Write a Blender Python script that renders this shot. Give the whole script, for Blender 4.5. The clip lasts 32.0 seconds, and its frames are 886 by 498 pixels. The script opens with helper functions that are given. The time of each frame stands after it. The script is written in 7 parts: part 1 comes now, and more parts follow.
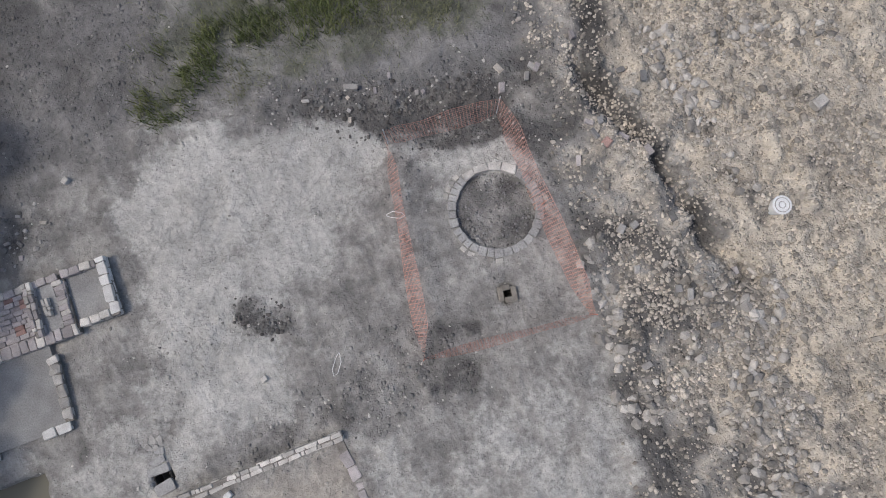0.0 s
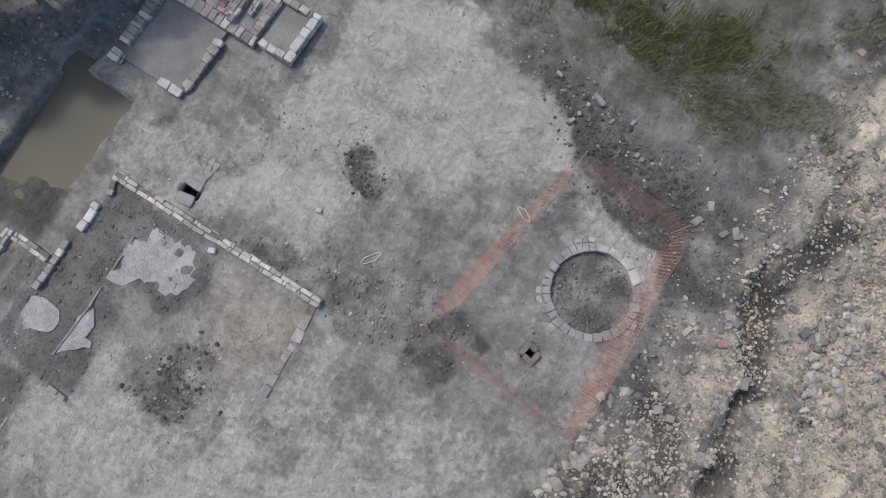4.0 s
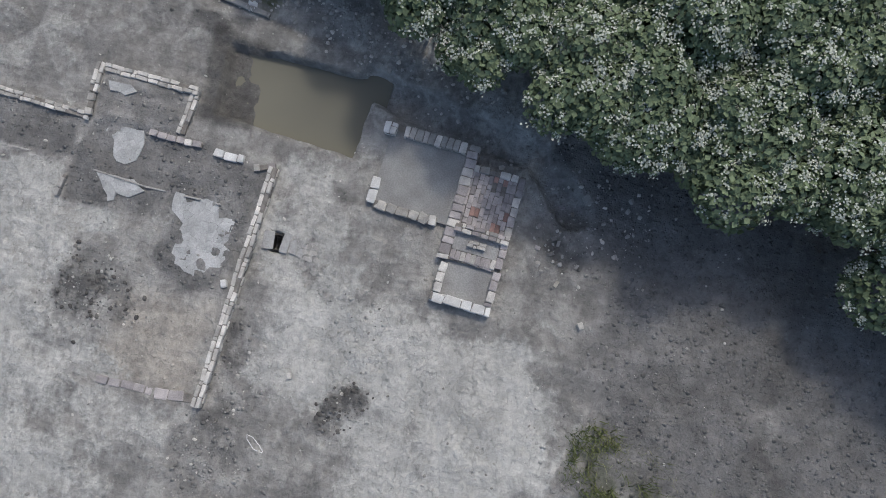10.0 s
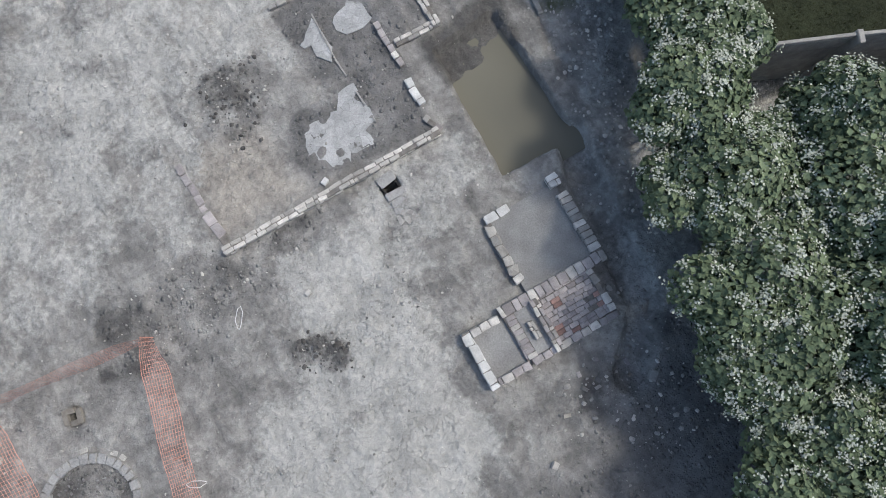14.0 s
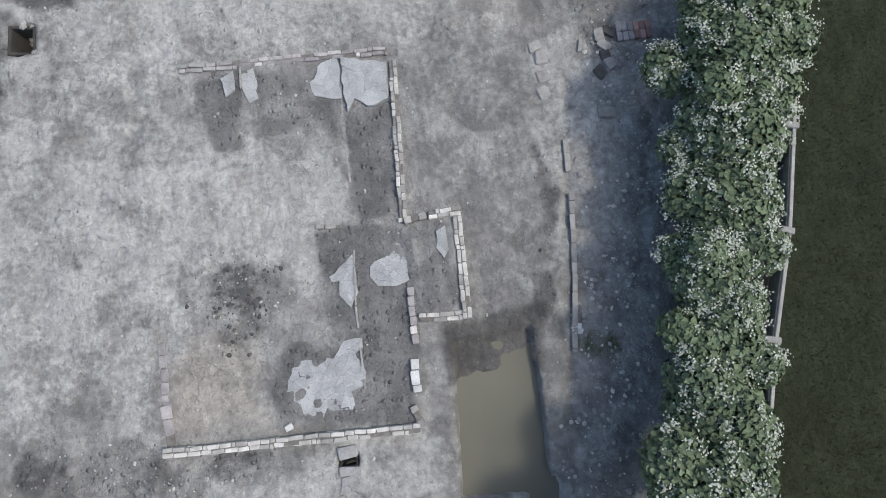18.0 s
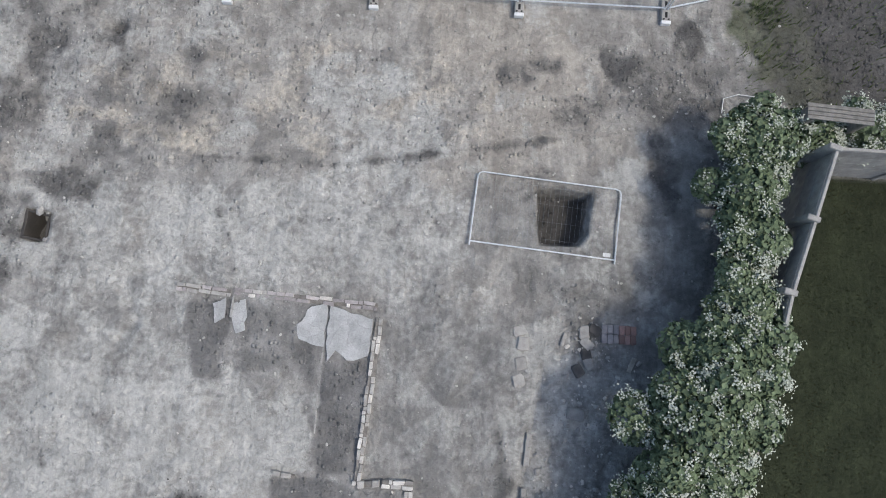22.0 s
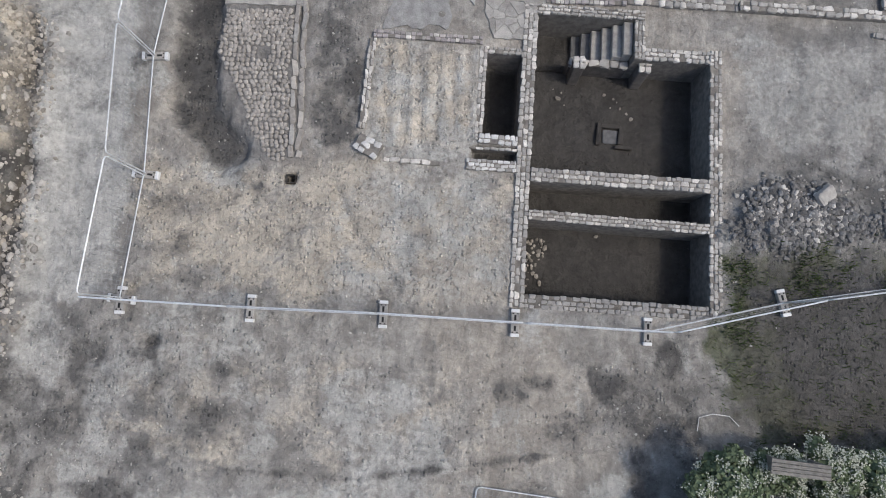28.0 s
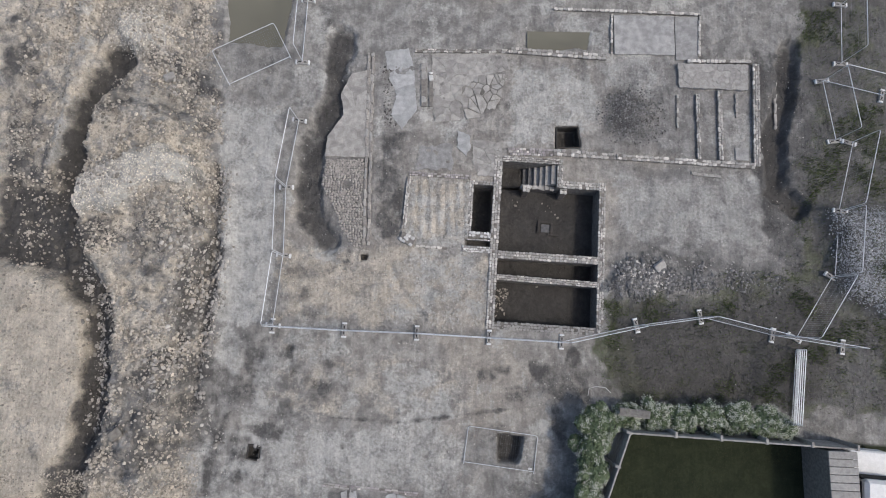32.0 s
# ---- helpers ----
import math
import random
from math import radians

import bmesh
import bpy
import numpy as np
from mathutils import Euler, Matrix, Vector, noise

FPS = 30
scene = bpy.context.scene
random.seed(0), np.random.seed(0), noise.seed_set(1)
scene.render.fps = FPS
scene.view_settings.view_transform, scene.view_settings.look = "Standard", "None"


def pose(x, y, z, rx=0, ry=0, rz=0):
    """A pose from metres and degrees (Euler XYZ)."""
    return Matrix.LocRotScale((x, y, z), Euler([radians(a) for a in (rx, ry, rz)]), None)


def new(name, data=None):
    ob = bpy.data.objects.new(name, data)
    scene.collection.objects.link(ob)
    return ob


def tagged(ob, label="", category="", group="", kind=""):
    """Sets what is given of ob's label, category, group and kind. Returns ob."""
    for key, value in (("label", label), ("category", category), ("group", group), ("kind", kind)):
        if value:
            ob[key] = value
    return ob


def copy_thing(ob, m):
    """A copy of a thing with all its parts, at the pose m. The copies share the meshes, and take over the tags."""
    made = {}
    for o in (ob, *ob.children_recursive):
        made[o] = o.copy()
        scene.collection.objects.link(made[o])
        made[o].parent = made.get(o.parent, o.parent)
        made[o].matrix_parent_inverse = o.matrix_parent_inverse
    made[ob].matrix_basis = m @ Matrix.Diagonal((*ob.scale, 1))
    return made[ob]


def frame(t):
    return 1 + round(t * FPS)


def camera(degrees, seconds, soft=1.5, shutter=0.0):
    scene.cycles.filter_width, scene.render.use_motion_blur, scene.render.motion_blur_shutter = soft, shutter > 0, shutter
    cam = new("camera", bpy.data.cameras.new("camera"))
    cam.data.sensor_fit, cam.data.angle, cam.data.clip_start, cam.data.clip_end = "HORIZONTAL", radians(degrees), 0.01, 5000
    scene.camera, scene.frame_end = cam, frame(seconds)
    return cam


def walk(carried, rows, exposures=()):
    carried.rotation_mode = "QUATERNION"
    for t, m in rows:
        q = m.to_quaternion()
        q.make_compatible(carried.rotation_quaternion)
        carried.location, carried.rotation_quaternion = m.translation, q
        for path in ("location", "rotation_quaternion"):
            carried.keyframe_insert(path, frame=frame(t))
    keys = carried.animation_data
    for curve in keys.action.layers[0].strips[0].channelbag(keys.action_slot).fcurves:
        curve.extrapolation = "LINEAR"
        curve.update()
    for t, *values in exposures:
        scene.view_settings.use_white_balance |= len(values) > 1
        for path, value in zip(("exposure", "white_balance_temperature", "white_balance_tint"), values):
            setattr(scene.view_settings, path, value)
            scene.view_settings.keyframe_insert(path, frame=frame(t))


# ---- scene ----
cam = camera(76.07, 32.0, soft=1.0)
walk(cam, [
    (0.0, pose(-10.258, -6.577, 11.885, 7.17, 0, 153.33)),
    (0.5, pose(-10.230, -6.569, 11.858, 7.17, 0, 157.66)),
    (1.0, pose(-10.122, -6.532, 11.843, 7.16, 0, 164.30)),
    (1.5, pose(-10.032, -6.475, 11.833, 7.15, 0, 171.68)),
    (2.0, pose(-9.974, -6.419, 11.837, 7.15, 0, 179.22)),
    (2.5, pose(-9.935, -6.371, 11.826, 7.14, 0, 186.52)),
    (4.5, pose(-9.729, -6.265, 11.781, 7.15, 0, 212.56)),
    (5.0, pose(-9.581, -6.394, 11.803, 7.15, 0, 217.90)),
    (5.5, pose(-9.324, -6.674, 11.820, 7.15, 0, 222.65)),
    (6.0, pose(-8.931, -7.101, 11.802, 7.16, 0, 228.63)),
    (6.5, pose(-8.438, -7.616, 11.806, 7.17, 0, 234.81)),
    (7.0, pose(-7.870, -8.118, 11.771, 7.20, 0, 240.74)),
    (7.5, pose(-7.307, -8.567, 11.777, 7.22, 0, 246.54)),
    (8.0, pose(-6.713, -8.995, 11.799, 7.25, 0, 252.40)),
    (8.5, pose(-6.104, -9.380, 11.836, 7.27, 0, 258.14)),
    (9.0, pose(-5.568, -9.678, 11.878, 7.29, 0, 265.12)),
    (9.5, pose(-5.141, -9.900, 11.900, 7.32, 0, 273.86)),
    (10.0, pose(-4.804, -10.041, 11.873, 7.33, 0, 280.61)),
    (10.5, pose(-4.603, -10.124, 11.882, 7.35, 0, 288.59)),
    (11.0, pose(-4.601, -10.089, 11.851, 7.37, 0, 297.38)),
    (11.5, pose(-4.644, -10.037, 11.884, 7.38, 0, 305.21)),
    (12.0, pose(-4.729, -9.990, 11.859, 7.40, 0, 309.94)),
    (12.5, pose(-4.806, -9.940, 11.840, 7.41, 0, 314.74)),
    (13.0, pose(-4.829, -9.839, 11.822, 7.42, 0, 318.67)),
    (13.5, pose(-4.760, -9.639, 11.759, 7.42, 0, 322.13)),
    (15.5, pose(-3.263, -7.255, 11.824, 7.42, 0, 329.62)),
    (16.0, pose(-2.701, -6.412, 11.883, 7.42, 0, 332.50)),
    (16.5, pose(-2.271, -5.577, 11.898, 7.43, 0, 335.41)),
    (17.0, pose(-1.934, -4.915, 11.927, 7.44, 0, 339.61)),
    (17.5, pose(-1.647, -4.380, 11.903, 7.45, 0, 344.59)),
    (18.0, pose(-1.425, -3.920, 11.893, 7.47, 0, 349.37)),
    (18.5, pose(-1.188, -3.427, 11.908, 7.48, 0, 353.82)),
    (19.0, pose(-0.971, -2.910, 11.947, 7.49, 0, 356.83)),
    (19.5, pose(-0.765, -2.351, 11.982, 7.50, 0, 358.07)),
    (20.0, pose(-0.560, -1.658, 12.044, 7.50, 0, 358.66)),
    (20.5, pose(-0.370, -0.762, 12.294, 7.51, 0, 359.45)),
    (21.0, pose(-0.225, 0.142, 12.627, 7.51, 0, 360.47)),
    (21.5, pose(-0.108, 1.005, 12.837, 7.52, 0, 360.93)),
    (22.0, pose(-0.031, 1.841, 12.929, 7.52, 0, 360.91)),
    (22.5, pose(0.015, 2.672, 12.980, 7.53, 0, 360.99)),
    (23.0, pose(0.037, 3.506, 13.033, 7.55, 0, 361.02)),
    (23.5, pose(0.048, 4.314, 13.026, 7.56, 0, 361.02)),
    (24.0, pose(0.032, 5.145, 13.063, 7.58, 0, 361.02)),
    (24.5, pose(-0.005, 5.952, 13.067, 7.59, 0, 361.02)),
    (25.0, pose(-0.036, 6.722, 13.068, 7.60, 0, 360.98)),
    (25.5, pose(-0.061, 7.412, 13.068, 7.61, 0, 361.01)),
    (26.0, pose(-0.106, 8.040, 13.093, 7.62, 0, 360.89)),
    (26.5, pose(-0.163, 8.647, 13.336, 7.61, 0, 360.82)),
    (28.5, pose(-0.279, 9.607, 16.665, 7.60, 0, 361.41)),
    (29.0, pose(-0.401, 9.684, 18.279, 7.59, 0, 361.08)),
    (29.5, pose(-0.409, 9.752, 19.815, 7.59, 0, 361.17)),
    (30.0, pose(-0.465, 9.811, 21.467, 7.59, 0, 361.04)),
    (30.5, pose(-0.485, 9.905, 23.111, 7.58, 0, 361.03)),
    (31.0, pose(-0.513, 9.997, 24.778, 7.58, 0, 361.02)),
    (31.5, pose(-0.536, 10.085, 26.418, 7.58, 0, 360.99)),
    (32.0, pose(-0.558, 10.190, 28.053, 7.58, 0, 361.04)),
], exposures=[(0, 0.25, 6250, 10), (5, 0.16, 6150, 8), (10, 0.3, 6100, 7), (12, 0.5, 6100, 6), (19, 0.53, 6000, 6), (26, 0.4, 6200, 8), (29, 0.28, 6200, 8), (32, 0.24, 6200, 9)])

# ---- world, sun ----
SUN_EL, SUN_AZ = radians(54), math.atan2(-0.25, 1.0)
TO_SUN = Vector((math.cos(SUN_EL) * math.cos(SUN_AZ), math.cos(SUN_EL) * math.sin(SUN_AZ), math.sin(SUN_EL)))
world = bpy.data.worlds.new("sky")
scene.world = world
world.use_nodes = True
wn = world.node_tree
sky = wn.nodes.new("ShaderNodeTexSky")
sky.sky_type, sky.sun_disc = "NISHITA", False
sky.sun_elevation, sky.sun_rotation = SUN_EL, math.pi / 2 - SUN_AZ
sky.air_density, sky.dust_density, sky.ozone_density = 1.0, 3.6, 1.0
wn.nodes["Background"].inputs["Strength"].default_value = 0.112
wn.links.new(sky.outputs[0], wn.nodes["Background"].inputs["Color"])
sun_data = bpy.data.lights.new("sun", "SUN")
sun_data.energy, sun_data.angle, sun_data.color = 1.1, radians(6), (1.0, 0.9, 0.78)
sun = new("sun", sun_data)
sun.rotation_mode = "QUATERNION"
sun.rotation_quaternion = TO_SUN.to_track_quat("Z", "Y")
sun.location = (30, -8, 20)


# ---- materials ----
def material(name, base, alt, scale=6.0, rough=0.9, bump=0.3, metal=0.0, fine=60.0, vary=0.25, bump_scale=None):
    """Two-scale mottled surface: base and alt colours by a broad noise, fine grain over it, some change from piece to piece."""
    m = bpy.data.materials.new(name)
    m.use_nodes = True
    nt = m.node_tree
    b = nt.nodes["Principled BSDF"]
    co = nt.nodes.new("ShaderNodeTexCoord")
    geo = nt.nodes.new("ShaderNodeNewGeometry")
    broad, grain = nt.nodes.new("ShaderNodeTexNoise"), nt.nodes.new("ShaderNodeTexNoise")
    broad.inputs["Scale"].default_value, broad.inputs["Detail"].default_value = scale, 6
    grain.inputs["Scale"].default_value, grain.inputs["Detail"].default_value = fine, 4
    for n in (broad, grain):
        nt.links.new(geo.outputs["Position"], n.inputs["Vector"])
    ramp = nt.nodes.new("ShaderNodeMapRange")
    ramp.inputs["From Min"].default_value, ramp.inputs["From Max"].default_value = 0.35, 0.65
    nt.links.new(broad.outputs["Fac"], ramp.inputs["Value"])
    mix = nt.nodes.new("ShaderNodeMix")
    mix.data_type = "RGBA"
    mix.inputs["A"].default_value, mix.inputs["B"].default_value = (*base, 1), (*alt, 1)
    nt.links.new(ramp.outputs["Result"], mix.inputs["Factor"])
    info = nt.nodes.new("ShaderNodeObjectInfo")
    add = nt.nodes.new("ShaderNodeMath")
    add.operation = "ADD"
    nt.links.new(info.outputs["Random"], add.inputs[0])
    nt.links.new(geo.outputs["Random Per Island"], add.inputs[1])
    fr = nt.nodes.new("ShaderNodeMath")
    fr.operation = "FRACT"
    nt.links.new(add.outputs[0], fr.inputs[0])
    val = nt.nodes.new("ShaderNodeMapRange")
    val.inputs["To Min"].default_value, val.inputs["To Max"].default_value = 1 - vary, 1 + vary
    nt.links.new(fr.outputs[0], val.inputs["Value"])
    gr = nt.nodes.new("ShaderNodeMapRange")
    gr.inputs["To Min"].default_value, gr.inputs["To Max"].default_value = 0.7, 1.3
    nt.links.new(grain.outputs["Fac"], gr.inputs["Value"])
    mul = nt.nodes.new("ShaderNodeMath")
    mul.operation = "MULTIPLY"
    nt.links.new(val.outputs["Result"], mul.inputs[0])
    nt.links.new(gr.outputs["Result"], mul.inputs[1])
    sc = nt.nodes.new("ShaderNodeVectorMath")
    sc.operation = "SCALE"
    nt.links.new(mix.outputs["Result"], sc.inputs[0])
    nt.links.new(mul.outputs[0], sc.inputs["Scale"])
    nt.links.new(sc.outputs[0], b.inputs["Base Color"])
    b.inputs["Roughness"].default_value, b.inputs["Metallic"].default_value = rough, metal
    b.inputs["Specular IOR Level"].default_value = 0.5 if rough < 0.6 else 0.2
    if bump:
        bp = nt.nodes.new("ShaderNodeBump")
        bp.inputs["Strength"].default_value, bp.inputs["Distance"].default_value = bump, 0.03
        nt.links.new((grain if bump_scale is None else broad).outputs["Fac"], bp.inputs["Height"])
        nt.links.new(bp.outputs[0], b.inputs["Normal"])
    return m


M_PALE = material("limestone", (0.63, 0.60, 0.55), (0.44, 0.415, 0.38), 5, 0.95, 0.5, vary=0.36)
M_WHITE = material("pale_dressed_stone", (0.74, 0.73, 0.70), (0.58, 0.565, 0.54), 6, 0.95, 0.3, vary=0.15)
M_BRICK = material("weathered_brick", (0.44, 0.402, 0.39), (0.34, 0.312, 0.303), 7, 0.95, 0.5, vary=0.26)
M_RED = material("red_brick", (0.40, 0.25, 0.21), (0.31, 0.21, 0.185), 7, 0.95, 0.4, vary=0.3)
M_MORTAR = material("mortar", (0.27, 0.25, 0.225), (0.18, 0.167, 0.15), 8, 1.0, 0.6, vary=0.05)
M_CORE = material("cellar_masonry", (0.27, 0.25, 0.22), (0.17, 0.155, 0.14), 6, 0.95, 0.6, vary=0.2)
M_DARKWALL = material("dark_masonry", (0.16, 0.145, 0.13), (0.10, 0.09, 0.083), 5, 0.9, 0.6, vary=0.3)
M_FLAG = material("worn_flagstone", (0.48, 0.48, 0.47), (0.37, 0.37, 0.36), 3.5, 0.95, 0.5, vary=0.12, fine=30)
M_SLATE = material("dusty_grey_screed", (0.42, 0.412, 0.395), (0.28, 0.274, 0.263), 3.2, 0.95, 0.7, vary=0.14, fine=24)
M_HUTFLOOR = material("worn_grey_mortar", (0.36, 0.355, 0.34), (0.27, 0.265, 0.255), 2.2, 1.0, 0.6, vary=0.05, fine=30)
M_DARKSCREED = material("dark_mortar", (0.22, 0.218, 0.212), (0.17, 0.168, 0.163), 3, 1.0, 0.5, vary=0.05)
M_COBBLE = material("cobble", (0.43, 0.40, 0.36), (0.33, 0.305, 0.275), 9, 0.85, 0.3, vary=0.2)
M_RUBBLE = material("rubble_stone", (0.40, 0.37, 0.32), (0.26, 0.235, 0.20), 4, 0.95, 0.4, vary=0.4)
M_DARKRUB = material("dark_rubble", (0.15, 0.14, 0.13), (0.09, 0.085, 0.08), 4, 0.95, 0.4, vary=0.4)
M_GRAVEL = material("gravel", (0.36, 0.37, 0.38), (0.28, 0.285, 0.29), 4, 0.9, 0.4, vary=0.4)
M_STEEL = material("galvanised_steel", (0.76, 0.78, 0.79), (0.62, 0.64, 0.66), 9, 0.5, 0.0, metal=0.3, vary=0.1)
M_WIRE = material("steel_wire", (0.36, 0.37, 0.38), (0.28, 0.29, 0.30), 9, 0.5, 0.0, metal=0.5, vary=0.1)
M_CONC = material("concrete", (0.42, 0.403, 0.372), (0.32, 0.305, 0.285), 6, 0.9, 0.3, vary=0.12)
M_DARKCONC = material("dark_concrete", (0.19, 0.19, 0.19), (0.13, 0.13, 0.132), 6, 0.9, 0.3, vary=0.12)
M_BLACK = material("black_rubber", (0.03, 0.03, 0.032), (0.02, 0.02, 0.02), 6, 0.8, 0.2, vary=0.1)
M_WHITEP = material("white_plastic", (0.78, 0.78, 0.77), (0.70, 0.70, 0.69), 6, 0.5, 0.1, vary=0.05)
M_NET = material("orange_plastic_net", (0.66, 0.34, 0.26), (0.58, 0.29, 0.22), 5, 0.6, 0.0, vary=0.1)
M_LEAF = material("leaf", (0.17, 0.212, 0.122), (0.11, 0.145, 0.08), 1.5, 0.75, 0.0, vary=0.3)
M_BLOSSOM = material("white_blossom", (0.52, 0.54, 0.46), (0.38, 0.41, 0.33), 3, 0.9, 0.0, vary=0.25)
M_BARK = material("bark", (0.12, 0.10, 0.08), (0.07, 0.06, 0.05), 8, 0.95, 0.6, vary=0.15)
M_GRASS = material("grass_blades", (0.11, 0.14, 0.045), (0.06, 0.085, 0.03), 1.2, 0.7, 0.0, vary=0.4)
M_DRY = material("dry_grass", (0.21, 0.215, 0.12), (0.12, 0.13, 0.07), 1.2, 0.8, 0.0, vary=0.4)
M_WOOD = material("weathered_board", (0.30, 0.285, 0.26), (0.20, 0.19, 0.17), 8, 0.9, 0.4, vary=0.2)
M_BUFF = material("buff_flagstone", (0.44, 0.42, 0.385), (0.31, 0.295, 0.272), 3.5, 0.95, 0.6, vary=0.16, fine=24)
M_CLOD = material("clay_clod", (0.46, 0.44, 0.40), (0.32, 0.305, 0.28), 5, 0.95, 0.3, vary=0.4)
M_LAWN = material("lawn_blades", (0.055, 0.053, 0.026), (0.022, 0.031, 0.013), 0.6, 0.9, 0.0, vary=0.22)
# Hearth stones are muddy; on pit sides the dark tone is painted shade.
M_MUDSHADE = material("mud_and_shade", (0.085, 0.078, 0.07), (0.05, 0.046, 0.042), 2.2, 0.6, 0.4, vary=0.05)


def water_material():
    m = bpy.data.materials.new("muddy_water")
    m.use_nodes = True
    b = m.node_tree.nodes["Principled BSDF"]
    n = m.node_tree.nodes.new("ShaderNodeTexNoise")
    n.inputs["Scale"].default_value, n.inputs["Detail"].default_value = 0.9, 3
    r = m.node_tree.nodes.new("ShaderNodeValToRGB")
    r.color_ramp.elements[0].position, r.color_ramp.elements[1].position = 0.3, 0.75
    r.color_ramp.elements[0].color, r.color_ramp.elements[1].color = (0.16, 0.153, 0.122, 1), (0.21, 0.2, 0.155, 1)
    m.node_tree.links.new(n.outputs["Fac"], r.inputs["Fac"])
    m.node_tree.links.new(r.outputs["Color"], b.inputs["Base Color"])
    b.inputs["Roughness"].default_value, b.inputs["Specular IOR Level"].default_value = 0.45, 0.06
    return m


M_WATER = water_material()


# ---- mesh helpers ----
def part(name, bm, mat, parent=None, label=""):
    me = bpy.data.meshes.new(name)
    bm.to_mesh(me)
    bm.free()
    me.materials.append(mat)
    ob = new(name, me)
    if parent is not None:
        ob.parent = parent
    return tagged(ob, label)


def mesh_of(name, verts, faces, mat, smooth=False):
    """A mesh object out of arrays: verts n x 3, faces m x k."""
    verts, faces = np.asarray(verts, np.float32), np.asarray(faces, np.int32)
    me = bpy.data.meshes.new(name)
    me.vertices.add(len(verts))
    me.vertices.foreach_set("co", verts.ravel())
    k = faces.shape[1]
    me.loops.add(faces.size)
    me.loops.foreach_set("vertex_index", faces.ravel())
    me.polygons.add(len(faces))
    me.polygons.foreach_set("loop_start", np.arange(0, faces.size, k, dtype=np.int32))
    me.polygons.foreach_set("use_smooth", np.full(len(faces), smooth))
    me.update(calc_edges=True)
    me.materials.append(mat)
    return new(name, me)


def thing(name, label, category, at=(0, 0, 0), turn=0.0, group="", kind=""):
    ob = new(name)
    ob.empty_display_size = 0.2
    ob.matrix_basis = pose(*at, 0, 0, turn)
    return tagged(ob, label, category, group, kind)


def box(bm, x0, y0, z0, x1, y1, z1, bevel=0.0):
    m = Matrix.LocRotScale(((x0 + x1) / 2, (y0 + y1) / 2, (z0 + z1) / 2), None, (abs(x1 - x0), abs(y1 - y0), abs(z1 - z0)))
    made = bmesh.ops.create_cube(bm, size=1.0, matrix=m)["verts"]
    if bevel:
        edges = list({e for v in made for e in v.link_edges})
        bmesh.ops.bevel(bm, geom=edges, offset=bevel, segments=1, affect="EDGES")
    return bm


def tube(bm, pts, r, sides=6, taper=None):
    """A bent tube through the points, with closed ends."""
    pts = [Vector(p) for p in pts]
    rings = []
    for i, p in enumerate(pts):
        d = (pts[min(i + 1, len(pts) - 1)] - pts[max(i - 1, 0)]).normalized()
        a = d.orthogonal().normalized() if i == 0 else (a - d * a.dot(d)).normalized()
        b = d.cross(a)
        rr = r if taper is None else r + (taper - r) * i / (len(pts) - 1)
        rings.append([bm.verts.new(p + (a * math.cos(2 * math.pi * k / sides) + b * math.sin(2 * math.pi * k / sides)) * rr) for k in range(sides)])
    for q, s in zip(rings, rings[1:]):
        for k in range(sides):
            bm.faces.new((q[k], q[(k + 1) % sides], s[(k + 1) % sides], s[k]))
    bm.faces.new(rings[0][::-1])
    bm.faces.new(rings[-1])
    return bm


# ---- the lie of the land ----
TABLES = {}


def vnoise(x, y, size, seed):
    if seed not in TABLES:
        TABLES[seed] = np.random.RandomState(seed).rand(256, 256)
    t = TABLES[seed]
    x, y, turn = np.asarray(x), np.asarray(y), 0.5 + 0.37 * (seed % 17)
    u, v = (x * math.cos(turn) - y * math.sin(turn)) / size + 1000.0, (x * math.sin(turn) + y * math.cos(turn)) / size + 1000.0
    i, j = np.floor(u).astype(int), np.floor(v).astype(int)
    f, g = u - i, v - j
    f, g = f * f * (3 - 2 * f), g * g * (3 - 2 * g)
    i0, j0, i1, j1 = i % 256, j % 256, (i + 1) % 256, (j + 1) % 256
    return (t[i0, j0] * (1 - f) + t[i1, j0] * f) * (1 - g) + (t[i0, j1] * (1 - f) + t[i1, j1] * f) * g


def fbm(x, y, size, octaves, seed):
    out, total, amp = 0.0, 0.0, 1.0
    for k in range(octaves):
        out = out + amp * vnoise(x, y, size / 2**k, seed + k)
        total, amp = total + amp, amp * 0.55
    return out / total - 0.5


def lumps(x, y, size, seed, fill=0.6):
    """Rounded clods of uneven height, one in each cell of a jittered grid."""
    rng = np.random.RandomState(seed)
    jx, jy, tall = rng.rand(128, 128), rng.rand(128, 128), rng.rand(128, 128)
    u, v = x / size + 640.0, y / size + 640.0
    i, j = np.floor(u).astype(int), np.floor(v).astype(int)
    out = np.zeros(np.shape(x))
    for a in (-1, 0, 1):
        for b in (-1, 0, 1):
            k, l = (i + a) % 128, (j + b) % 128
            d2 = (u - i - a - 0.15 - 0.7 * jx[k, l]) ** 2 + (v - j - b - 0.15 - 0.7 * jy[k, l]) ** 2
            out = np.maximum(out, tall[k, l] * np.clip(1 - d2 / (fill * (0.4 + 0.6 * jx[l, k])) ** 2, 0, 1) ** 0.7)
    return out


def step01(v):
    v = np.clip(v, 0, 1)
    return v * v * (3 - 2 * v)


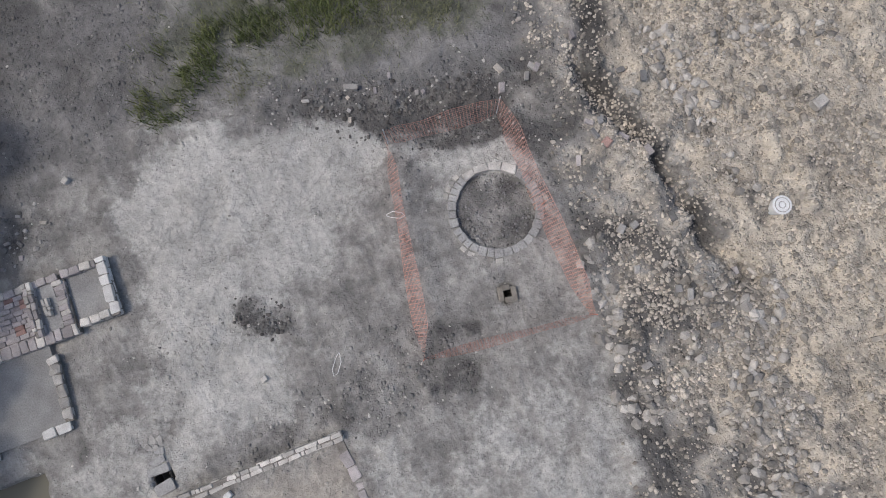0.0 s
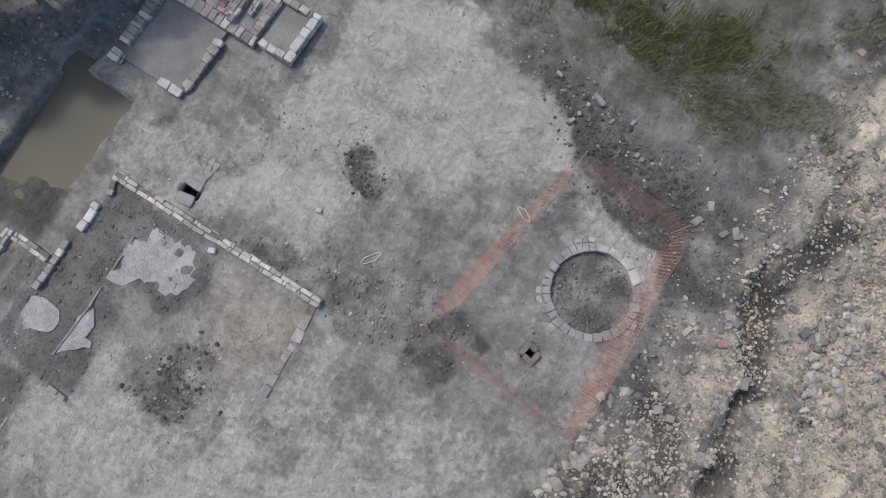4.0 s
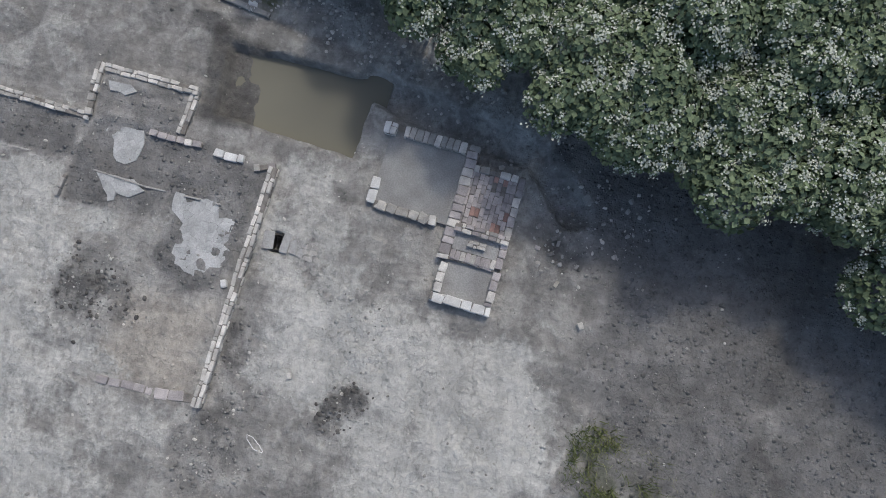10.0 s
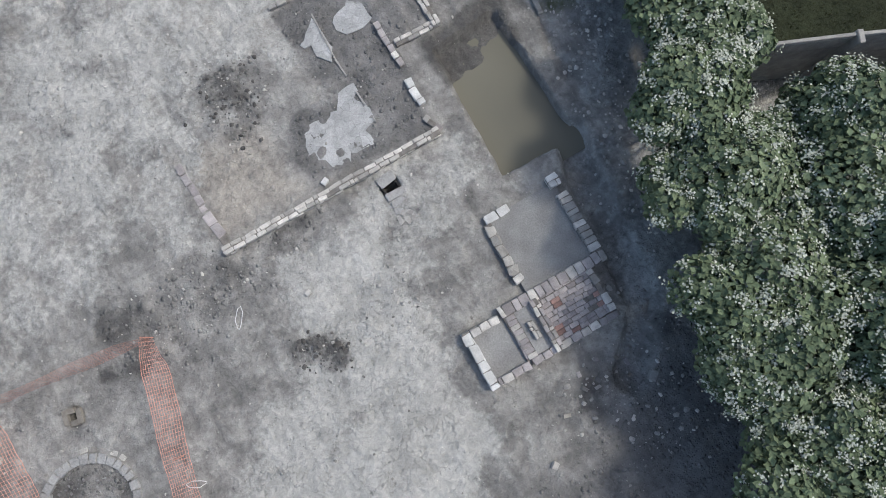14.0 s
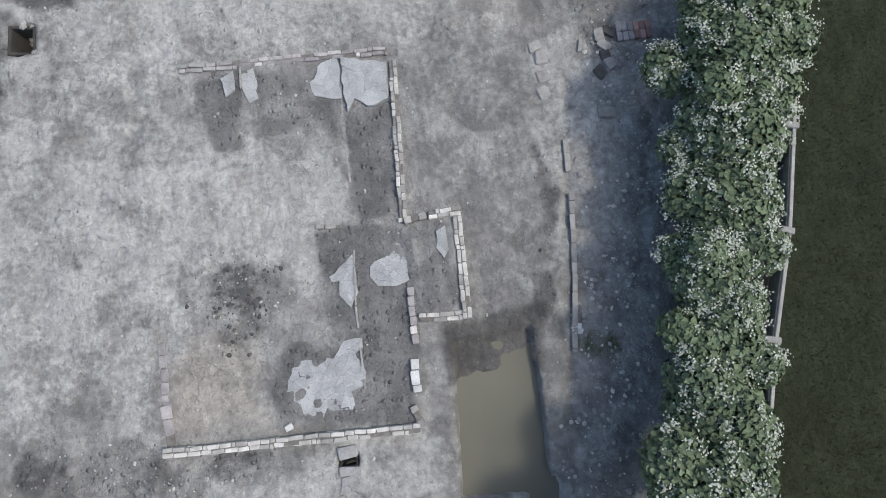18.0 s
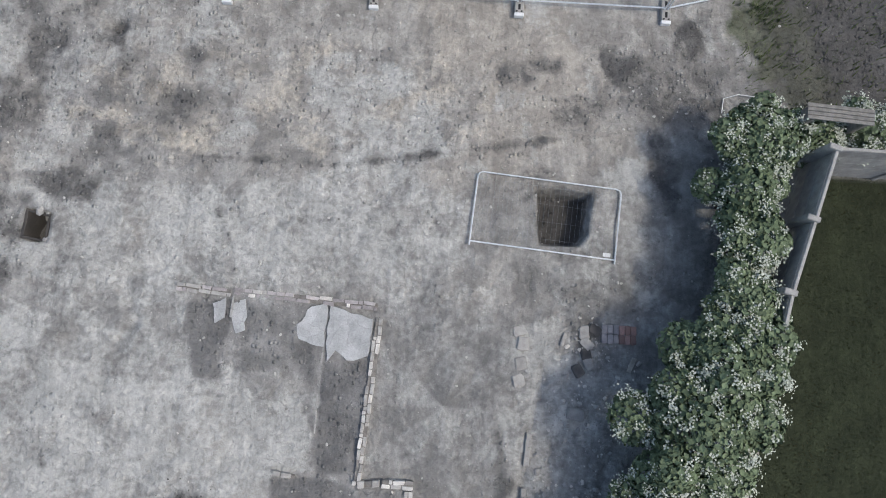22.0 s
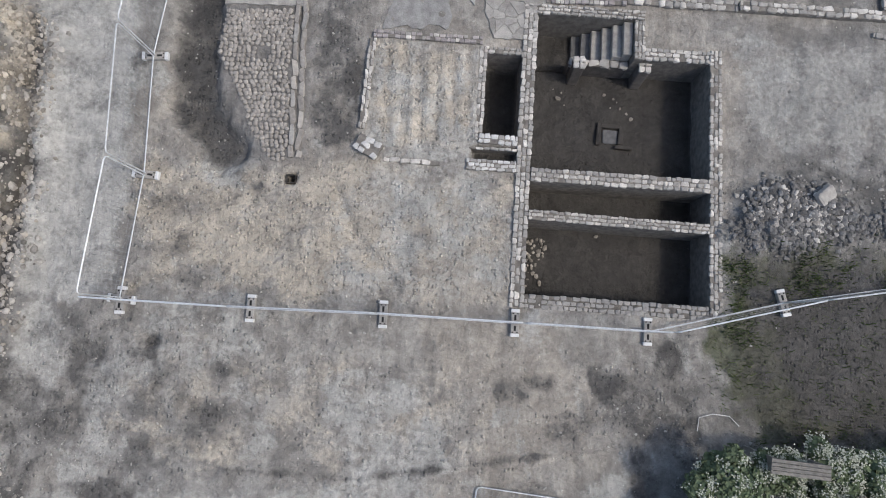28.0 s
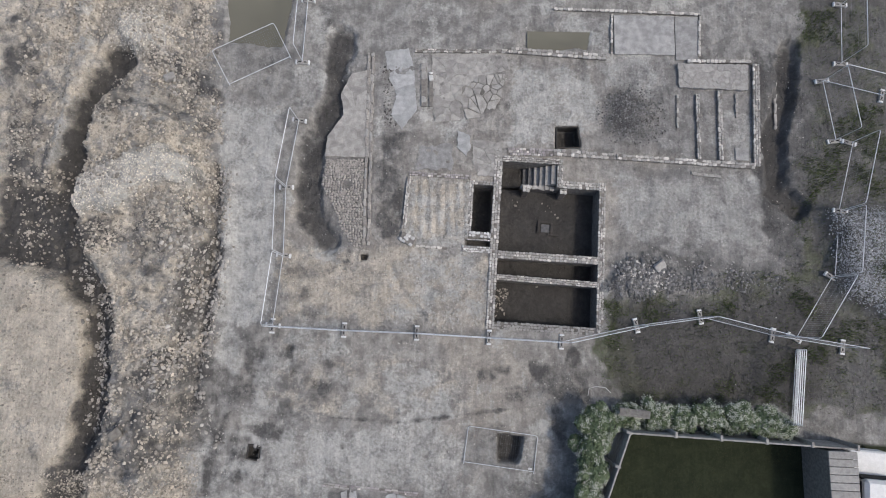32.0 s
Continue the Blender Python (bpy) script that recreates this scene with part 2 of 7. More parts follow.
def area(x, y, pts, soft=0.3, rough=0.3, seed=5):
    """1 inside the outline, 0 outside, with an uneven edge of that softness."""
    out = np.zeros(np.shape(x))
    px, py = [p[0] for p in pts], [p[1] for p in pts]
    pad = soft + rough + 0.1
    near = (x > min(px) - pad) & (x < max(px) + pad) & (y > min(py) - pad) & (y < max(py) + pad)
    if not near.any():
        return out
    a, b = x[near], y[near]
    far, inside = np.full(a.shape, 1e9), np.zeros(a.shape, bool)
    for (x0, y0), (x1, y1) in zip(pts, pts[1:] + pts[:1]):
        dx, dy = x1 - x0, y1 - y0
        t = np.clip(((a - x0) * dx + (b - y0) * dy) / (dx * dx + dy * dy), 0, 1)
        far = np.minimum(far, np.hypot(a - x0 - t * dx, b - y0 - t * dy))
        if dy:
            inside ^= ((y0 > b) != (y1 > b)) & (a < (b - y0) * dx / dy + x0)
    d = np.where(inside, far, -far)
    if rough:
        d = d + rough * 2 * fbm(a, b, 0.9, 4, seed)
    out[near] = step01(d / (2 * soft) + 0.5)
    return out


def band(x, y, pts, width, soft=0.2, rough=0.15, seed=9):
    """1 along the line, within half the width of it."""
    far = np.full(np.shape(x), 1e9)
    for (x0, y0), (x1, y1) in zip(pts, pts[1:]):
        dx, dy = x1 - x0, y1 - y0
        t = np.clip(((x - x0) * dx + (y - y0) * dy) / (dx * dx + dy * dy), 0, 1)
        far = np.minimum(far, np.hypot(x - x0 - t * dx, y - y0 - t * dy))
    return step01((width / 2 - far + rough * 2 * fbm(x, y, 0.8, 3, seed)) / (2 * soft) + 0.5)


def blob(x, y, cx, cy, rx, ry, rough=0.35, seed=13):
    return step01(1.35 - np.hypot((x - cx) / rx, (y - cy) / ry) + rough * 2 * fbm(x, y, 0.9, 3, seed))


def rect(x0, y0, x1, y1):
    return [(x0, y0), (x1, y0), (x1, y1), (x0, y1)]


CELLAR_AT, CELLAR_TURN = (1.95, 10.4), radians(-2.7)


def cel(u, v):
    """A place in the cellars' own plan, east and north along its walls."""
    c, s = math.cos(CELLAR_TURN), math.sin(CELLAR_TURN)
    return (CELLAR_AT[0] + u * c - v * s, CELLAR_AT[1] + u * s + v * c)


def cel_rect(u0, v0, u1, v1):
    return [cel(u0, v0), cel(u1, v0), cel(u1, v1), cel(u0, v1)]


POOL = [(0.38, -4.3), (0.12, -7.62), (-1.66, -7.45), (-1.25, -4.35)]
CELLAR_DEEP = 1.25
DEEP = [  # outlines cut sharply into the ground, and their depth
    (cel_rect(-0.15, -0.15, 5.1, 2.15), CELLAR_DEEP),
    (cel_rect(-0.15, 2.15, 5.1, 3.3), CELLAR_DEEP),
    (cel_rect(-0.15, 3.3, 5.05, 7.05), CELLAR_DEEP),
    (cel_rect(-0.15, 7.0, 2.9, 8.2), CELLAR_DEEP),
    (cel_rect(-1.5, 4.3, -0.35, 6.85), 1.2),
    (cel_rect(-1.65, 3.65, -0.4, 4.0), 0.35),
    ([(-9.74, 4.32), (-9.19, 4.19), (-9.26, 3.59), (-9.81, 3.69)], 0.75),
    ([(2.3, 4.8), (3.1, 4.75), (3.1, 3.9), (2.3, 3.9)], 0.02),
    ([(5.10, 20.36), (6.2, 20.4), (6.3, 19.3), (5.09, 19.25)], 0.8),
    (rect(-4.67, 13.33, -4.42, 13.55), 0.4),
    ([(-11.84, -6.41), (-11.65, -6.35), (-11.59, -6.53), (-11.78, -6.59)], 0.5),
    ([(-3.64, -6.16), (-3.64, -6.4), (-3.97, -6.4), (-3.97, -6.16)], 0.5),
]
MESH_PIT = [(2.2, 4.97), (3.38, 4.9), (3.2, 3.95), (3.05, 3.72), (2.25, 3.76)]  # dug under the flat mesh panel
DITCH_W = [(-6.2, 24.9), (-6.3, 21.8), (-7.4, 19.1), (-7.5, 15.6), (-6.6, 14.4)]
SPOIL = [(-15.5, -30), (-15.2, -12), (-14.4, -8.8), (-13.9, -6.0), (-13.3, -4.4), (-12.2, -1.7), (-12.5, 4), (-12.3, 8), (-11.8, 11.5),
         (-11.6, 15), (-12, 18), (-12.6, 22), (-13, 35), (-60, 35), (-60, -30)]
MOUND = [(-13.2, 1.5), (-13.0, 8), (-12.7, 14), (-13.6, 19.5), (-15.5, 21), (-17.8, 22), (-18.6, 19), (-18.4, 14.5), (-17.2, 12), (-16.7, 9.5), (-16.6, 6), (-17.4, 3)]
TERRACE = [(-25, 13), (-21.2, 12.4), (-19.0, 11.6), (-17.9, 10.0), (-17.5, 7), (-17.9, 4.5), (-18.6, 2.5), (-25, 0)]
GARDEN = [(8.0, 5.45), (6.9, 2.2), (5.6, -1.9), (4.2, -5.9), (3.3, -8.5), (5.0, -9.45), (30, -23), (40, 4), (18.2, 4.95)]


SPOT = [(-6.4, -8.5), (-6.65, -8.85), (-7.5, -8.15), (-7.35, -7.75), (-6.9, -7.95)]


def tip_heap(x, y):
    """The long heap of pale chips tipped on the mound."""
    return area(x, y, [(-18.65, 16.59), (-17.34, 17.4), (-14.84, 18.1), (-13.07, 18.4), (-12.96, 16.95), (-15.2, 16.39), (-16.63, 15.45), (-18.51, 15.29)], 0.3, 0.5, 265)


def open_patches(x, y):
    """Where the clay is broken and cloddy."""
    w = blob(x, y, -5.6, -2.7, 1.0, 1.1, 0.5)
    w = np.maximum(w, blob(x, y, -8.3, -5.9, 2.2, 0.9, 0.6, 106))
    w = np.maximum(w, area(x, y, SPOT, 0.2, 0.25, 143))
    w = np.maximum(w, band(x, y, [(-9.2, -12.3), (-11.4, -11.5), (-13.3, -10.7), (-13.8, -9.6)], 1.1, 0.3, 0.3, 107))
    w = np.maximum(w, blob(x, y, -10.6, 3.6, 1.3, 1.6, 0.6, 144) * 0.8)
    w = np.maximum(w, blob(x, y, -9.9, 6.4, 1.6, 0.9, 0.6, 145) * 0.8)
    w = np.maximum(w, blob(x, y, 4.6, 6.9, 2.2, 0.7, 0.5, 146) * 0.8)
    w = np.maximum(w, blob(x, y, -5.6, -8.3, 1.4, 0.7, 0.6, 147) * 0.6)
    w = np.maximum(w, blob(x, y, -2.6, -12.2, 0.9, 0.6, 0.6, 148) * 0.8)
    return np.maximum(w, 0.5 * step01(fbm(x, y, 1.6, 5, 116) * 5 - 0.6))


def hollow(x, y):
    """The low ground round the mound and the level terrace, where the mound's shadow is painted."""
    mound_shade = band(x, y, [(-17.7, 23.5), (-18.6, 21), (-19.5, 17.7), (-19.4, 14.0), (-18.6, 12.2), (-17.1, 11), (-16.9, 8), (-17.3, 4), (-18.5, 1.5)], 1.7, 0.3, 0.35, 118)
    mound_shade = np.maximum(mound_shade, area(x, y, [(-23.2, 17.1), (-20.9, 17.0), (-18.6, 15.8), (-18.4, 13.6), (-19.0, 12.4), (-22.8, 13.2)], 0.4, 0.4, 119) * 0.9)
    mound_shade = np.maximum(mound_shade, band(x, y, [(-24, 13.6), (-21, 13.5), (-19.2, 12.8)], 1.3, 0.25, 0.25, 119))
    return mound_shade


VERGE = [(-6.5, -13.2), (-8.5, -12.7), (-10.8, -12.5), (-13.2, -12.0), (-14.4, -12.4), (-15.6, -14), (-16.5, -19), (-8.5, -19), (-7.2, -15.5)]


def height(x, y):
    x, y = np.asarray(x, float), np.asarray(y, float)
    h = 0.10 * fbm(x, y, 4.0, 4, 20) + 0.07 * fbm(x, y, 0.7, 3, 30) + 0.05 * fbm(x, y, 0.3, 2, 34) * step01(fbm(x, y, 2.2, 3, 36) * 3 + 0.6)
    spoil = area(x, y, SPOIL, 0.9, 0.8, 40)
    rough = spoil * (1 - 0.9 * area(x, y, TERRACE, 0.3, 0.1, 55))
    h = h + rough * (0.1 + 0.45 * fbm(x, y, 2.6, 5, 41) + 0.15 * lumps(x, y, 0.42, 44) + 0.14 * lumps(x, y, 0.95, 45) + 0.2 * fbm(x, y, 0.4, 2, 46))
    h = h + area(x, y, MOUND, 0.8, 0.5, 50) * (1.3 + 0.9 * fbm(x, y, 2.2, 4, 51) + 0.3 * lumps(x, y, 1.7, 52))
    h = h + tip_heap(x, y) * 0.7 + blob(x, y, -16.5, 25.2, 1.8, 1.3) * 0.5
    h = h + band(x, y, [(-19.6, 27), (-19.6, 24), (-19.8, 20.6), (-20.5, 17.4)], 0.9, 0.25, 0.2) * 0.3
    h = h - band(x, y, [(-13.0, 17.48), (-12.44, 16.18), (-12.02, 14.13), (-12.53, 12.35), (-12.94, 10.13), (-13.36, 8.43)], 0.45, 0.25, 0.3, 293) * 0.35
    h = h - hollow(x, y) * 0.55
    h = h + open_patches(x, y) * (0.07 * lumps(x, y, 0.33, 47) + 0.05 * fbm(x, y, 0.3, 2, 48))
    h = h + 0.035 * lumps(x, y, 0.27, 49, 0.7) * step01(fbm(x, y, 1.3, 4, 58) * 5 + 0.35) + 0.03 * (np.abs(fbm(x, y, 0.9, 3, 59)) * 4 - 0.5)
    h = h + area(x, y, TERRACE, 0.35, 0.15, 55) * 0.55
    h = h - band(x, y, [(-15.3, -10.4), (-15.7, -8.4), (-16.0, -6.9), (-16.1, -5.6), (-16.6, -4.4)], 0.4, 0.2, 0.3) * 0.4
    h = h - band(x, y, [(-12.3, 17.6), (-12.0, 14), (-12.2, 11), (-12.8, 6)], 0.5, 0.35, 0.25) * 0.35
    h = h + band(x, y, [(-11.5, 17.6), (-11.4, 14), (-11.6, 11), (-12.2, 6), (-12.6, 3)], 0.6, 0.4, 0.25) * 0.2
    # track and dark ditch in the far north-west
    h = h - band(x, y, [(-17.8, 24.5), (-18.3, 22.5), (-19.4, 18.6), (-20, 16)], 0.9, 0.4, 0.2) * 0.3
    # sides of the dig: trench by the small building, ditch along the hedge, trench with rubble by the net
    h = h - band(x, y, [(0.05, -7.6), (-0.55, -9.3), (-0.95, -11.4), (-2.0, -12.3)], 0.65, 0.1, 0.12) * 0.28
    h = h - band(x, y, [(2.25, 0.9), (1.75, -1.6), (1.45, -3.5), (1.1, -5.0), (0.75, -7.0)], 0.2, 0.12, 0.12) * 0.07
    h = h - band(x, y, [(3.9, -0.4), (3.3, -2.2), (2.75, -3.8)], 0.2, 0.12, 0.2) * 0.06
    h = h - band(x, y, [(-11.6, -10.9), (-12.4, -10.6), (-13.4, -10.2)], 0.7, 0.4, 0.25) * 0.15
    h = h - band(x, y, DITCH_W, 1.2, 0.25, 0.45) * 0.35
    h = h - band(x, y, [(17.35, 24.83), (17.02, 22.04), (16.22, 19.86), (16.29, 17.21), (17.23, 16.19)], 1.0, 0.2, 0.35) * 0.5
    h = h - area(x, y, [(2.7, 25.7), (6.9, 25.6), (6.8, 24.6), (3.4, 24.6)], 0.15, 0.1) * 0.12
    h = h - area(x, y, [(-12.4, 28.2), (-8.7, 28.0), (-9.3, 24.5), (-12.1, 24.7)], 0.2, 0.1) * 0.18
    h = h + band(x, y, [(-5.8, 5.65), (-2.4, 5.5), (-0.3, 5.8), (4.2, 6.4), (6.2, 6.7)], 0.2, 0.25, 0.25) * 0.05
    h = h - band(x, y, [(-8.55, 1.4), (-7.4, 1.2), (-7.0, 1.8), (-7.4, 2.8), (-6.5, 3.05)], 0.22, 0.12, 0.12) * 0.08
    h = h - band(x, y, [(-3.3, 13.2), (-2.6, 11.7), (-1.5, 10.5)], 0.25, 0.15, 0.05) * 0.12
    h = h - blob(x, y, -9.75, 8.5, 0.55, 0.35) * 0.12 - blob(x, y, -8.1, 8.9, 0.3, 0.25) * 0.15
    shelf = area(x, y, [(0.6, -4.0), (-1.6, -4.0), (-1.5, -5.15), (0.4, -5.25)], 0.15, 0.15, 61)
    h = h - area(x, y, POOL, 0.05, 0.05, 60) * (0.6 - 0.36 * shelf)
    h = h + area(x, y, [(-1.85, -1.75), (-0.75, -1.8), (-0.9, -3.8), (-1.95, -3.7)], 0.1, 0.05, 64) * 0.07
    furrows = area(x, y, rect(-2.1, 14.6, 0.55, 17.4), 0.2, 0.1, 62)
    h = h + furrows * 0.03 * np.sin(x * 13.6)
    h = h - blob(x, y, 8.9, 21.0, 1.5, 1.35, 0.2) * 0.10 + blob(x, y, 9.0, 21.0, 1.2, 1.1, 0.2) * 0.3
    h = h + area(x, y, [(7.4, 12.09), (8.56, 13.73), (9.8, 13.5), (11.27, 12.78), (13.0, 12.68), (12.96, 12.06), (10.49, 11.89), (8.25, 11.61)], 0.5, 0.3, 286) * (0.35 + 0.15 * lumps(x, y, 0.5, 291))
    h = h + area(x, y, [(18.6, 16.1), (19.0, 12.1), (21.2, 10.9), (24, 11), (24, 16.5)], 0.7, 0.2, 66) * 0.9
    h = h - area(x, y, MESH_PIT, 0.07, 0.1, 233) * 0.65
    h = h + band(x, y, [(-6.0, -13.25), (-7.55, -12.66), (-9.04, -12.26), (-10.57, -11.95)], 0.14, 0.08, 0.06, 232) * 0.07
    well = np.hypot(x + 12.32, y + 8.16)
    h = h - 0.07 * step01((0.9 - well) / 0.06)
    lawn = area(x, y, GARDEN, 0.2, 0.0)
    h = h * (1 - lawn) + lawn * 0.05 * fbm(x, y, 3, 2, 70)
    for pts, deep in DEEP:
        h = h - area(x, y, pts, 0.045, 0.0) * deep
    return h


def soils(x, y):
    """How much of each soil lies where: pale, dark, tan, green / brown, screed, mud, moss. Some weights also hold light
    and shade put into the colour.
    """
    pale = area(x, y, [(-6.1, -13.0), (-5.7, -12.2), (-4.9, -11.6), (-5.0, -9.2), (-4.2, -6.6), (-6.6, -6.3), (-7.8, -8.3), (-9.5, -9.2),
                       (-10.8, -10.6), (-10.6, -11.9), (-8.5, -12.3)], 0.5, 0.6, 80) * 0.9
    pale = np.maximum(pale, area(x, y, [(-12.6, -4.6), (-8.6, -4.6), (-8.0, -2.2), (-8.2, 2.5), (-12, 2.5), (-12.2, -1.7)], 0.7, 0.9, 82) * 0.55)
    pale = np.maximum(pale, area(x, y, rect(-12, 2.4, 0.2, 5.3), 0.5, 0.8, 84) * 0.55)
    pale = np.maximum(pale, area(x, y, [(-8, 2), (-6.2, 1.6), (-3.2, 0.2), (-3.4, -2.9), (-6, -3.2), (-8.3, -5)], 0.6, 0.8, 86) * 0.5)
    pale = np.maximum(pale, area(x, y, [(-11.8, 10), (-9.2, 10), (-9.0, 21), (-12.2, 21)], 0.4, 0.5, 88) * 0.75)
    pale = np.maximum(pale, area(x, y, [(-2.8, 17.6), (0.6, 17.5), (1.4, 11), (-1.4, 10.6), (-3, 13)], 0.5, 0.5, 90) * 0.5)
    pale = pale * (1 - area(x, y, rect(-2.1, 14.6, 0.55, 17.4), 0.2, 0.1, 62) * (0.3 - 0.3 * np.sin(x * 13.6)))
    pale = np.maximum(pale, area(x, y, [(2.7, 23.7), (7.0, 23.8), (7, 21), (5, 20.6), (4.6, 19.4), (2.7, 19.4)], 0.4, 0.3, 91) * 0.68)
    pale = np.maximum(pale, area(x, y, [(8.2, 17.9), (14.6, 17.6), (15.2, 14.4), (10, 14.5), (8, 15.2)], 0.5, 0.5, 92) * 0.62)
    pale = np.maximum(pale, np.maximum(tip_heap(x, y), blob(x, y, -16.5, 25.2, 1.8, 1.3)) * 0.95)
    pale = np.maximum(pale, band(x, y, [(-19.6, 27), (-19.6, 24), (-19.8, 20.6), (-20.5, 17.4)], 1.0, 0.3, 0.2) * 0.45)
    pale = np.maximum(pale, area(x, y, [(-1.6, 2.4), (1.6, 2.2), (1.5, -1), (1.0, -4), (-0.5, -4), (-0.4, -1.4), (-1.5, -1.2)], 0.5, 0.5, 95) * 0.25)
    pale = np.maximum(pale, area(x, y, [(-4.2, 10.2), (1.6, 10.1), (1.6, 13.6), (-2.4, 14)], 0.6, 0.7, 98) * 0.4)
    pale = np.maximum(pale, band(x, y, [(-6.0, -13.25), (-7.55, -12.66), (-9.04, -12.26), (-10.57, -11.95)], 0.14, 0.06, 0.06, 232) * 0.9)
    pale = np.maximum(pale, band(x, y, [(-3.3, -17.3), (-6.4, -16.8), (-8.7, -17.2)], 0.7, 0.3, 0.4, 230) * 0.4)
    pale = np.maximum(pale, area(x, y, [(-7.63, 4.94), (-2.85, 4.77), (-1.03, 4.29), (-1.75, 3.04), (-4.57, 3.48), (-7.36, 3.43)], 0.25, 0.4, 270) * 0.68)
    pale = np.maximum(pale, area(x, y, [(1.13, 7.42), (1.92, 7.44), (1.92, 6.86), (1.13, 6.92)], 0.1, 0.15, 271) * 0.75)
    pale = np.maximum(pale, area(x, y, [(-2.66, 12.6), (1.51, 12.83), (1.79, 10.64), (-0.39, 10.32), (-1.91, 11.01)], 0.3, 0.4, 272) * 0.45)
    pale = np.maximum(pale, area(x, y, [(-9.38, 1.26), (-5.91, 0.31), (-3.24, 0.25), (-2.99, -1.45), (-5.12, -2.1), (-7.14, -1.82), (-9.25, -2.24)], 0.25, 0.45, 273) * 0.7)
    pale = np.maximum(pale, area(x, y, [(-1.13, 2.73), (1.12, 2.67), (0.89, 0.15), (-0.36, -1.51), (-1.06, -0.53)], 0.2, 0.35, 274) * 0.42)
    pale = np.maximum(pale, area(x, y, [(-4.55, 5.2), (1.07, 4.79), (0.38, 3.08), (-4.01, 3.05)], 0.3, 0.45, 275) * 0.55)
    # Paler ground painted where the hedge's shade falls, to offset it.
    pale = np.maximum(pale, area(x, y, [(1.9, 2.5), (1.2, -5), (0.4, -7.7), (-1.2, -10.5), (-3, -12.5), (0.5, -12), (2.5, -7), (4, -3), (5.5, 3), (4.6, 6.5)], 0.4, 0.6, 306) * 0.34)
    clay = 1 - area(x, y, SPOIL, 0.7, 0.8, 40)
    pale = np.maximum(pale, clay * 0.6 * step01(fbm(x, y, 2.2, 5, 94) * 6 - 0.15))
    pale = np.maximum(pale, clay * 0.4 * step01(fbm(x * 4 + y, y * 0.6, 1.8, 4, 96) * 5 - 0.3) * step01((y - 1.5) / 1.5) * step01((13 - y) / 2))
    dark = 0.55 * open_patches(x, y)
    house = area(x, y, [(-5.92, 2.3), (-4.89, 2.27), (-4.97, 0.56), (-5.65, 0.53)], 0.08, 0.12, 102)
    house = np.maximum(house, area(x, y, [(-4.86, 2.32), (-2.75, 2.31), (-2.75, 1.36), (-2.87, 0.49), (-3.73, 0.69), (-4.7, 0.65)], 0.15, 0.3, 103) * 0.6)
    house = np.maximum(house, area(x, y, [(-2.72, 1.23), (-1.62, 1.08), (-1.86, -1.47), (-2.75, -1.45), (-2.82, -0.49)], 0.1, 0.12, 104))
    house = np.maximum(house, area(x, y, [(-3.64, -1.61), (-1.98, -1.65), (-1.68, -1.95), (-1.91, -3.84), (-3.22, -3.75), (-3.8, -3.4)], 0.12, 0.2, 105))
    house = np.maximum(house, area(x, y, [(-3.17, -3.3), (-1.86, -3.2), (-2.26, -5.82), (-5.05, -5.33), (-5.21, -4.54), (-4.59, -3.78), (-3.51, -3.93)], 0.12, 0.2, 106))
    house = np.maximum(house, area(x, y, [(-1.68, -1.95), (-0.91, -1.85), (-1.06, -3.63), (-1.82, -3.67)], 0.06, 0.06, 107) * 0.7)
    dark = np.maximum(dark, house * 0.52)
    dark = np.maximum(dark, area(x, y, [(-13.2, -11.6), (-14.4, -12.2), (-15.4, -11.6), (-15.2, -8.6), (-14.2, -8.2), (-13.8, -9.6)], 0.5, 0.5, 138) * 0.55)
    dark = np.maximum(dark, blob(x, y, -5.6, -2.7, 1.0, 1.1, 0.5) * 0.6)
    dark = np.maximum(dark, blob(x, y, -8.3, -5.9, 2.2, 0.9, 0.6, 106) * 0.55)
    dark = np.maximum(dark, area(x, y, SPOT, 0.2, 0.25, 143) * 0.75)
    dark = np.maximum(dark, step01((0.92 - np.hypot(x + 12.32, y + 8.17)) / 0.06) * 0.55)
    dark = np.maximum(dark, area(x, y, [(-9.4, -12.6), (-13.8, -11.4), (-14.2, -9.0), (-13.6, -8.6), (-13.2, -9.8), (-10.9, -10.3)], 0.3, 0.3, 107) * 0.7)
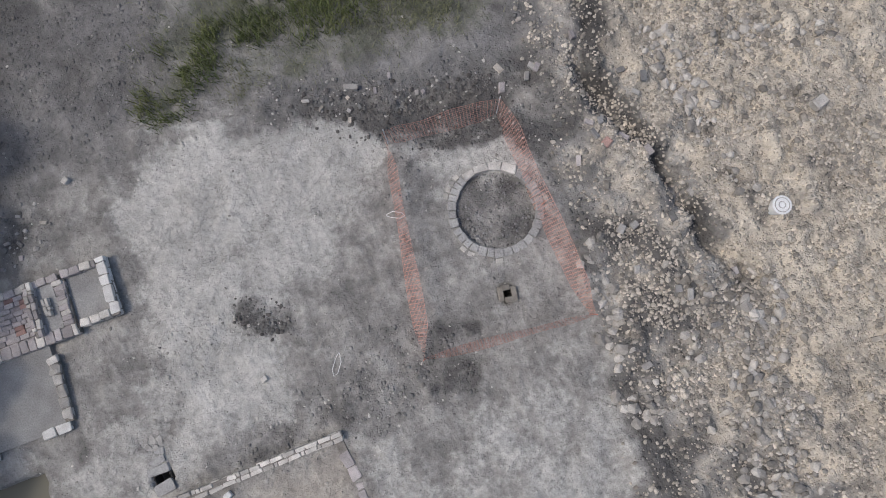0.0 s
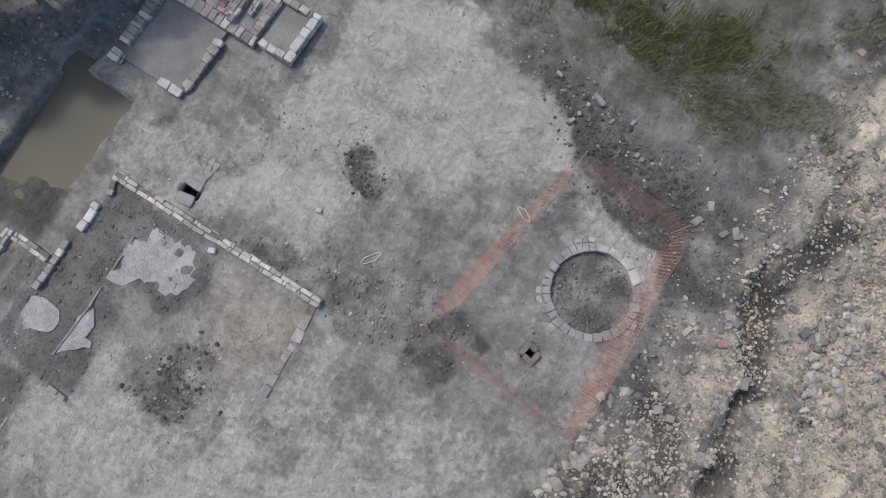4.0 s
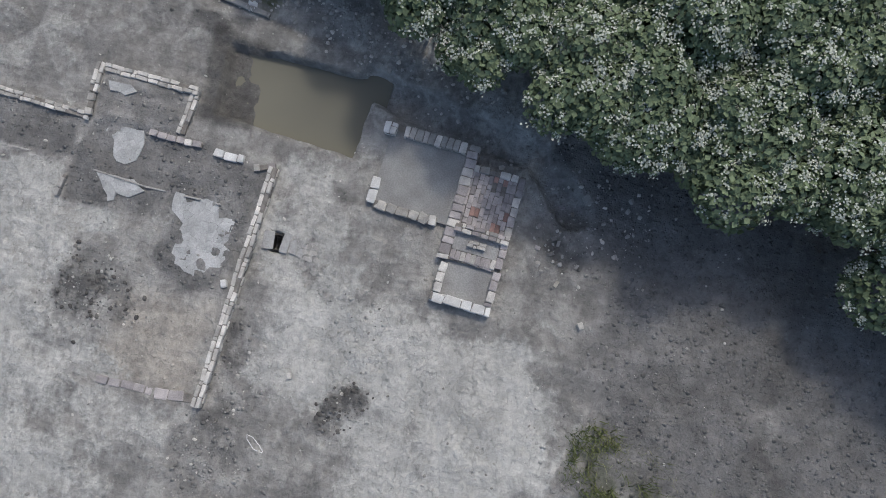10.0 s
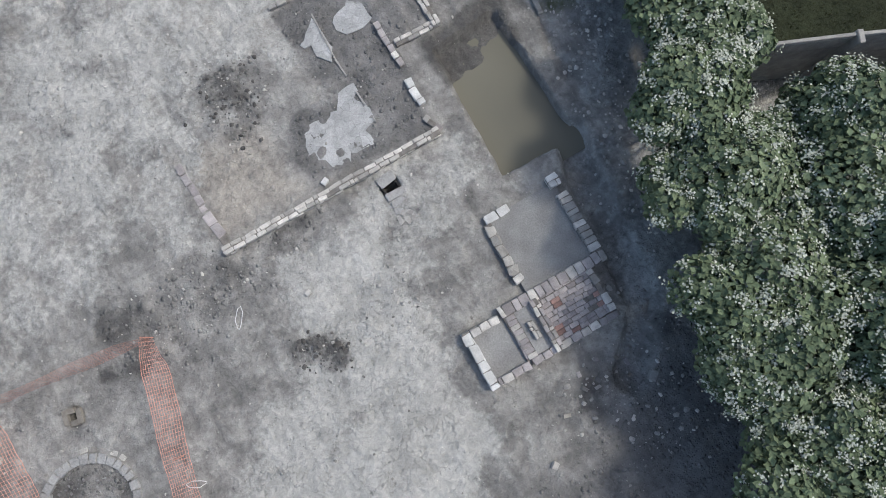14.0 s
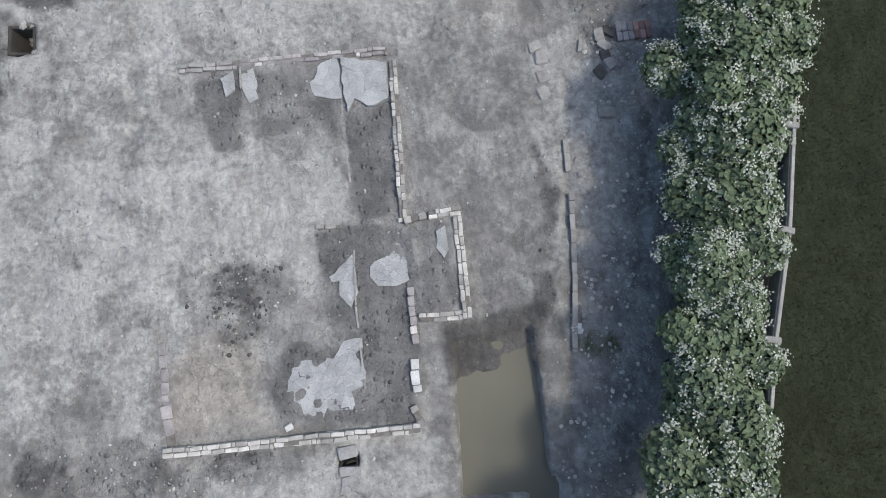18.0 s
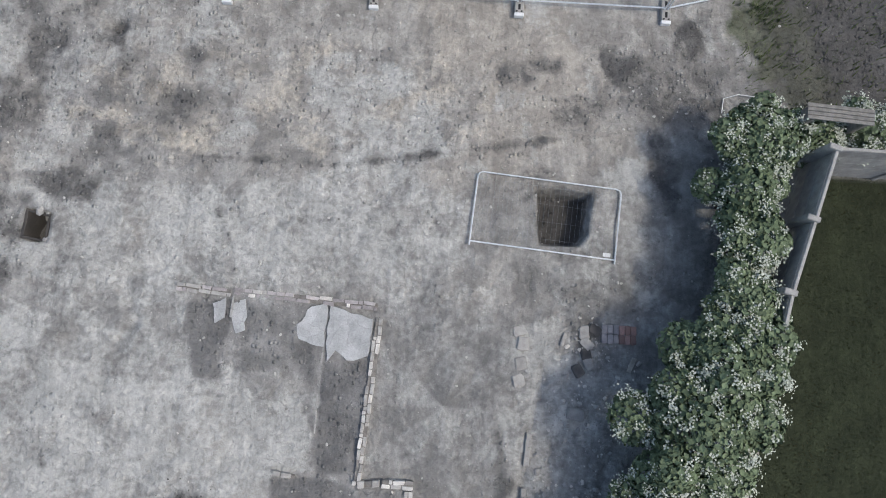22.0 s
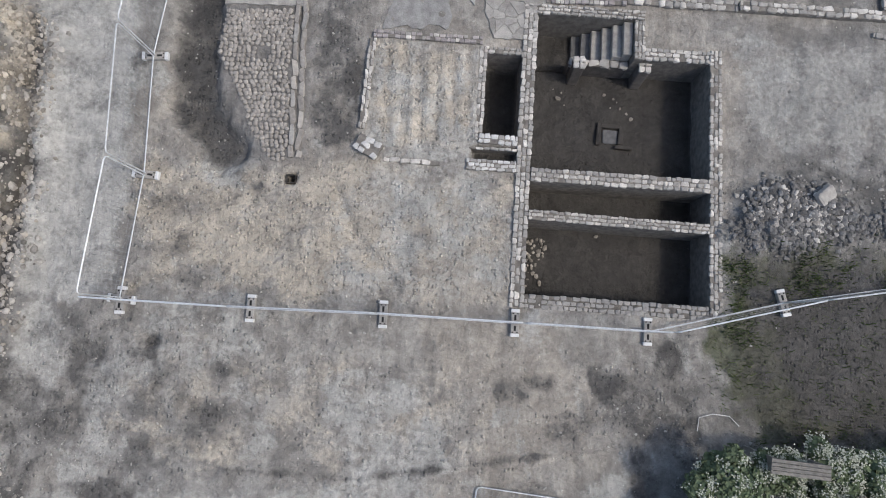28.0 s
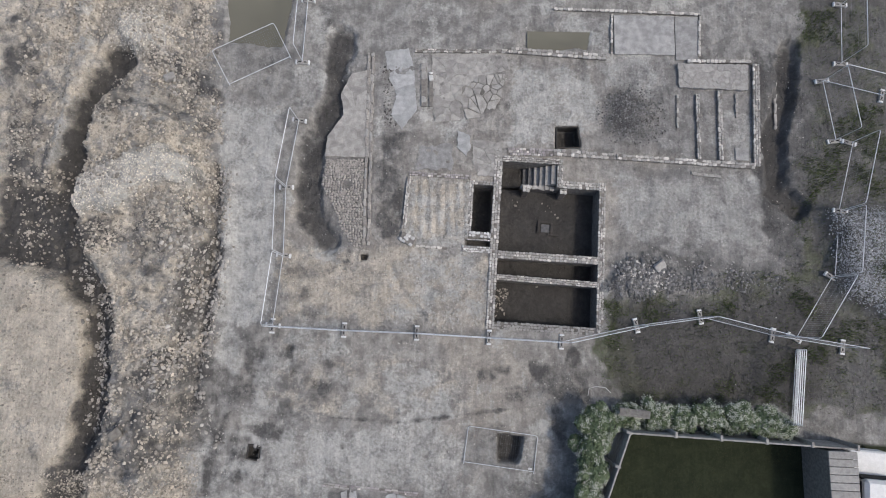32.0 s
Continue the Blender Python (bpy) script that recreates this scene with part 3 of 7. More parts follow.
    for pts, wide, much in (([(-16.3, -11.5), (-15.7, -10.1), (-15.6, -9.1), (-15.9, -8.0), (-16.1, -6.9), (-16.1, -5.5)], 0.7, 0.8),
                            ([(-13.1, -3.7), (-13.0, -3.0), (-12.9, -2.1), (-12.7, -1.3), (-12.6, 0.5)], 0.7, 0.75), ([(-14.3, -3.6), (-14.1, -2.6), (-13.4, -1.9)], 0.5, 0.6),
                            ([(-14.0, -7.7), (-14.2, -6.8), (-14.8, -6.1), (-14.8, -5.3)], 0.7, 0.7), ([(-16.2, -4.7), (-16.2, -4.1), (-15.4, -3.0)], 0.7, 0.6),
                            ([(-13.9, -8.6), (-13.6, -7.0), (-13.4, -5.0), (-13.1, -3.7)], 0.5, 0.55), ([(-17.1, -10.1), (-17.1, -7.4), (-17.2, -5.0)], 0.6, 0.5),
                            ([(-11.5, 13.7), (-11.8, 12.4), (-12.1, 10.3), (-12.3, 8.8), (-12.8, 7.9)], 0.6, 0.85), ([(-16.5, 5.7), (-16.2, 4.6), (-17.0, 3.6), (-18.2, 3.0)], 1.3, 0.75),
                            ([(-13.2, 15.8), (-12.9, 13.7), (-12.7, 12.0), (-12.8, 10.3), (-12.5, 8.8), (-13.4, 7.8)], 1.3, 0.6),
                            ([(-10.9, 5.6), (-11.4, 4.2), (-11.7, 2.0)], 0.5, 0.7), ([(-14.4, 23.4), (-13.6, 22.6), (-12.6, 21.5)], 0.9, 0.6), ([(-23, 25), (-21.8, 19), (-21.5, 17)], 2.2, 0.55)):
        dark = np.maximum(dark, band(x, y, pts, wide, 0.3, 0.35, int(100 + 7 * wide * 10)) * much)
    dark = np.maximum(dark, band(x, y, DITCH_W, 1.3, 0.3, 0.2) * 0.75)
    dark = np.maximum(dark, area(x, y, [(-4.0, 19.9), (-2.7, 19.9), (-2.7, 14.4), (-4.0, 14.2)], 0.3, 0.3, 108) * 0.55)
    dark = np.maximum(dark, area(x, y, [(15.4, 24.6), (18.6, 25), (18.4, 17), (17, 12.8), (15.7, 14), (15.3, 18)], 0.4, 0.4, 109) * 0.85)
    dark = np.maximum(dark, area(x, y, [(7.4, 12.7), (10, 14.3), (16.8, 13.3), (17, 11), (8, 11)], 0.4, 0.5, 110) * 0.6)
    dark = np.maximum(dark, blob(x, y, 8.9, 21.0, 1.6, 1.5, 0.2) * 0.75)
    dark = np.maximum(dark, area(x, y, [(-13, 9.6), (-5, 9.4), (-5.5, 6.5), (-8, 5.5), (-12, 6)], 0.6, 0.8, 112) * 0.35)
    dark = np.maximum(dark, area(x, y, [(-8.4, 13.9), (-5.3, 13.8), (-5.5, 10.2), (-8.6, 10.4)], 0.5, 0.6, 114) * 0.3)
    dark = np.maximum(dark, 0.3 * step01(fbm(x, y, 1.6, 5, 116) * 5 - 0.5))
    dark = np.maximum(dark, 0.32 * step01(fbm(x * 3.2 + y * 0.8, y * 0.6, 1.9, 4, 97) * 5 - 0.7) * step01((y - 1.5) / 1.5))
    dark = np.maximum(dark, area(x, y, [(3.66, 8.44), (5.26, 8.61), (6.57, 7.95), (6.63, 6.62), (5.45, 6.47), (4.55, 6.84)], 0.25, 0.35, 240) * 0.62)
    dark = np.maximum(dark, area(x, y, [(-7.22, 7.57), (-6.01, 7.32), (-5.8, 6.27), (-6.43, 5.99), (-7.38, 6.37)], 0.2, 0.3, 241) * 0.55)
    dark = np.maximum(dark, area(x, y, [(-8.58, 9.19), (-7.88, 8.93), (-7.75, 8.24), (-8.51, 8.5)], 0.12, 0.2, 242) * 0.62)
    dark = np.maximum(dark, area(x, y, [(0.86, 8.12), (2.86, 8.43), (2.85, 7.48), (1.26, 7.45)], 0.2, 0.35, 245) * 0.45)
    dark = np.maximum(dark, area(x, y, [(2.62, 2.7), (3.73, 2.48), (3.52, 1.21), (2.9, 1.22), (2.7, 1.99)], 0.12, 0.25, 246) * 0.62)
    dark = np.maximum(dark, area(x, y, [(0.54, -3.05), (1.0, -3.06), (1.05, -4.64), (0.36, -4.62)], 0.1, 0.25, 247) * 0.5)
    dark = np.maximum(dark, area(x, y, [(-9.66, 5.32), (-8.12, 5.15), (-7.95, 4.33), (-9.2, 4.1)], 0.2, 0.4, 248) * 0.55)
    dark = np.maximum(dark, area(x, y, [(-5.65, -5.81), (-6.21, -6.27), (-6.83, -5.9), (-6.26, -5.61)], 0.12, 0.15, 249) * 0.65)
    dark = np.maximum(dark, area(x, y, [(-7.76, -5.89), (-8.51, -7.1), (-9.34, -6.99), (-8.84, -5.73), (-7.98, -5.09)], 0.25, 0.4, 250) * 0.5)
    dark = np.maximum(dark, area(x, y, [(-9.53, -5.14), (-9.8, -5.96), (-10.63, -5.55), (-10.26, -4.81)], 0.12, 0.25, 251) * 0.62)
    dark = np.maximum(dark, area(x, y, [(-9.42, -5.26), (-10.36, -5.0), (-10.18, -4.79), (-9.39, -4.97)], 0.1, 0.15, 252) * 0.4)
    dark = np.maximum(dark, area(x, y, [(-4.59, -6.15), (-6.36, -6.12), (-6.61, -5.7), (-5.29, -5.61)], 0.12, 0.2, 253) * 0.58)
    dark = np.maximum(dark, area(x, y, [(-10.52, -6.38), (-10.99, -6.25), (-10.89, -5.89), (-10.53, -6.0)], 0.08, 0.12, 254) * 0.65)
    dark = np.maximum(dark, area(x, y, [(-11.46, -11.47), (-13.48, -10.9), (-13.48, -9.42), (-12.01, -9.83), (-10.93, -10.49)], 0.12, 0.2, 255) * 0.68)
    dark = np.maximum(dark, area(x, y, [(-5.16, -14.43), (-5.51, -15.81), (-6.89, -15.48), (-6.34, -14.5)], 0.25, 0.4, 256) * 0.45)
    dark = np.maximum(dark, band(x, y, [(4.79, 6.32), (5.02, 5.42), (5.32, 4.66)], 0.2, 0.12, 0.12, 260) * 0.75)
    dark = np.maximum(dark, band(x, y, [(-7.95, 8.24), (-7.5, 7.03), (-7.15, 5.98)], 0.35, 0.15, 0.2, 261) * 0.5)
    dark = np.maximum(dark, band(x, y, [(1.23, -0.47), (1.37, -1.55), (0.89, -2.94)], 0.35, 0.12, 0.25, 262) * 0.52)
    dark = np.maximum(dark, area(x, y, [(-18.83, 14.77), (-16.55, 14.68), (-15.21, 13.82), (-17.16, 13.28), (-18.43, 13.51)], 0.25, 0.5, 300) * 0.75)
    dark = np.maximum(dark, area(x, y, [(-18.71, 23.07), (-16.95, 22.54), (-16.01, 20.91), (-17.61, 20.06), (-18.64, 21.14)], 0.25, 0.5, 301) * 0.55)
    dark = np.maximum(dark, area(x, y, [(-16.8, 5.3), (-13.81, 6.76), (-11.16, 6.8), (-11.22, 4.48), (-14.19, 3.06), (-16.79, 3.02)], 0.25, 0.5, 302) * 0.6)
    dark = np.maximum(dark, area(x, y, [(-14.67, 8.16), (-11.59, 9.18), (-10.75, 7.76), (-13.11, 7.01)], 0.25, 0.5, 303) * 0.55)
    dark = np.maximum(dark, area(x, y, [(-15.6, 22.15), (-12.57, 21.79), (-11.88, 19.63), (-13.66, 19.33), (-15.21, 20.65)], 0.25, 0.5, 304) * 0.5)
    # The mound's shadow in the hollow, painted as dark ground.
    mound_shade = hollow(x, y)
    dark = np.maximum(dark, mound_shade * 0.95)
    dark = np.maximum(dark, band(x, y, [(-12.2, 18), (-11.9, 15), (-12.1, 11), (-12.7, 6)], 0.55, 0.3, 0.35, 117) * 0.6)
    spoil = area(x, y, SPOIL, 0.7, 0.8, 40)
    dark = np.maximum(dark, spoil * 0.62 * step01(fbm(x, y, 2.1, 5, 142) * 6 + 0.1) * step01((x + 17.0) / 1.6 + 0.2) * (1 - area(x, y, TERRACE, 0.3, 0.1, 55)) * (1 - np.maximum(tip_heap(x, y), blob(x, y, -16.5, 25.2, 1.8, 1.3))))
    tan = spoil * (0.48 * (1 - 0.1 * step01((y - 2) / 3)) + 0.45 * step01((-15.4 - x) / 1.8) * (1 - 0.6 * step01((y - 2) / 3) * (1 - area(x, y, TERRACE, 0.3, 0.1, 55))))
    tan = np.maximum(tan, area(x, y, [(-9.2, 8.7), (-4, 8.9), (3, 8.4), (2, 5.5), (-5, 5.8), (-9, 5.2)], 0.9, 1.2, 122) * 0.3)
    tan = np.maximum(tan, area(x, y, [(-8.6, 10.3), (1.5, 10.1), (1.7, 13.6), (-4, 14), (-8.6, 14)], 0.6, 0.9, 124) * 0.68)
    tan = np.maximum(tan, area(x, y, rect(-2.3, 14.3, 0.6, 17.5), 0.3, 0.2, 125) * 0.7)
    tan = tan * (1 - 0.8 * band(x, y, [(-15.4, -11), (-15.7, -8.4), (-16.0, -6.9), (-16.1, -5.6)], 0.8, 0.3, 0.3))
    green = area(x, y, [(-6.8, -13.6), (-9.0, -13.0), (-11, -12.6), (-13.6, -11.7), (-14.6, -12.5), (-16, -30), (-9.2, -30), (-9, -18), (-7.4, -15)], 0.5, 0.9, 130) * 0.58
    green = np.maximum(green, area(x, y, [(7.6, 11.2), (10, 11.8), (13.8, 12.4), (16.6, 13.2), (17.8, 17), (18.2, 30), (40, 30), (40, 5), (18, 6.4), (8, 6.6), (6.9, 8.6), (7.6, 10)], 0.6, 0.9, 132) * 0.92)
    dark = np.maximum(dark, area(x, y, [(8, 10.6), (10, 11.2), (13.8, 11.8), (17.6, 13), (18.4, 30), (40, 30), (40, 5), (18, 6.4), (9, 6.7)], 0.6, 0.9, 264) * 0.75)
    green = np.maximum(green, blob(x, y, 1.7, -4.9, 0.5, 0.6) * 0.5)
    lawn = area(x, y, GARDEN, 0.1, 0.0)
    dark = np.maximum(dark, np.maximum(blob(x, y, -9.75, 8.5, 0.7, 0.5), np.maximum(blob(x, y, -8.1, 8.9, 0.4, 0.3), blob(x, y, -6.3, 6.9, 0.3, 0.5))) * 0.8)
    brown = area(x, y, [(-9, 9.5), (-8.5, 21), (-3, 20), (3, 24.5), (8, 24), (8, 14), (6.5, 10), (6, 5.5), (-6, 5.2)], 1.2, 1.0, 135) * (0.28 + 0.5 * step01(fbm(x, y, 3.2, 4, 137) * 4 + 0.2))
    brown = np.maximum(brown, 0.4 * step01(fbm(x, y, 3.0, 3, 136) * 5 - 0.9))
    brown = np.maximum(brown, area(x, y, [(-7.3, -3.1), (-5.5, -3.6), (-5.4, -5.2), (-7.3, -5.1)], 0.3, 0.35, 120) * 0.8)
    screed = area(x, y, [(-1.6, -1.9), (-0.95, -1.95), (-1.1, -3.7), (-1.9, -3.65)], 0.15, 0.1) * 0.6
    screed = np.maximum(screed, area(x, y, [(-1.2, -8.3), (-1.4, -9.9), (-2.7, -9.75), (-2.6, -8.2)], 0.12, 0.08) * 0.8)
    screed = np.maximum(screed, area(x, y, [(-6.3, -13.2), (-7.3, -15), (-9, -20), (0, -20), (0.5, -12), (-2, -12.5), (-4.5, -12.9)], 0.6, 0.6, 101) * 0.75)
    screed = np.maximum(screed, area(x, y, [(-1.3, 2.3), (1.7, 2.3), (1.0, -4.2), (-0.6, -4.2), (-0.5, -1.5), (-1.3, -1.4)], 0.3, 0.4, 281) * 0.4)
    dark = np.maximum(dark, area(x, y, [(-6.3, -13.6), (-7.3, -15), (-9, -20), (0, -20), (0.5, -12), (-2, -12.5), (-4.5, -13.3)], 0.6, 0.9, 282) * 0.72)
    screed = screed * (1 - 0.7 * band(x, y, [(-3.3, -17.3), (-6.4, -16.8), (-8.7, -17.2)], 0.7, 0.3, 0.4, 230)) * (1 - 0.5 * blob(x, y, -5.6, -14.9, 1.4, 0.8, 0.6, 231))
    screed = np.maximum(screed, area(x, y, [(6.2, 5.5), (7.0, 9.5), (8.5, 11.8), (14, 13), (16.2, 14.5), (16, 26), (40, 30), (40, 4), (18.3, 4.9), (8, 5.4)], 0.6, 0.6, 105) * 0.3)
    screed = np.maximum(screed, area(x, y, [(6.2, 10), (7.4, 13), (8, 15), (8, 18.4), (15, 18.3), (15.6, 11.5)], 0.6, 0.8, 111) * 0.3)
    screed = np.maximum(screed, area(x, y, rect(7.2, 18.8, 15.2, 24), 0.3, 0.5, 112) * 0.35)
    screed = np.maximum(screed, area(x, y, rect(-6.95, 13.9, -4.2, 18.6), 0.2, 0.1, 113) * 0.8)
    screed = np.maximum(screed, band(x, y, [(-8.6, -12.4), (-9.8, -12.3), (-11.2, -12.1), (-13.4, -11.5), (-14.8, -11.8)], 1.1, 0.4, 0.3, 115) * 0.75)
    screed = np.maximum(screed, area(x, y, VERGE, 0.6, 0.6, 103) * 0.45)
    screed = np.maximum(screed, house * 0.62)
    screed = np.maximum(screed, blob(x, y, -5.2, 1.5, 0.5, 0.9) * 0.5)
    mud_shade = np.zeros_like(x)
    # Deep cuts get a dark muddy tone that also carries their shade.
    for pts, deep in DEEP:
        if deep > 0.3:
            mud_shade = np.maximum(mud_shade, area(x, y, pts, 0.12, 0.0))
    mud_shade = np.maximum(mud_shade, area(x, y, MESH_PIT, 0.08, 0.1, 233) * 0.95)
    mud_shade = np.maximum(mud_shade, area(x, y, POOL, 0.08, 0.05, 60) * 0.55)
    mud_shade = np.maximum(mud_shade, area(x, y, [(0.7, -3.9), (-1.5, -3.95), (-1.55, -5.2), (0.5, -5.3)], 0.1, 0.12, 61) * 0.7)
    # Darker tone along the ditches and the spoil channel.
    mud_shade = np.maximum(mud_shade, band(x, y, DITCH_W, 1.0, 0.2, 0.25, 266) * 0.5)
    mud_shade = np.maximum(mud_shade, band(x, y, [(17.35, 24.83), (17.02, 22.04), (16.22, 19.86), (16.29, 17.21), (17.23, 16.19)], 0.9, 0.2, 0.3, 267) * 0.6)
    mud_shade = np.maximum(mud_shade, band(x, y, [(-16.3, -11.5), (-15.7, -10.1), (-15.6, -9.1), (-15.9, -8.0), (-16.1, -6.9), (-16.1, -5.5)], 0.35, 0.15, 0.25, 268) * 0.5)
    # The same mound shadow, deepened and widened in colour.
    mud_shade = np.maximum(mud_shade, hollow(x, y) * 0.6)
    mud_shade = np.maximum(mud_shade, area(x, y, [(-20.28, 14.24), (-18.94, 15.8), (-17.44, 14.03), (-17.22, 11.03), (-17.65, 9.8), (-18.11, 11.01), (-19.26, 11.98), (-20.03, 12.17)], 0.3, 0.3, 292) * 0.6)
    # Darker tone in the channel beside the stone ridge.
    mud_shade = np.maximum(mud_shade, band(x, y, [(-13.0, 17.48), (-12.44, 16.18), (-12.02, 14.13), (-12.53, 12.35), (-12.94, 10.13), (-13.36, 8.43)], 0.4, 0.2, 0.35, 293) * 0.65)
    mud_shade = np.maximum(mud_shade, area(x, y, [(8.01, 11.73), (11.19, 11.04), (17.17, 12.14), (18.81, 11.67), (18.44, 7.33), (16.28, 6.82), (9.54, 6.47), (7.41, 7.37)], 0.5, 0.7, 269) * 0.55)
    mud_shade = np.maximum(mud_shade, blob(x, y, 8.9, 21.0, 1.55, 1.5, 0.12, 280) * 0.35)
    # Dark of the voids between tilted flags, put into the ground colour.
    mud_shade = np.maximum(mud_shade, blob(x, y, 1.2, 21.8, 0.9, 0.9, 0.5, 63) * 0.6)
    for w in (pale, tan, green, brown, screed):
        w *= 1 - lawn
    dark = np.maximum(dark, band(x, y, [(-5.8, 5.65), (-2.4, 5.5), (-0.3, 5.8), (4.2, 6.4), (6.2, 6.7)], 0.2, 0.15, 0.12, 139) * 0.6)
    dark = np.maximum(dark, band(x, y, [(6.2, 9.2), (5.2, 7.8), (4.9, 6.5), (5.2, 4.6)], 0.6, 0.3, 0.35, 140) * 0.62)
    dark = np.maximum(dark, band(x, y, [(-9.9, 9.2), (-9.7, 7.5)], 0.6, 0.3, 0.4, 141) * 0.75)
    dark = dark * (1 - lawn)
    return np.stack([pale, dark, tan, green], -1), np.stack([brown, screed, mud_shade, lawn], -1)


def grown(lo, hi, step, far):
    """Even steps from lo to hi, then ever wider ones out to far."""
    mid, out, d = list(np.arange(lo, hi + 1e-6, step)), [], step
    while (out[-1] if out else 0) < far:
        d *= 1.35
        out.append((out[-1] if out else 0) + d)
    return np.array([lo - v for v in reversed(out)] + mid + [mid[-1] + v for v in out])


def ground_material():
    m = bpy.data.materials.new("dig_soil")
    m.use_nodes = True
    nt = m.node_tree
    b = nt.nodes["Principled BSDF"]
    geo = nt.nodes.new("ShaderNodeNewGeometry")

    def tex(scale, detail=6, kind="ShaderNodeTexNoise"):
        n = nt.nodes.new(kind)
        n.inputs["Scale"].default_value = scale
        if "Detail" in n.inputs:
            n.inputs["Detail"].default_value = detail
        nt.links.new(geo.outputs["Position"], n.inputs["Vector"])
        return n

    def ranged(src, a, c, lo=0.0, hi=1.0):
        n = nt.nodes.new("ShaderNodeMapRange")
        for k, v in (("From Min", a), ("From Max", c), ("To Min", lo), ("To Max", hi)):
            n.inputs[k].default_value = v
        nt.links.new(src, n.inputs["Value"])
        return n.outputs["Result"]

    def math2(op, p, q):
        n = nt.nodes.new("ShaderNodeMath")
        n.operation = op
        for i, v in enumerate((p, q)):
            if isinstance(v, (int, float)):
                n.inputs[i].default_value = v
            else:
                nt.links.new(v, n.inputs[i])
        return n.outputs[0]

    def mixed(fac, p, q):
        n = nt.nodes.new("ShaderNodeMix")
        n.data_type = "RGBA"
        nt.links.new(fac, n.inputs["Factor"])
        for key, v in (("A", p), ("B", q)):
            if isinstance(v, tuple):
                n.inputs[key].default_value = (*v, 1)
            else:
                nt.links.new(v, n.inputs[key])
        return n.outputs["Result"]

    big, mid, fine, tiny = tex(0.45), tex(1.3, 12), tex(7, 10), tex(34, 5)
    mid.inputs["Roughness"].default_value, fine.inputs["Roughness"].default_value = 0.62, 0.6
    streak_map = nt.nodes.new("ShaderNodeMapping")
    streak_map.inputs["Scale"].default_value = (5.0, 0.55, 1.0)
    streak_map.inputs["Rotation"].default_value = (0, 0, 0.12)
    nt.links.new(geo.outputs["Position"], streak_map.inputs["Vector"])
    streak = tex(1.0, 8)
    nt.links.new(streak_map.outputs[0], streak.inputs["Vector"])
    scrape_map = nt.nodes.new("ShaderNodeMapping")
    scrape_map.inputs["Scale"].default_value = (11.0, 0.9, 1.0)
    scrape_map.inputs["Rotation"].default_value = (0, 0, -0.05)
    nt.links.new(geo.outputs["Position"], scrape_map.inputs["Vector"])
    scrape = tex(1.0, 4)
    nt.links.new(scrape_map.outputs[0], scrape.inputs["Vector"])
    weights = []
    for name in ("soil_a", "soil_b"):
        at = nt.nodes.new("ShaderNodeAttribute")
        at.attribute_name = name
        sp = nt.nodes.new("ShaderNodeSeparateColor")
        nt.links.new(at.outputs["Color"], sp.inputs["Color"])
        weights += [sp.outputs[0], sp.outputs[1], sp.outputs[2], at.outputs["Alpha"]]
    patch, chips, clods = tex(1.05, 12), tex(22, 0, "ShaderNodeTexVoronoi"), tex(10, 0, "ShaderNodeTexVoronoi")
    patch.inputs["Roughness"].default_value = 0.62
    split = nt.nodes.new("ShaderNodeSeparateColor")
    nt.links.new(patch.outputs["Color"], split.inputs["Color"])
    turn = math2("ADD", math2("MULTIPLY", fine.outputs["Fac"], 0.4), -0.2)
    rags = [math2("ADD", split.outputs[k], turn) for k in range(3)]
    col = mixed(ranged(mid.outputs["Fac"], 0.38, 0.6), CLAY_A, CLAY_B)
    tints = (PALE_C, DARK_C, TAN_C, GREEN_C, BROWN_C, SCREED_C, MUD_SHADE_C, LAWN_C)
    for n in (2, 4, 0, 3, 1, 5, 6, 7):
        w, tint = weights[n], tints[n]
        hard = tint in (MUD_SHADE_C, LAWN_C, SCREED_C, BROWN_C)
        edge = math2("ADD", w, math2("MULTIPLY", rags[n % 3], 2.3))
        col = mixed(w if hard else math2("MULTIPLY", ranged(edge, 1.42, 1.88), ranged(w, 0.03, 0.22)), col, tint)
    grain = math2("MULTIPLY", ranged(fine.outputs["Fac"], 0.3, 0.7, 0.82, 1.16), ranged(tiny.outputs["Fac"], 0.3, 0.7, 0.92, 1.08))
    grain = math2("MULTIPLY", grain, ranged(streak.outputs["Fac"], 0.3, 0.7, 0.91, 1.09))
    grain = math2("MULTIPLY", grain, ranged(scrape.outputs["Fac"], 0.3, 0.7, 0.94, 1.06))
    grain = math2("MULTIPLY", grain, ranged(mid.outputs["Fac"], 0.44, 0.56, 0.9, 1.09))
    calm = ranged(weights[0], 0, 1, 1.0, 0.7)
    grain = math2("ADD", math2("MULTIPLY", math2("SUBTRACT", grain, 1.0), calm), 1.0)
    grain = math2("MULTIPLY", grain, ranged(big.outputs["Fac"], 0.3, 0.7, 0.89, 1.11))
    coarse = math2("MAXIMUM", math2("MULTIPLY", weights[2], 1.0), math2("MULTIPLY", weights[1], 0.9))
    domes = []
    for vor, few, many in ((chips, 0.96, 0.66), (clods, 0.992, 0.62)):
        tone = nt.nodes.new("ShaderNodeSeparateColor")
        nt.links.new(vor.outputs["Color"], tone.inputs["Color"])
        has = ranged(math2("SUBTRACT", tone.outputs[0], ranged(coarse, 0, 1, few, many)), 0.0, 0.02)
        dome = math2("MULTIPLY", has, ranged(vor.outputs["Distance"], 0.22, 0.48, 1.0, 0.0))
        shade = ranged(tone.outputs[1], 0, 1, 0.86, 1.36)
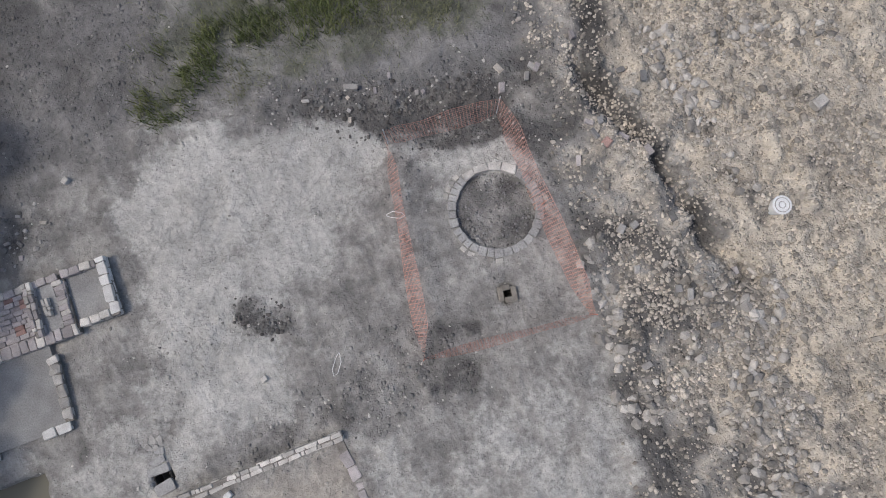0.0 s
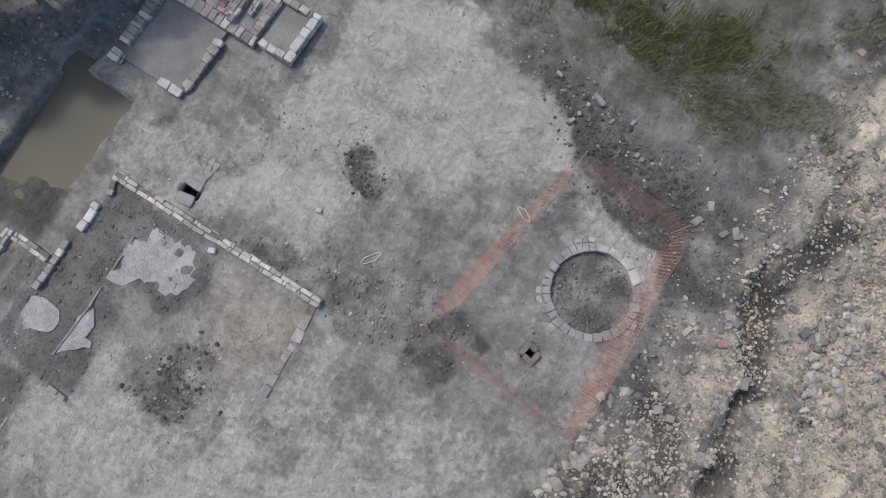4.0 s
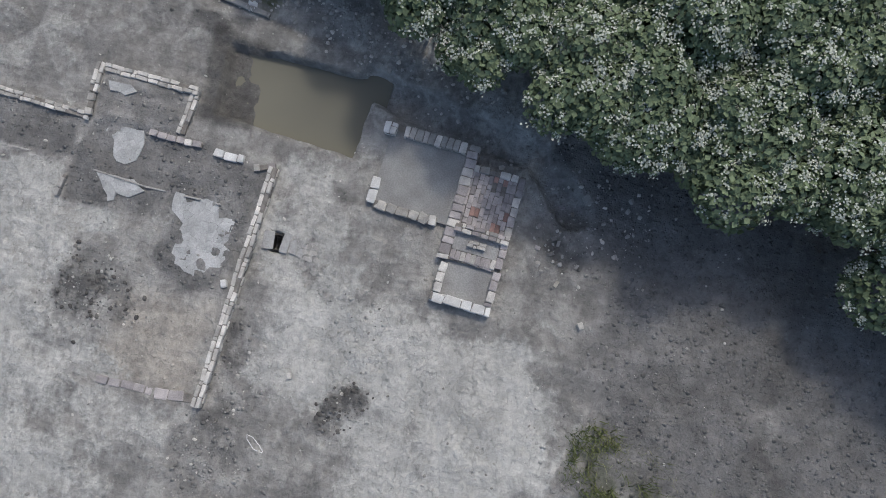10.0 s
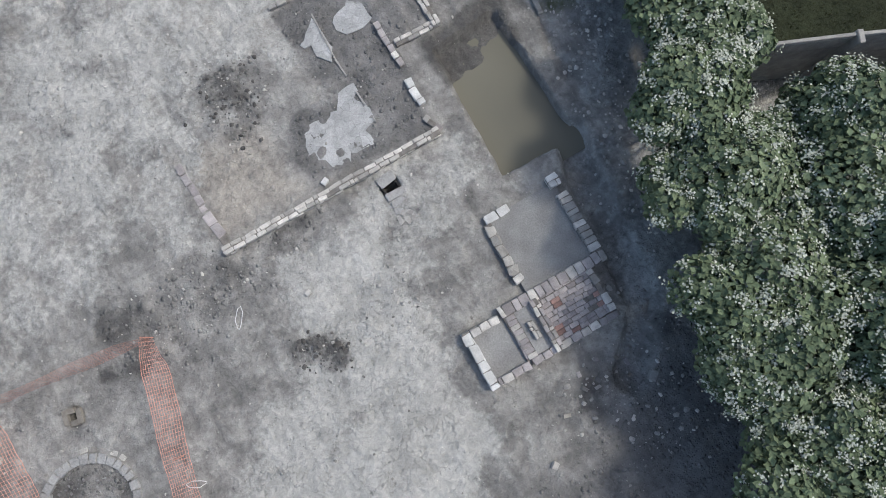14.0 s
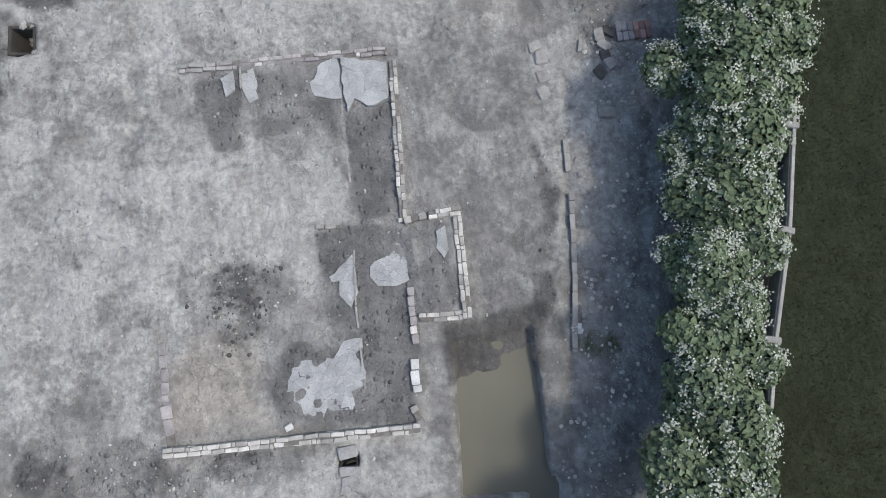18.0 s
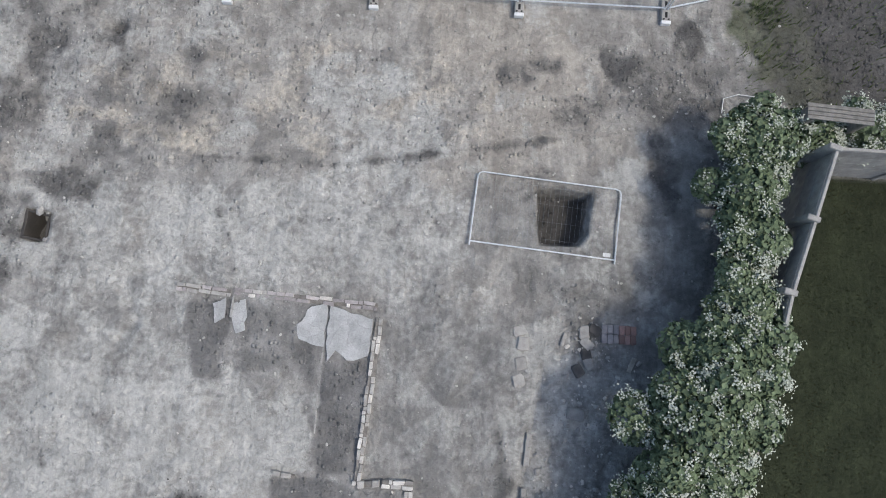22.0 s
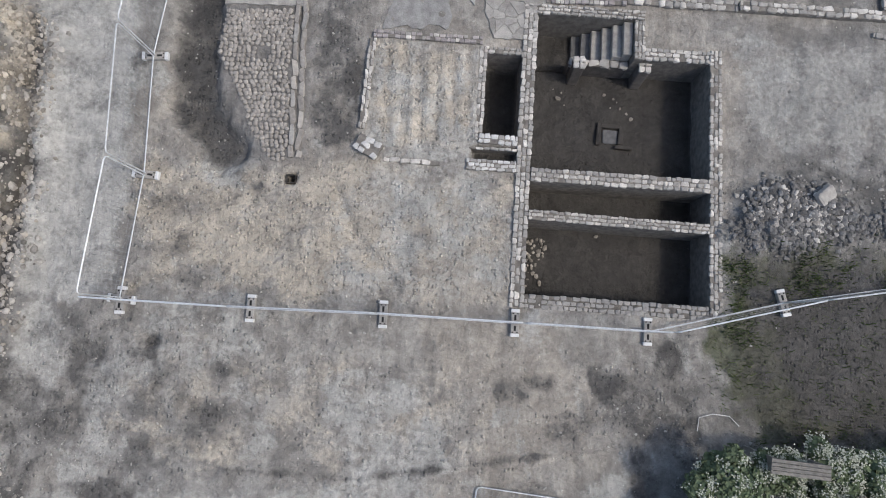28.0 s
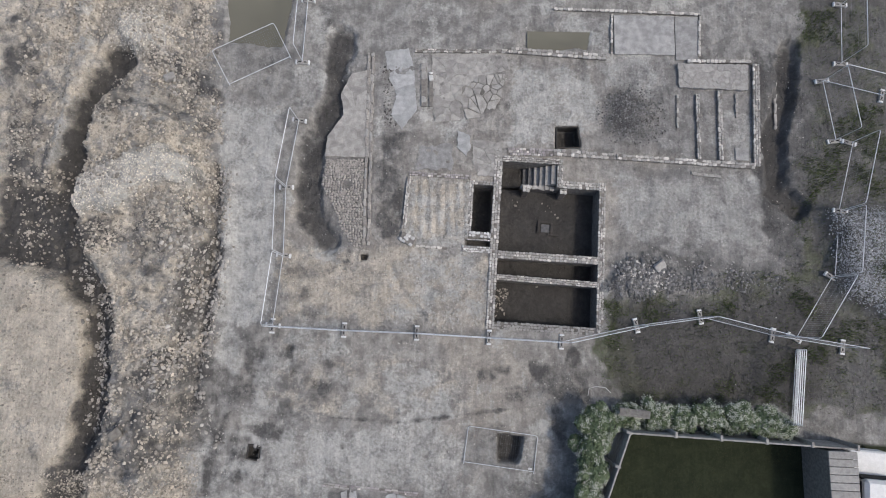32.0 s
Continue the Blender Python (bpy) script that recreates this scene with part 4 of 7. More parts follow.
        grain = math2("MULTIPLY", grain, math2("ADD", math2("MULTIPLY", math2("SUBTRACT", shade, 1.0), math2("MINIMUM", math2("MULTIPLY", dome, 2.5), 1.0)), 1.0))
        domes.append(dome)
    cloud = tex(2.6, 3)
    cloud.inputs["Distortion"].default_value = 1.2
    grain = math2("MULTIPLY", grain, ranged(cloud.outputs["Fac"], 0.46, 0.55, 0.95, 1.05))
    cracks = tex(4.6, kind="ShaderNodeTexVoronoi")
    cracks.feature = "DISTANCE_TO_EDGE"
    warp = nt.nodes.new("ShaderNodeVectorMath")
    warp.operation = "ADD"
    nt.links.new(geo.outputs["Position"], warp.inputs[0])
    nt.links.new(mid.outputs["Color"], warp.inputs[1])
    nt.links.new(warp.outputs[0], cracks.inputs["Vector"])
    line = ranged(cracks.outputs["Distance"], 0.0, 0.02, 1.0, 0.0)
    line = math2("MULTIPLY", math2("MULTIPLY", line, weights[0]), ranged(patch.outputs["Fac"], 0.47, 0.6))
    grain = math2("MULTIPLY", grain, ranged(line, 0, 1, 1.0, 0.93))
    creases = None
    bare = ranged(weights[7], 0, 0.3, 1.0, 0.0)
    for size, deep, thin, low in ((1.7, 6, 0.007, 0.5), (4.3, 5, 0.012, 0.53)):
        fold, where = tex(size, deep), tex(size * 0.37, 3)
        ridge = ranged(math2("ABSOLUTE", math2("SUBTRACT", fold.outputs["Fac"], 0.5), 0), 0.0, thin, 1.0, 0.0)
        ridge = math2("MULTIPLY", math2("MULTIPLY", ridge, ranged(where.outputs["Fac"], low, low + 0.1)), bare)
        creases = ridge if creases is None else math2("MAXIMUM", creases, ridge)
    grain = math2("MULTIPLY", grain, ranged(creases, 0, 1, 1.0, 0.8))
    sc = nt.nodes.new("ShaderNodeVectorMath")
    sc.operation = "SCALE"
    nt.links.new(col, sc.inputs[0])
    nt.links.new(grain, sc.inputs["Scale"])
    nt.links.new(sc.outputs[0], b.inputs["Base Color"])
    nt.links.new(ranged(weights[6], 0, 1, 0.95, 0.55), b.inputs["Roughness"])
    b.inputs["Specular IOR Level"].default_value = 0.25
    tall = math2("ADD", math2("MULTIPLY", fine.outputs["Fac"], 0.8), math2("MULTIPLY", tiny.outputs["Fac"], 0.12))
    tall = math2("SUBTRACT", math2("ADD", tall, math2("MULTIPLY", mid.outputs["Fac"], 1.2)), math2("MULTIPLY", line, 0.2))
    tall = math2("ADD", tall, math2("ADD", math2("MULTIPLY", domes[0], 0.35), math2("MULTIPLY", domes[1], 0.7)))
    tall = math2("SUBTRACT", tall, math2("MULTIPLY", creases, 0.15))
    bp = nt.nodes.new("ShaderNodeBump")
    bp.inputs["Strength"].default_value, bp.inputs["Distance"].default_value = 0.9, 0.085
    nt.links.new(tall, bp.inputs["Height"])
    nt.links.new(bp.outputs[0], b.inputs["Normal"])
    return m


CLAY_A, CLAY_B = (0.245, 0.236, 0.22), (0.325, 0.313, 0.289)
PALE_C, DARK_C, TAN_C, GREEN_C = (0.45, 0.44, 0.408), (0.12, 0.115, 0.108), (0.52, 0.465, 0.38), (0.105, 0.112, 0.064)
BROWN_C, SCREED_C, MUD_SHADE_C, LAWN_C = (0.385, 0.35, 0.30), (0.185, 0.18, 0.173), (0.056, 0.052, 0.047), (0.028, 0.034, 0.017)

gx, gy = grown(-23.0, 22.0, 0.08, 700), grown(-19.0, 29.0, 0.08, 700)
GX, GY = np.meshgrid(gx, gy)
flat_x, flat_y = GX.ravel(), GY.ravel()
nx, ny = len(gx), len(gy)
idx = np.arange(nx * ny).reshape(ny, nx)
quads = np.stack([idx[:-1, :-1], idx[:-1, 1:], idx[1:, 1:], idx[1:, :-1]], -1).reshape(-1, 4)
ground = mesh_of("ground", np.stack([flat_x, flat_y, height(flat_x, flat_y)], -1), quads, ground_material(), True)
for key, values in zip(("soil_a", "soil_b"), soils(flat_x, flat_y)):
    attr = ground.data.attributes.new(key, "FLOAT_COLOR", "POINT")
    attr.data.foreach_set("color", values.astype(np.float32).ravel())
tagged(ground, "bare grey and tan clay of an excavation with ditches and spoil", "ground", kind="structure")


GROUND_Z = height(flat_x, flat_y).reshape(ny, nx)


def lie(x, y):
    """The ground's height at places, read from its own sheet."""
    x, y = np.asarray(x, float), np.asarray(y, float)
    i, j = np.clip(np.searchsorted(gx, x) - 1, 0, nx - 2), np.clip(np.searchsorted(gy, y) - 1, 0, ny - 2)
    f, g = np.clip((x - gx[i]) / (gx[i + 1] - gx[i]), 0, 1), np.clip((y - gy[j]) / (gy[j + 1] - gy[j]), 0, 1)
    low = GROUND_Z[j, i] * (1 - f) + GROUND_Z[j, i + 1] * f
    return low * (1 - g) + (GROUND_Z[j + 1, i] * (1 - f) + GROUND_Z[j + 1, i + 1] * f) * g


def z_at(x, y):
    return float(lie(x, y))


# ---- masonry, paving, scatter ----
def stone_shape(name, seed, rough=0.05, bevel=0.09):
    """A unit block with worn corners, about 50 triangles."""
    rng = random.Random(seed)
    bm = bmesh.new()
    box(bm, -0.5, -0.5, -0.5, 0.5, 0.5, 0.5, bevel)
    for v in bm.verts:
        v.co += Vector([rng.uniform(-rough, rough) for _ in range(3)])
    me = bpy.data.meshes.new(name)
    bm.to_mesh(me)
    bm.free()
    return me


BLOCKS = {}


def block_mesh(kind, mat, n):
    key = (mat.name, kind == "stone", n % 5)
    if key not in BLOCKS:
        BLOCKS[key] = stone_shape(kind, 100 + n % 5, 0.1, 0.16) if kind == "stone" else stone_shape(kind, 100 + n % 5)
        BLOCKS[key].materials.append(mat)
    return BLOCKS[key]


def lay(parent, name, mat, n, at, size, turn=0.0, tip=(0, 0)):
    """One block, as a part of parent, in the parent's own space."""
    ob = new(name, block_mesh(name, mat, n))
    ob.parent = parent
    ob.matrix_basis = Matrix.LocRotScale(at, Euler((tip[0], tip[1], turn)), size)
    return ob


def masonry(label, p0, p1, width, high, mat=None, long=0.25, rows=2, courses=1, base=None, gone=0.06, piece="brick", other=None, seed=1, name="ruined_wall", foot=0.25, core_mat=None):
    """A low run of wall: a mortar core and the blocks that show on it, from p0 to p1."""
    rng = random.Random(seed * 77 + int(p0[0] * 10) + int(p0[1] * 10))
    mat = mat or M_PALE
    dx, dy = p1[0] - p0[0], p1[1] - p0[1]
    length, turn = math.hypot(dx, dy), math.degrees(math.atan2(dy, dx))
    z = z_at((p0[0] + p1[0]) / 2, (p0[1] + p1[1]) / 2) if base is None else base
    root = thing(name, label, "wall", (p0[0], p0[1], z), turn)
    bm = bmesh.new()
    thick = 0.09 if courses == 1 else 0.08
    box(bm, 0.01, -width / 2 + 0.02, -foot, length - 0.01, width / 2 - 0.02, high - 0.35 * thick, 0.01)
    part("core", bm, core_mat or M_MORTAR, root)
    wide = width / rows
    for c in range(courses):
        top = high - c * thick
        for r in range(rows):
            x = -rng.uniform(0, long * 0.5)
            while x < length:
                n = rng.randrange(100)
                if rows > 1 and c == 0 and rng.random() < 0.15:
                    w, l = wide, wide * rng.uniform(0.8, 1.1)
                else:
                    w, l = wide, long * rng.uniform(0.75, 1.25)
                a, b = max(x, 0), min(x + l, length)
                if b - a > 0.06 and rng.random() > gone:
                    m = other if other and rng.random() < 0.3 else mat
                    wild = 2.5 if piece == "stone" else 1.0
                    w *= rng.uniform(0.8, 1.05) if piece == "stone" else 1.0
                    lay(root, piece, m, n, ((a + b) / 2, -width / 2 + wide * (r + 0.5) + rng.uniform(-0.012, 0.012), top - thick / 2 + rng.uniform(-0.014, 0.012)),
                        (b - a - 0.018, w - 0.018, thick), rng.uniform(-0.08, 0.08) * wild, (rng.uniform(-0.05, 0.05) * wild, rng.uniform(-0.04, 0.04) * wild))
                x += l
    return root


def ragged(pts, seed, amount=0.1, step=0.18):
    """The outline with a broken edge."""
    rng, out = random.Random(seed), []
    for (x0, y0), (x1, y1) in zip(pts, pts[1:] + pts[:1]):
        n = max(1, int(math.hypot(x1 - x0, y1 - y0) / step))
        for k in range(n):
            t = k / n
            out.append((x0 + (x1 - x0) * t + rng.uniform(-amount, amount), y0 + (y1 - y0) * t + rng.uniform(-amount, amount)))
    return out


def shards(pts, count, seed, gap=0.012):
    """Splits an outline into angular fragments with a joint between them."""
    rng = random.Random(seed)
    pts = ragged(pts, seed, 0.03, 0.13)
    xs, ys = [p[0] for p in pts], [p[1] for p in pts]
    seeds, tries = [], 0
    while len(seeds) < count and tries < 9000:
        tries += 1
        p = (rng.uniform(min(xs), max(xs)), rng.uniform(min(ys), max(ys)))
        if any(math.hypot(p[0] - q[0], p[1] - q[1]) < 0.06 for q in seeds):
            continue
        odd = False
        for (x0, y0), (x1, y1) in zip(pts, pts[1:] + pts[:1]):
            if (y0 > p[1]) != (y1 > p[1]) and p[0] < (p[1] - y0) * (x1 - x0) / (y1 - y0) + x0:
                odd = not odd
        if odd:
            seeds.append(p)
    cells = []
    for i, s in enumerate(seeds):
        poly = list(pts)
        for j, q in enumerate(seeds):
            if i == j:
                continue
            nx_, ny_ = q[0] - s[0], q[1] - s[1]
            d = math.hypot(nx_, ny_)
            nx_, ny_ = nx_ / d, ny_ / d
            lim = d / 2 - gap / 2
            out = []
            for a, b in zip(poly, poly[1:] + poly[:1]):
                da, db = (a[0] - s[0]) * nx_ + (a[1] - s[1]) * ny_ - lim, (b[0] - s[0]) * nx_ + (b[1] - s[1]) * ny_ - lim
                if da <= 0:
                    out.append(a)
                if da * db < 0:
                    t = da / (da - db)
                    out.append((a[0] + (b[0] - a[0]) * t, a[1] + (b[1] - a[1]) * t))
            poly = out
            if len(poly) < 3:
                break
        if len(poly) >= 3:
            cells.append(poly)
    return cells


def slab_piece(name, poly, z, thick, mat, parent, tip=0.0, rng=random):
    bm = bmesh.new()
    cx, cy = sum(p[0] for p in poly) / len(poly), sum(p[1] for p in poly) / len(poly)
    a, b = rng.uniform(-tip, tip), rng.uniform(-tip, tip)
    top = [bm.verts.new((x, y, z + a * (x - cx) + b * (y - cy))) for x, y in poly]
    low = [bm.verts.new((x, y, z - thick)) for x, y in poly]
    bm.faces.new(top)
    for i in range(len(poly)):
        j = (i + 1) % len(poly)
        bm.faces.new((top[j], top[i], low[i], low[j]))
    bmesh.ops.recalc_face_normals(bm, faces=bm.faces)
    return part(name, bm, mat, parent)


def paving(label, pts, count, seed, mat=None, lift=0.03, tip=0.008, gap=0.004, name="cracked_paving", piece="flagstone"):
    mat = mat or M_FLAG
    cx, cy = sum(p[0] for p in pts) / len(pts), sum(p[1] for p in pts) / len(pts)
    z = z_at(cx, cy)
    root = thing(name, label, "paving", (cx, cy, z))
    rng = random.Random(seed)
    for poly in shards([(x - cx, y - cy) for x, y in pts], count, seed, gap):
        slab_piece(piece, poly, lift + rng.uniform(-0.003, 0.003) * (1 + 8 * tip), 0.12, mat, root, tip, rng)
    return root


def pebble_bank(seed, fine):
    """Vertex and face arrays of a few lumpy stones."""
    bank = []
    for k in range(6):
        bm = bmesh.new()
        bmesh.ops.create_icosphere(bm, subdivisions=1 if not fine else 2, radius=0.5)
        rng = random.Random(seed + k)
        for v in bm.verts:
            v.co *= rng.uniform(0.72, 1.15)
            v.co.z *= 0.7
        for v in bm.verts:
            for axis in range(3):
                v.co[axis] = max(-0.42, min(0.42, v.co[axis]))
        bmesh.ops.triangulate(bm, faces=bm.faces)
        bm.verts.index_update()
        bank.append((np.array([v.co[:] for v in bm.verts]), np.array([[v.index for v in f.verts] for f in bm.faces])))
        bm.free()
    return bank


PEBBLES = {False: pebble_bank(3, False), True: pebble_bank(30, True)}


def scatter(name, label, category, xy, sizes, mat, seed=1, sink=0.25, fine=False, tall=1.0):
    """Loose stones at the places given, joined into one mesh."""
    rng = np.random.RandomState(seed)
    zs = lie(xy[:, 0], xy[:, 1])
    verts, faces, start = [], [], 0
    pick = rng.randint(0, 6, len(xy))
    for k, (v, f) in enumerate(PEBBLES[fine]):
        sel = np.where(pick == k)[0]
        if not len(sel):
            continue
        ang, s = rng.rand(len(sel)) * 6.283, sizes[sel]
        stretch = np.stack([s * (0.8 + 0.6 * rng.rand(len(sel))), s * (0.7 + 0.4 * rng.rand(len(sel))), s * tall * (0.6 + 0.5 * rng.rand(len(sel)))], -1)
        p = v[None] * stretch[:, None]
        c, sn = np.cos(ang)[:, None], np.sin(ang)[:, None]
        q = np.stack([p[..., 0] * c - p[..., 1] * sn, p[..., 0] * sn + p[..., 1] * c, p[..., 2]], -1)
        q += np.stack([xy[sel, 0], xy[sel, 1], zs[sel] + s * (0.35 - sink) * 0.8], -1)[:, None]
        verts.append(q.reshape(-1, 3))
        faces.append((f[None] + (np.arange(len(sel)) * len(v))[:, None, None]).reshape(-1, 3) + start)
        start += len(sel) * len(v)
    ob = mesh_of(name, np.concatenate(verts), np.concatenate(faces), mat)
    return tagged(ob, label, category, kind="stuff")


def sown(x0, y0, x1, y1, count, weight, seed):
    """Places in a rectangle, thinned by a weight of 0 to 1."""
    rng = np.random.RandomState(seed)
    p = np.stack([rng.uniform(x0, x1, count), rng.uniform(y0, y1, count)], -1)
    return p[rng.rand(count) < weight(p[:, 0], p[:, 1])]


def open_ground(x, y):
    """0 where pits, pool, lawn or cellars are."""
    w = 1 - area(x, y, GARDEN, 0.2, 0.0)
    for pts, _ in DEEP:
        w = w * (1 - area(x, y, pts, 0.2, 0.0))
    return w * (1 - area(x, y, POOL, 0.2, 0.0))


# ---- the long wall and the house plan beside it ----
masonry("long low wall of pale limestone bricks with a dark foot", (-2.25, -5.9), (-7.42, -5.44), 0.2, 0.15, long=0.24, courses=2, foot=0.45, seed=2)
masonry("broken pale brick wall round a bay of the ruin", (-1.32, -1.62), (-0.62, -1.66), 0.2, 0.1, M_PALE, courses=2, seed=3)
masonry("pale brick wall closing the bay of the ruin", (-0.72, -1.76), (-0.90, -3.92), 0.2, 0.1, M_PALE, courses=2, seed=4)
masonry("pale brick wall at the bay's corner", (-0.8, -3.84), (-1.9, -3.73), 0.2, 0.1, M_PALE, courses=2, seed=5)
masonry("pale brick wall along the ruined house", (-1.47, 1.95), (-1.86, -1.68), 0.19, 0.07, M_PALE, long=0.2, courses=1, gone=0.14, seed=6)
masonry("weathered reddish brick wall footing of the house", (-6.12, 2.6), (-4.85, 2.46), 0.2, 0.07, M_CONC, long=0.3, other=M_BRICK, seed=7)
masonry("weathered reddish brick wall footing with gaps", (-4.8, 2.5), (-1.52, 2.2), 0.2, 0.06, M_BRICK, long=0.26, gone=0.15, other=M_PALE, seed=8)
masonry("broken wall stub of worn brick", (-1.97, -3.05), (-2.06, -4.25), 0.15, 0.07, M_BRICK, long=0.2, rows=1, gone=0.25, other=M_PALE, seed=9)
masonry("pale stone threshold slabs beside the passage", (-2.15, -4.52), (-2.2, -5.2), 0.19, 0.07, M_WHITE, long=0.33, rows=1, gone=0, piece="slab", seed=10, name="threshold")
masonry("short stub of pale bricks", (-3.7, -1.44), (-3.2, -1.52), 0.12, 0.08, M_PALE, rows=1, gone=0.1, seed=11)
masonry("loose pale stones along a lost wall", (-1.85, -1.66), (-1.35, -1.62), 0.16, 0.12, M_PALE, long=0.2, rows=1, gone=0.25, seed=12)
masonry("cross wall of worn bricks at the passage end", (-2.35, -5.45), (-2.2, -5.9), 0.16, 0.1, M_PALE, long=0.2, rows=1, gone=0.1, other=M_BRICK, seed=13)
masonry("footing of buff bricks beside the tan floor", (-7.28, -5.4), (-7.3, -4.5), 0.22, 0.06, M_BRICK, long=0.3, rows=1, gone=0.3, other=M_PALE, seed=14)
masonry("footing of buff bricks level with the tan floor", (-7.28, -4.45), (-7.24, -3.25), 0.17, 0.04, M_BRICK, long=0.3, rows=1, gone=0.08, other=M_BRICK, seed=15)


def kerb(label, pts, wide=0.035, high=0.04, mat=None):
    root = thing("edging_strip", label, "edging", (pts[0][0], pts[0][1], z_at(*pts[0])))
    rng = random.Random(int(abs(pts[0][0]) * 100))
    for p, q in zip(pts, pts[1:]):
        d, x = math.hypot(q[0] - p[0], q[1] - p[1]), 0.0
        turn = math.atan2(q[1] - p[1], q[0] - p[0])
        while x < d:
            l = min(rng.uniform(0.25, 0.5), d - x)
            c = (x + l / 2) / d
            if l > 0.05 and rng.random() > 0.35:
                lay(root, "strip_stone", mat or M_CONC, rng.randrange(9), (p[0] + (q[0] - p[0]) * c - pts[0][0], p[1] + (q[1] - p[1]) * c - pts[0][1], high / 2 - 0.01),
                    (l - 0.01, wide, high), turn + rng.uniform(-0.02, 0.02))
            x += l


kerb("thin pale stone edging across the passage floor", [(-2.99, -2.05), (-3.15, -3.22), (-3.24, -4.93)])
kerb("thin pale stone edging in the dark room", [(-4.78, 2.4), (-4.95, 0.82)])
kerb("thin pale stone edging beside cracked slabs", [(-2.63, 2.06), (-2.75, 0.89)])
kerb("short pale stone edging", [(-2.8, 0.26), (-2.83, -0.61)])
kerb("grey edging stones beside the dark yard", [(2.73, 1.67), (2.33, 0.42)], 0.07, 0.07, M_CONC)
kerb("grey edging stones along the ditch", [(1.95, -0.13), (1.76, -1.87), (1.5, -3.4), (1.15, -5.0)], 0.11, 0.08, M_CONC)
kerb("worn edging stones by the hedge", [(4.45, 1.5), (3.9, 0.32)], 0.09, 0.07, M_RUBBLE)

paving("large patch of cracked pale grey floor slabs", [(-4.87, -4.79), (-4.59, -4.09), (-3.76, -4.21), (-3.57, -3.91), (-3.13, -3.91), (-3.15, -4.31), (-3.23, -4.88), (-3.55, -4.93), (-3.5, -5.3), (-4.08, -5.2), (-4.29, -5.52), (-4.5, -5.35), (-4.58, -5.02)], 62, 21)
paving("patch of cracked pale floor slabs in the passage", [(-2.78, -2.66), (-2.6, -2.36), (-2.3, -2.3), (-2.1, -2.1), (-1.9, -2.2), (-1.6, -2.45), (-1.75, -2.7), (-1.85, -2.85), (-2.2, -3.0), (-2.6, -2.92)], 34, 22)
paving("small torn patch of cracked grey slabs", [(-3.63, -2.55), (-3.22, -2.26), (-3.02, -2.13), (-3.06, -2.96), (-3.28, -3.24), (-3.45, -2.95), (-3.4, -2.67), (-3.57, -2.64)], 18, 23)
paving("narrow remnant of pale floor slab in the bay", [(-1.23, -2.02), (-0.99, -1.94), (-1.0, -2.43), (-1.16, -2.6), (-1.27, -2.37)], 5, 24)
paving("square patch of cracked pale slabs against the wall", [(-3.33, 1.75), (-3.0, 2.19), (-2.65, 2.24), (-2.7, 1.29), (-3.25, 1.43)], 12, 25)
paving("broad patch of grey floor slabs with a broken edge", [(-2.59, 2.22), (-2.26, 2.11), (-1.64, 1.9), (-1.67, 1.08), (-2.14, 0.99), (-2.45, 1.22), (-2.64, 0.98)], 12, 26)
paving("strip of broken slabs in the dark room", [(-4.81, 2.32), (-4.49, 2.31), (-4.5, 1.65), (-4.72, 1.53), (-4.86, 1.98)], 12, 27)
paving("broken grey slabs beside the dark room", [(-5.23, 2.24), (-4.94, 2.36), (-4.95, 1.92), (-5.16, 1.79)], 7, 28)

# cover slabs of the drain by the long wall
drain = thing("drain_cover", "grey slabs part covering a dark drain hole by the wall", "drain", (-3.7, -6.2, z_at(-3.7, -5.9)))
for k, (at, size, turn) in enumerate((((-0.09, 0.1, 0.02), (0.4, 0.24, 0.06), 0.03), ((-0.1, -0.27, 0.02), (0.44, 0.17, 0.06), -0.12), ((-0.12, -0.44, 0.0), (0.36, 0.15, 0.06), 0.1),
                                      ((-0.02, -0.6, 0.0), (0.2, 0.14, 0.05), 0.5), ((-0.24, -0.62, -0.01), (0.22, 0.13, 0.05), -0.3))):
    lay(drain, "cover_slab", M_SLATE, k, at, size, turn)
for k in range(9):
    lay(drain, "edge_stone", M_CONC, k, (-0.08 - 0.13 * (k % 3), -0.7 - 0.07 * (k // 2), -0.01), (0.12, 0.09, 0.06), 0.7 * k)

# ---- the small hut ----
HUT_AT, HUT_TURN = (-4.55, -10.95), radians(-5.8)


def hut(u, v):
    c, s = math.cos(HUT_TURN), math.sin(HUT_TURN)
    return (HUT_AT[0] + u * c - v * s, HUT_AT[1] + u * s + v * c)


HUT_Z = 0.02
masonry("white dressed stone border of a small brick hut", hut(0.1, 0.0), hut(0.1, 1.3), 0.2, 0.2, M_WHITE, long=0.3, rows=1, gone=0, courses=2, base=HUT_Z, seed=31)
masonry("pale brick side wall of the hut", hut(0.2, 0.09), hut(0.95, 0.09), 0.17, 0.2, M_PALE, rows=1, gone=0, courses=2, base=HUT_Z, other=M_BRICK, seed=32)
masonry("long side wall of the hut in worn brick", hut(1.0, 0.1), hut(3.05, 0.1), 0.16, 0.22, M_BRICK, long=0.22, rows=1, courses=2, base=HUT_Z, other=M_PALE, seed=33)
masonry("pale brick wall with chipped ends", hut(0.2, 1.2), hut(0.85, 1.2), 0.17, 0.2, M_PALE, rows=1, gone=0, courses=2, base=HUT_Z, seed=34)
masonry("shared wall of worn bricks between the hut's rooms", hut(0.9, 1.26), hut(3.42, 1.26), 0.25, 0.22, M_BRICK, long=0.2, rows=1, courses=2, base=HUT_Z, other=M_PALE, seed=35)
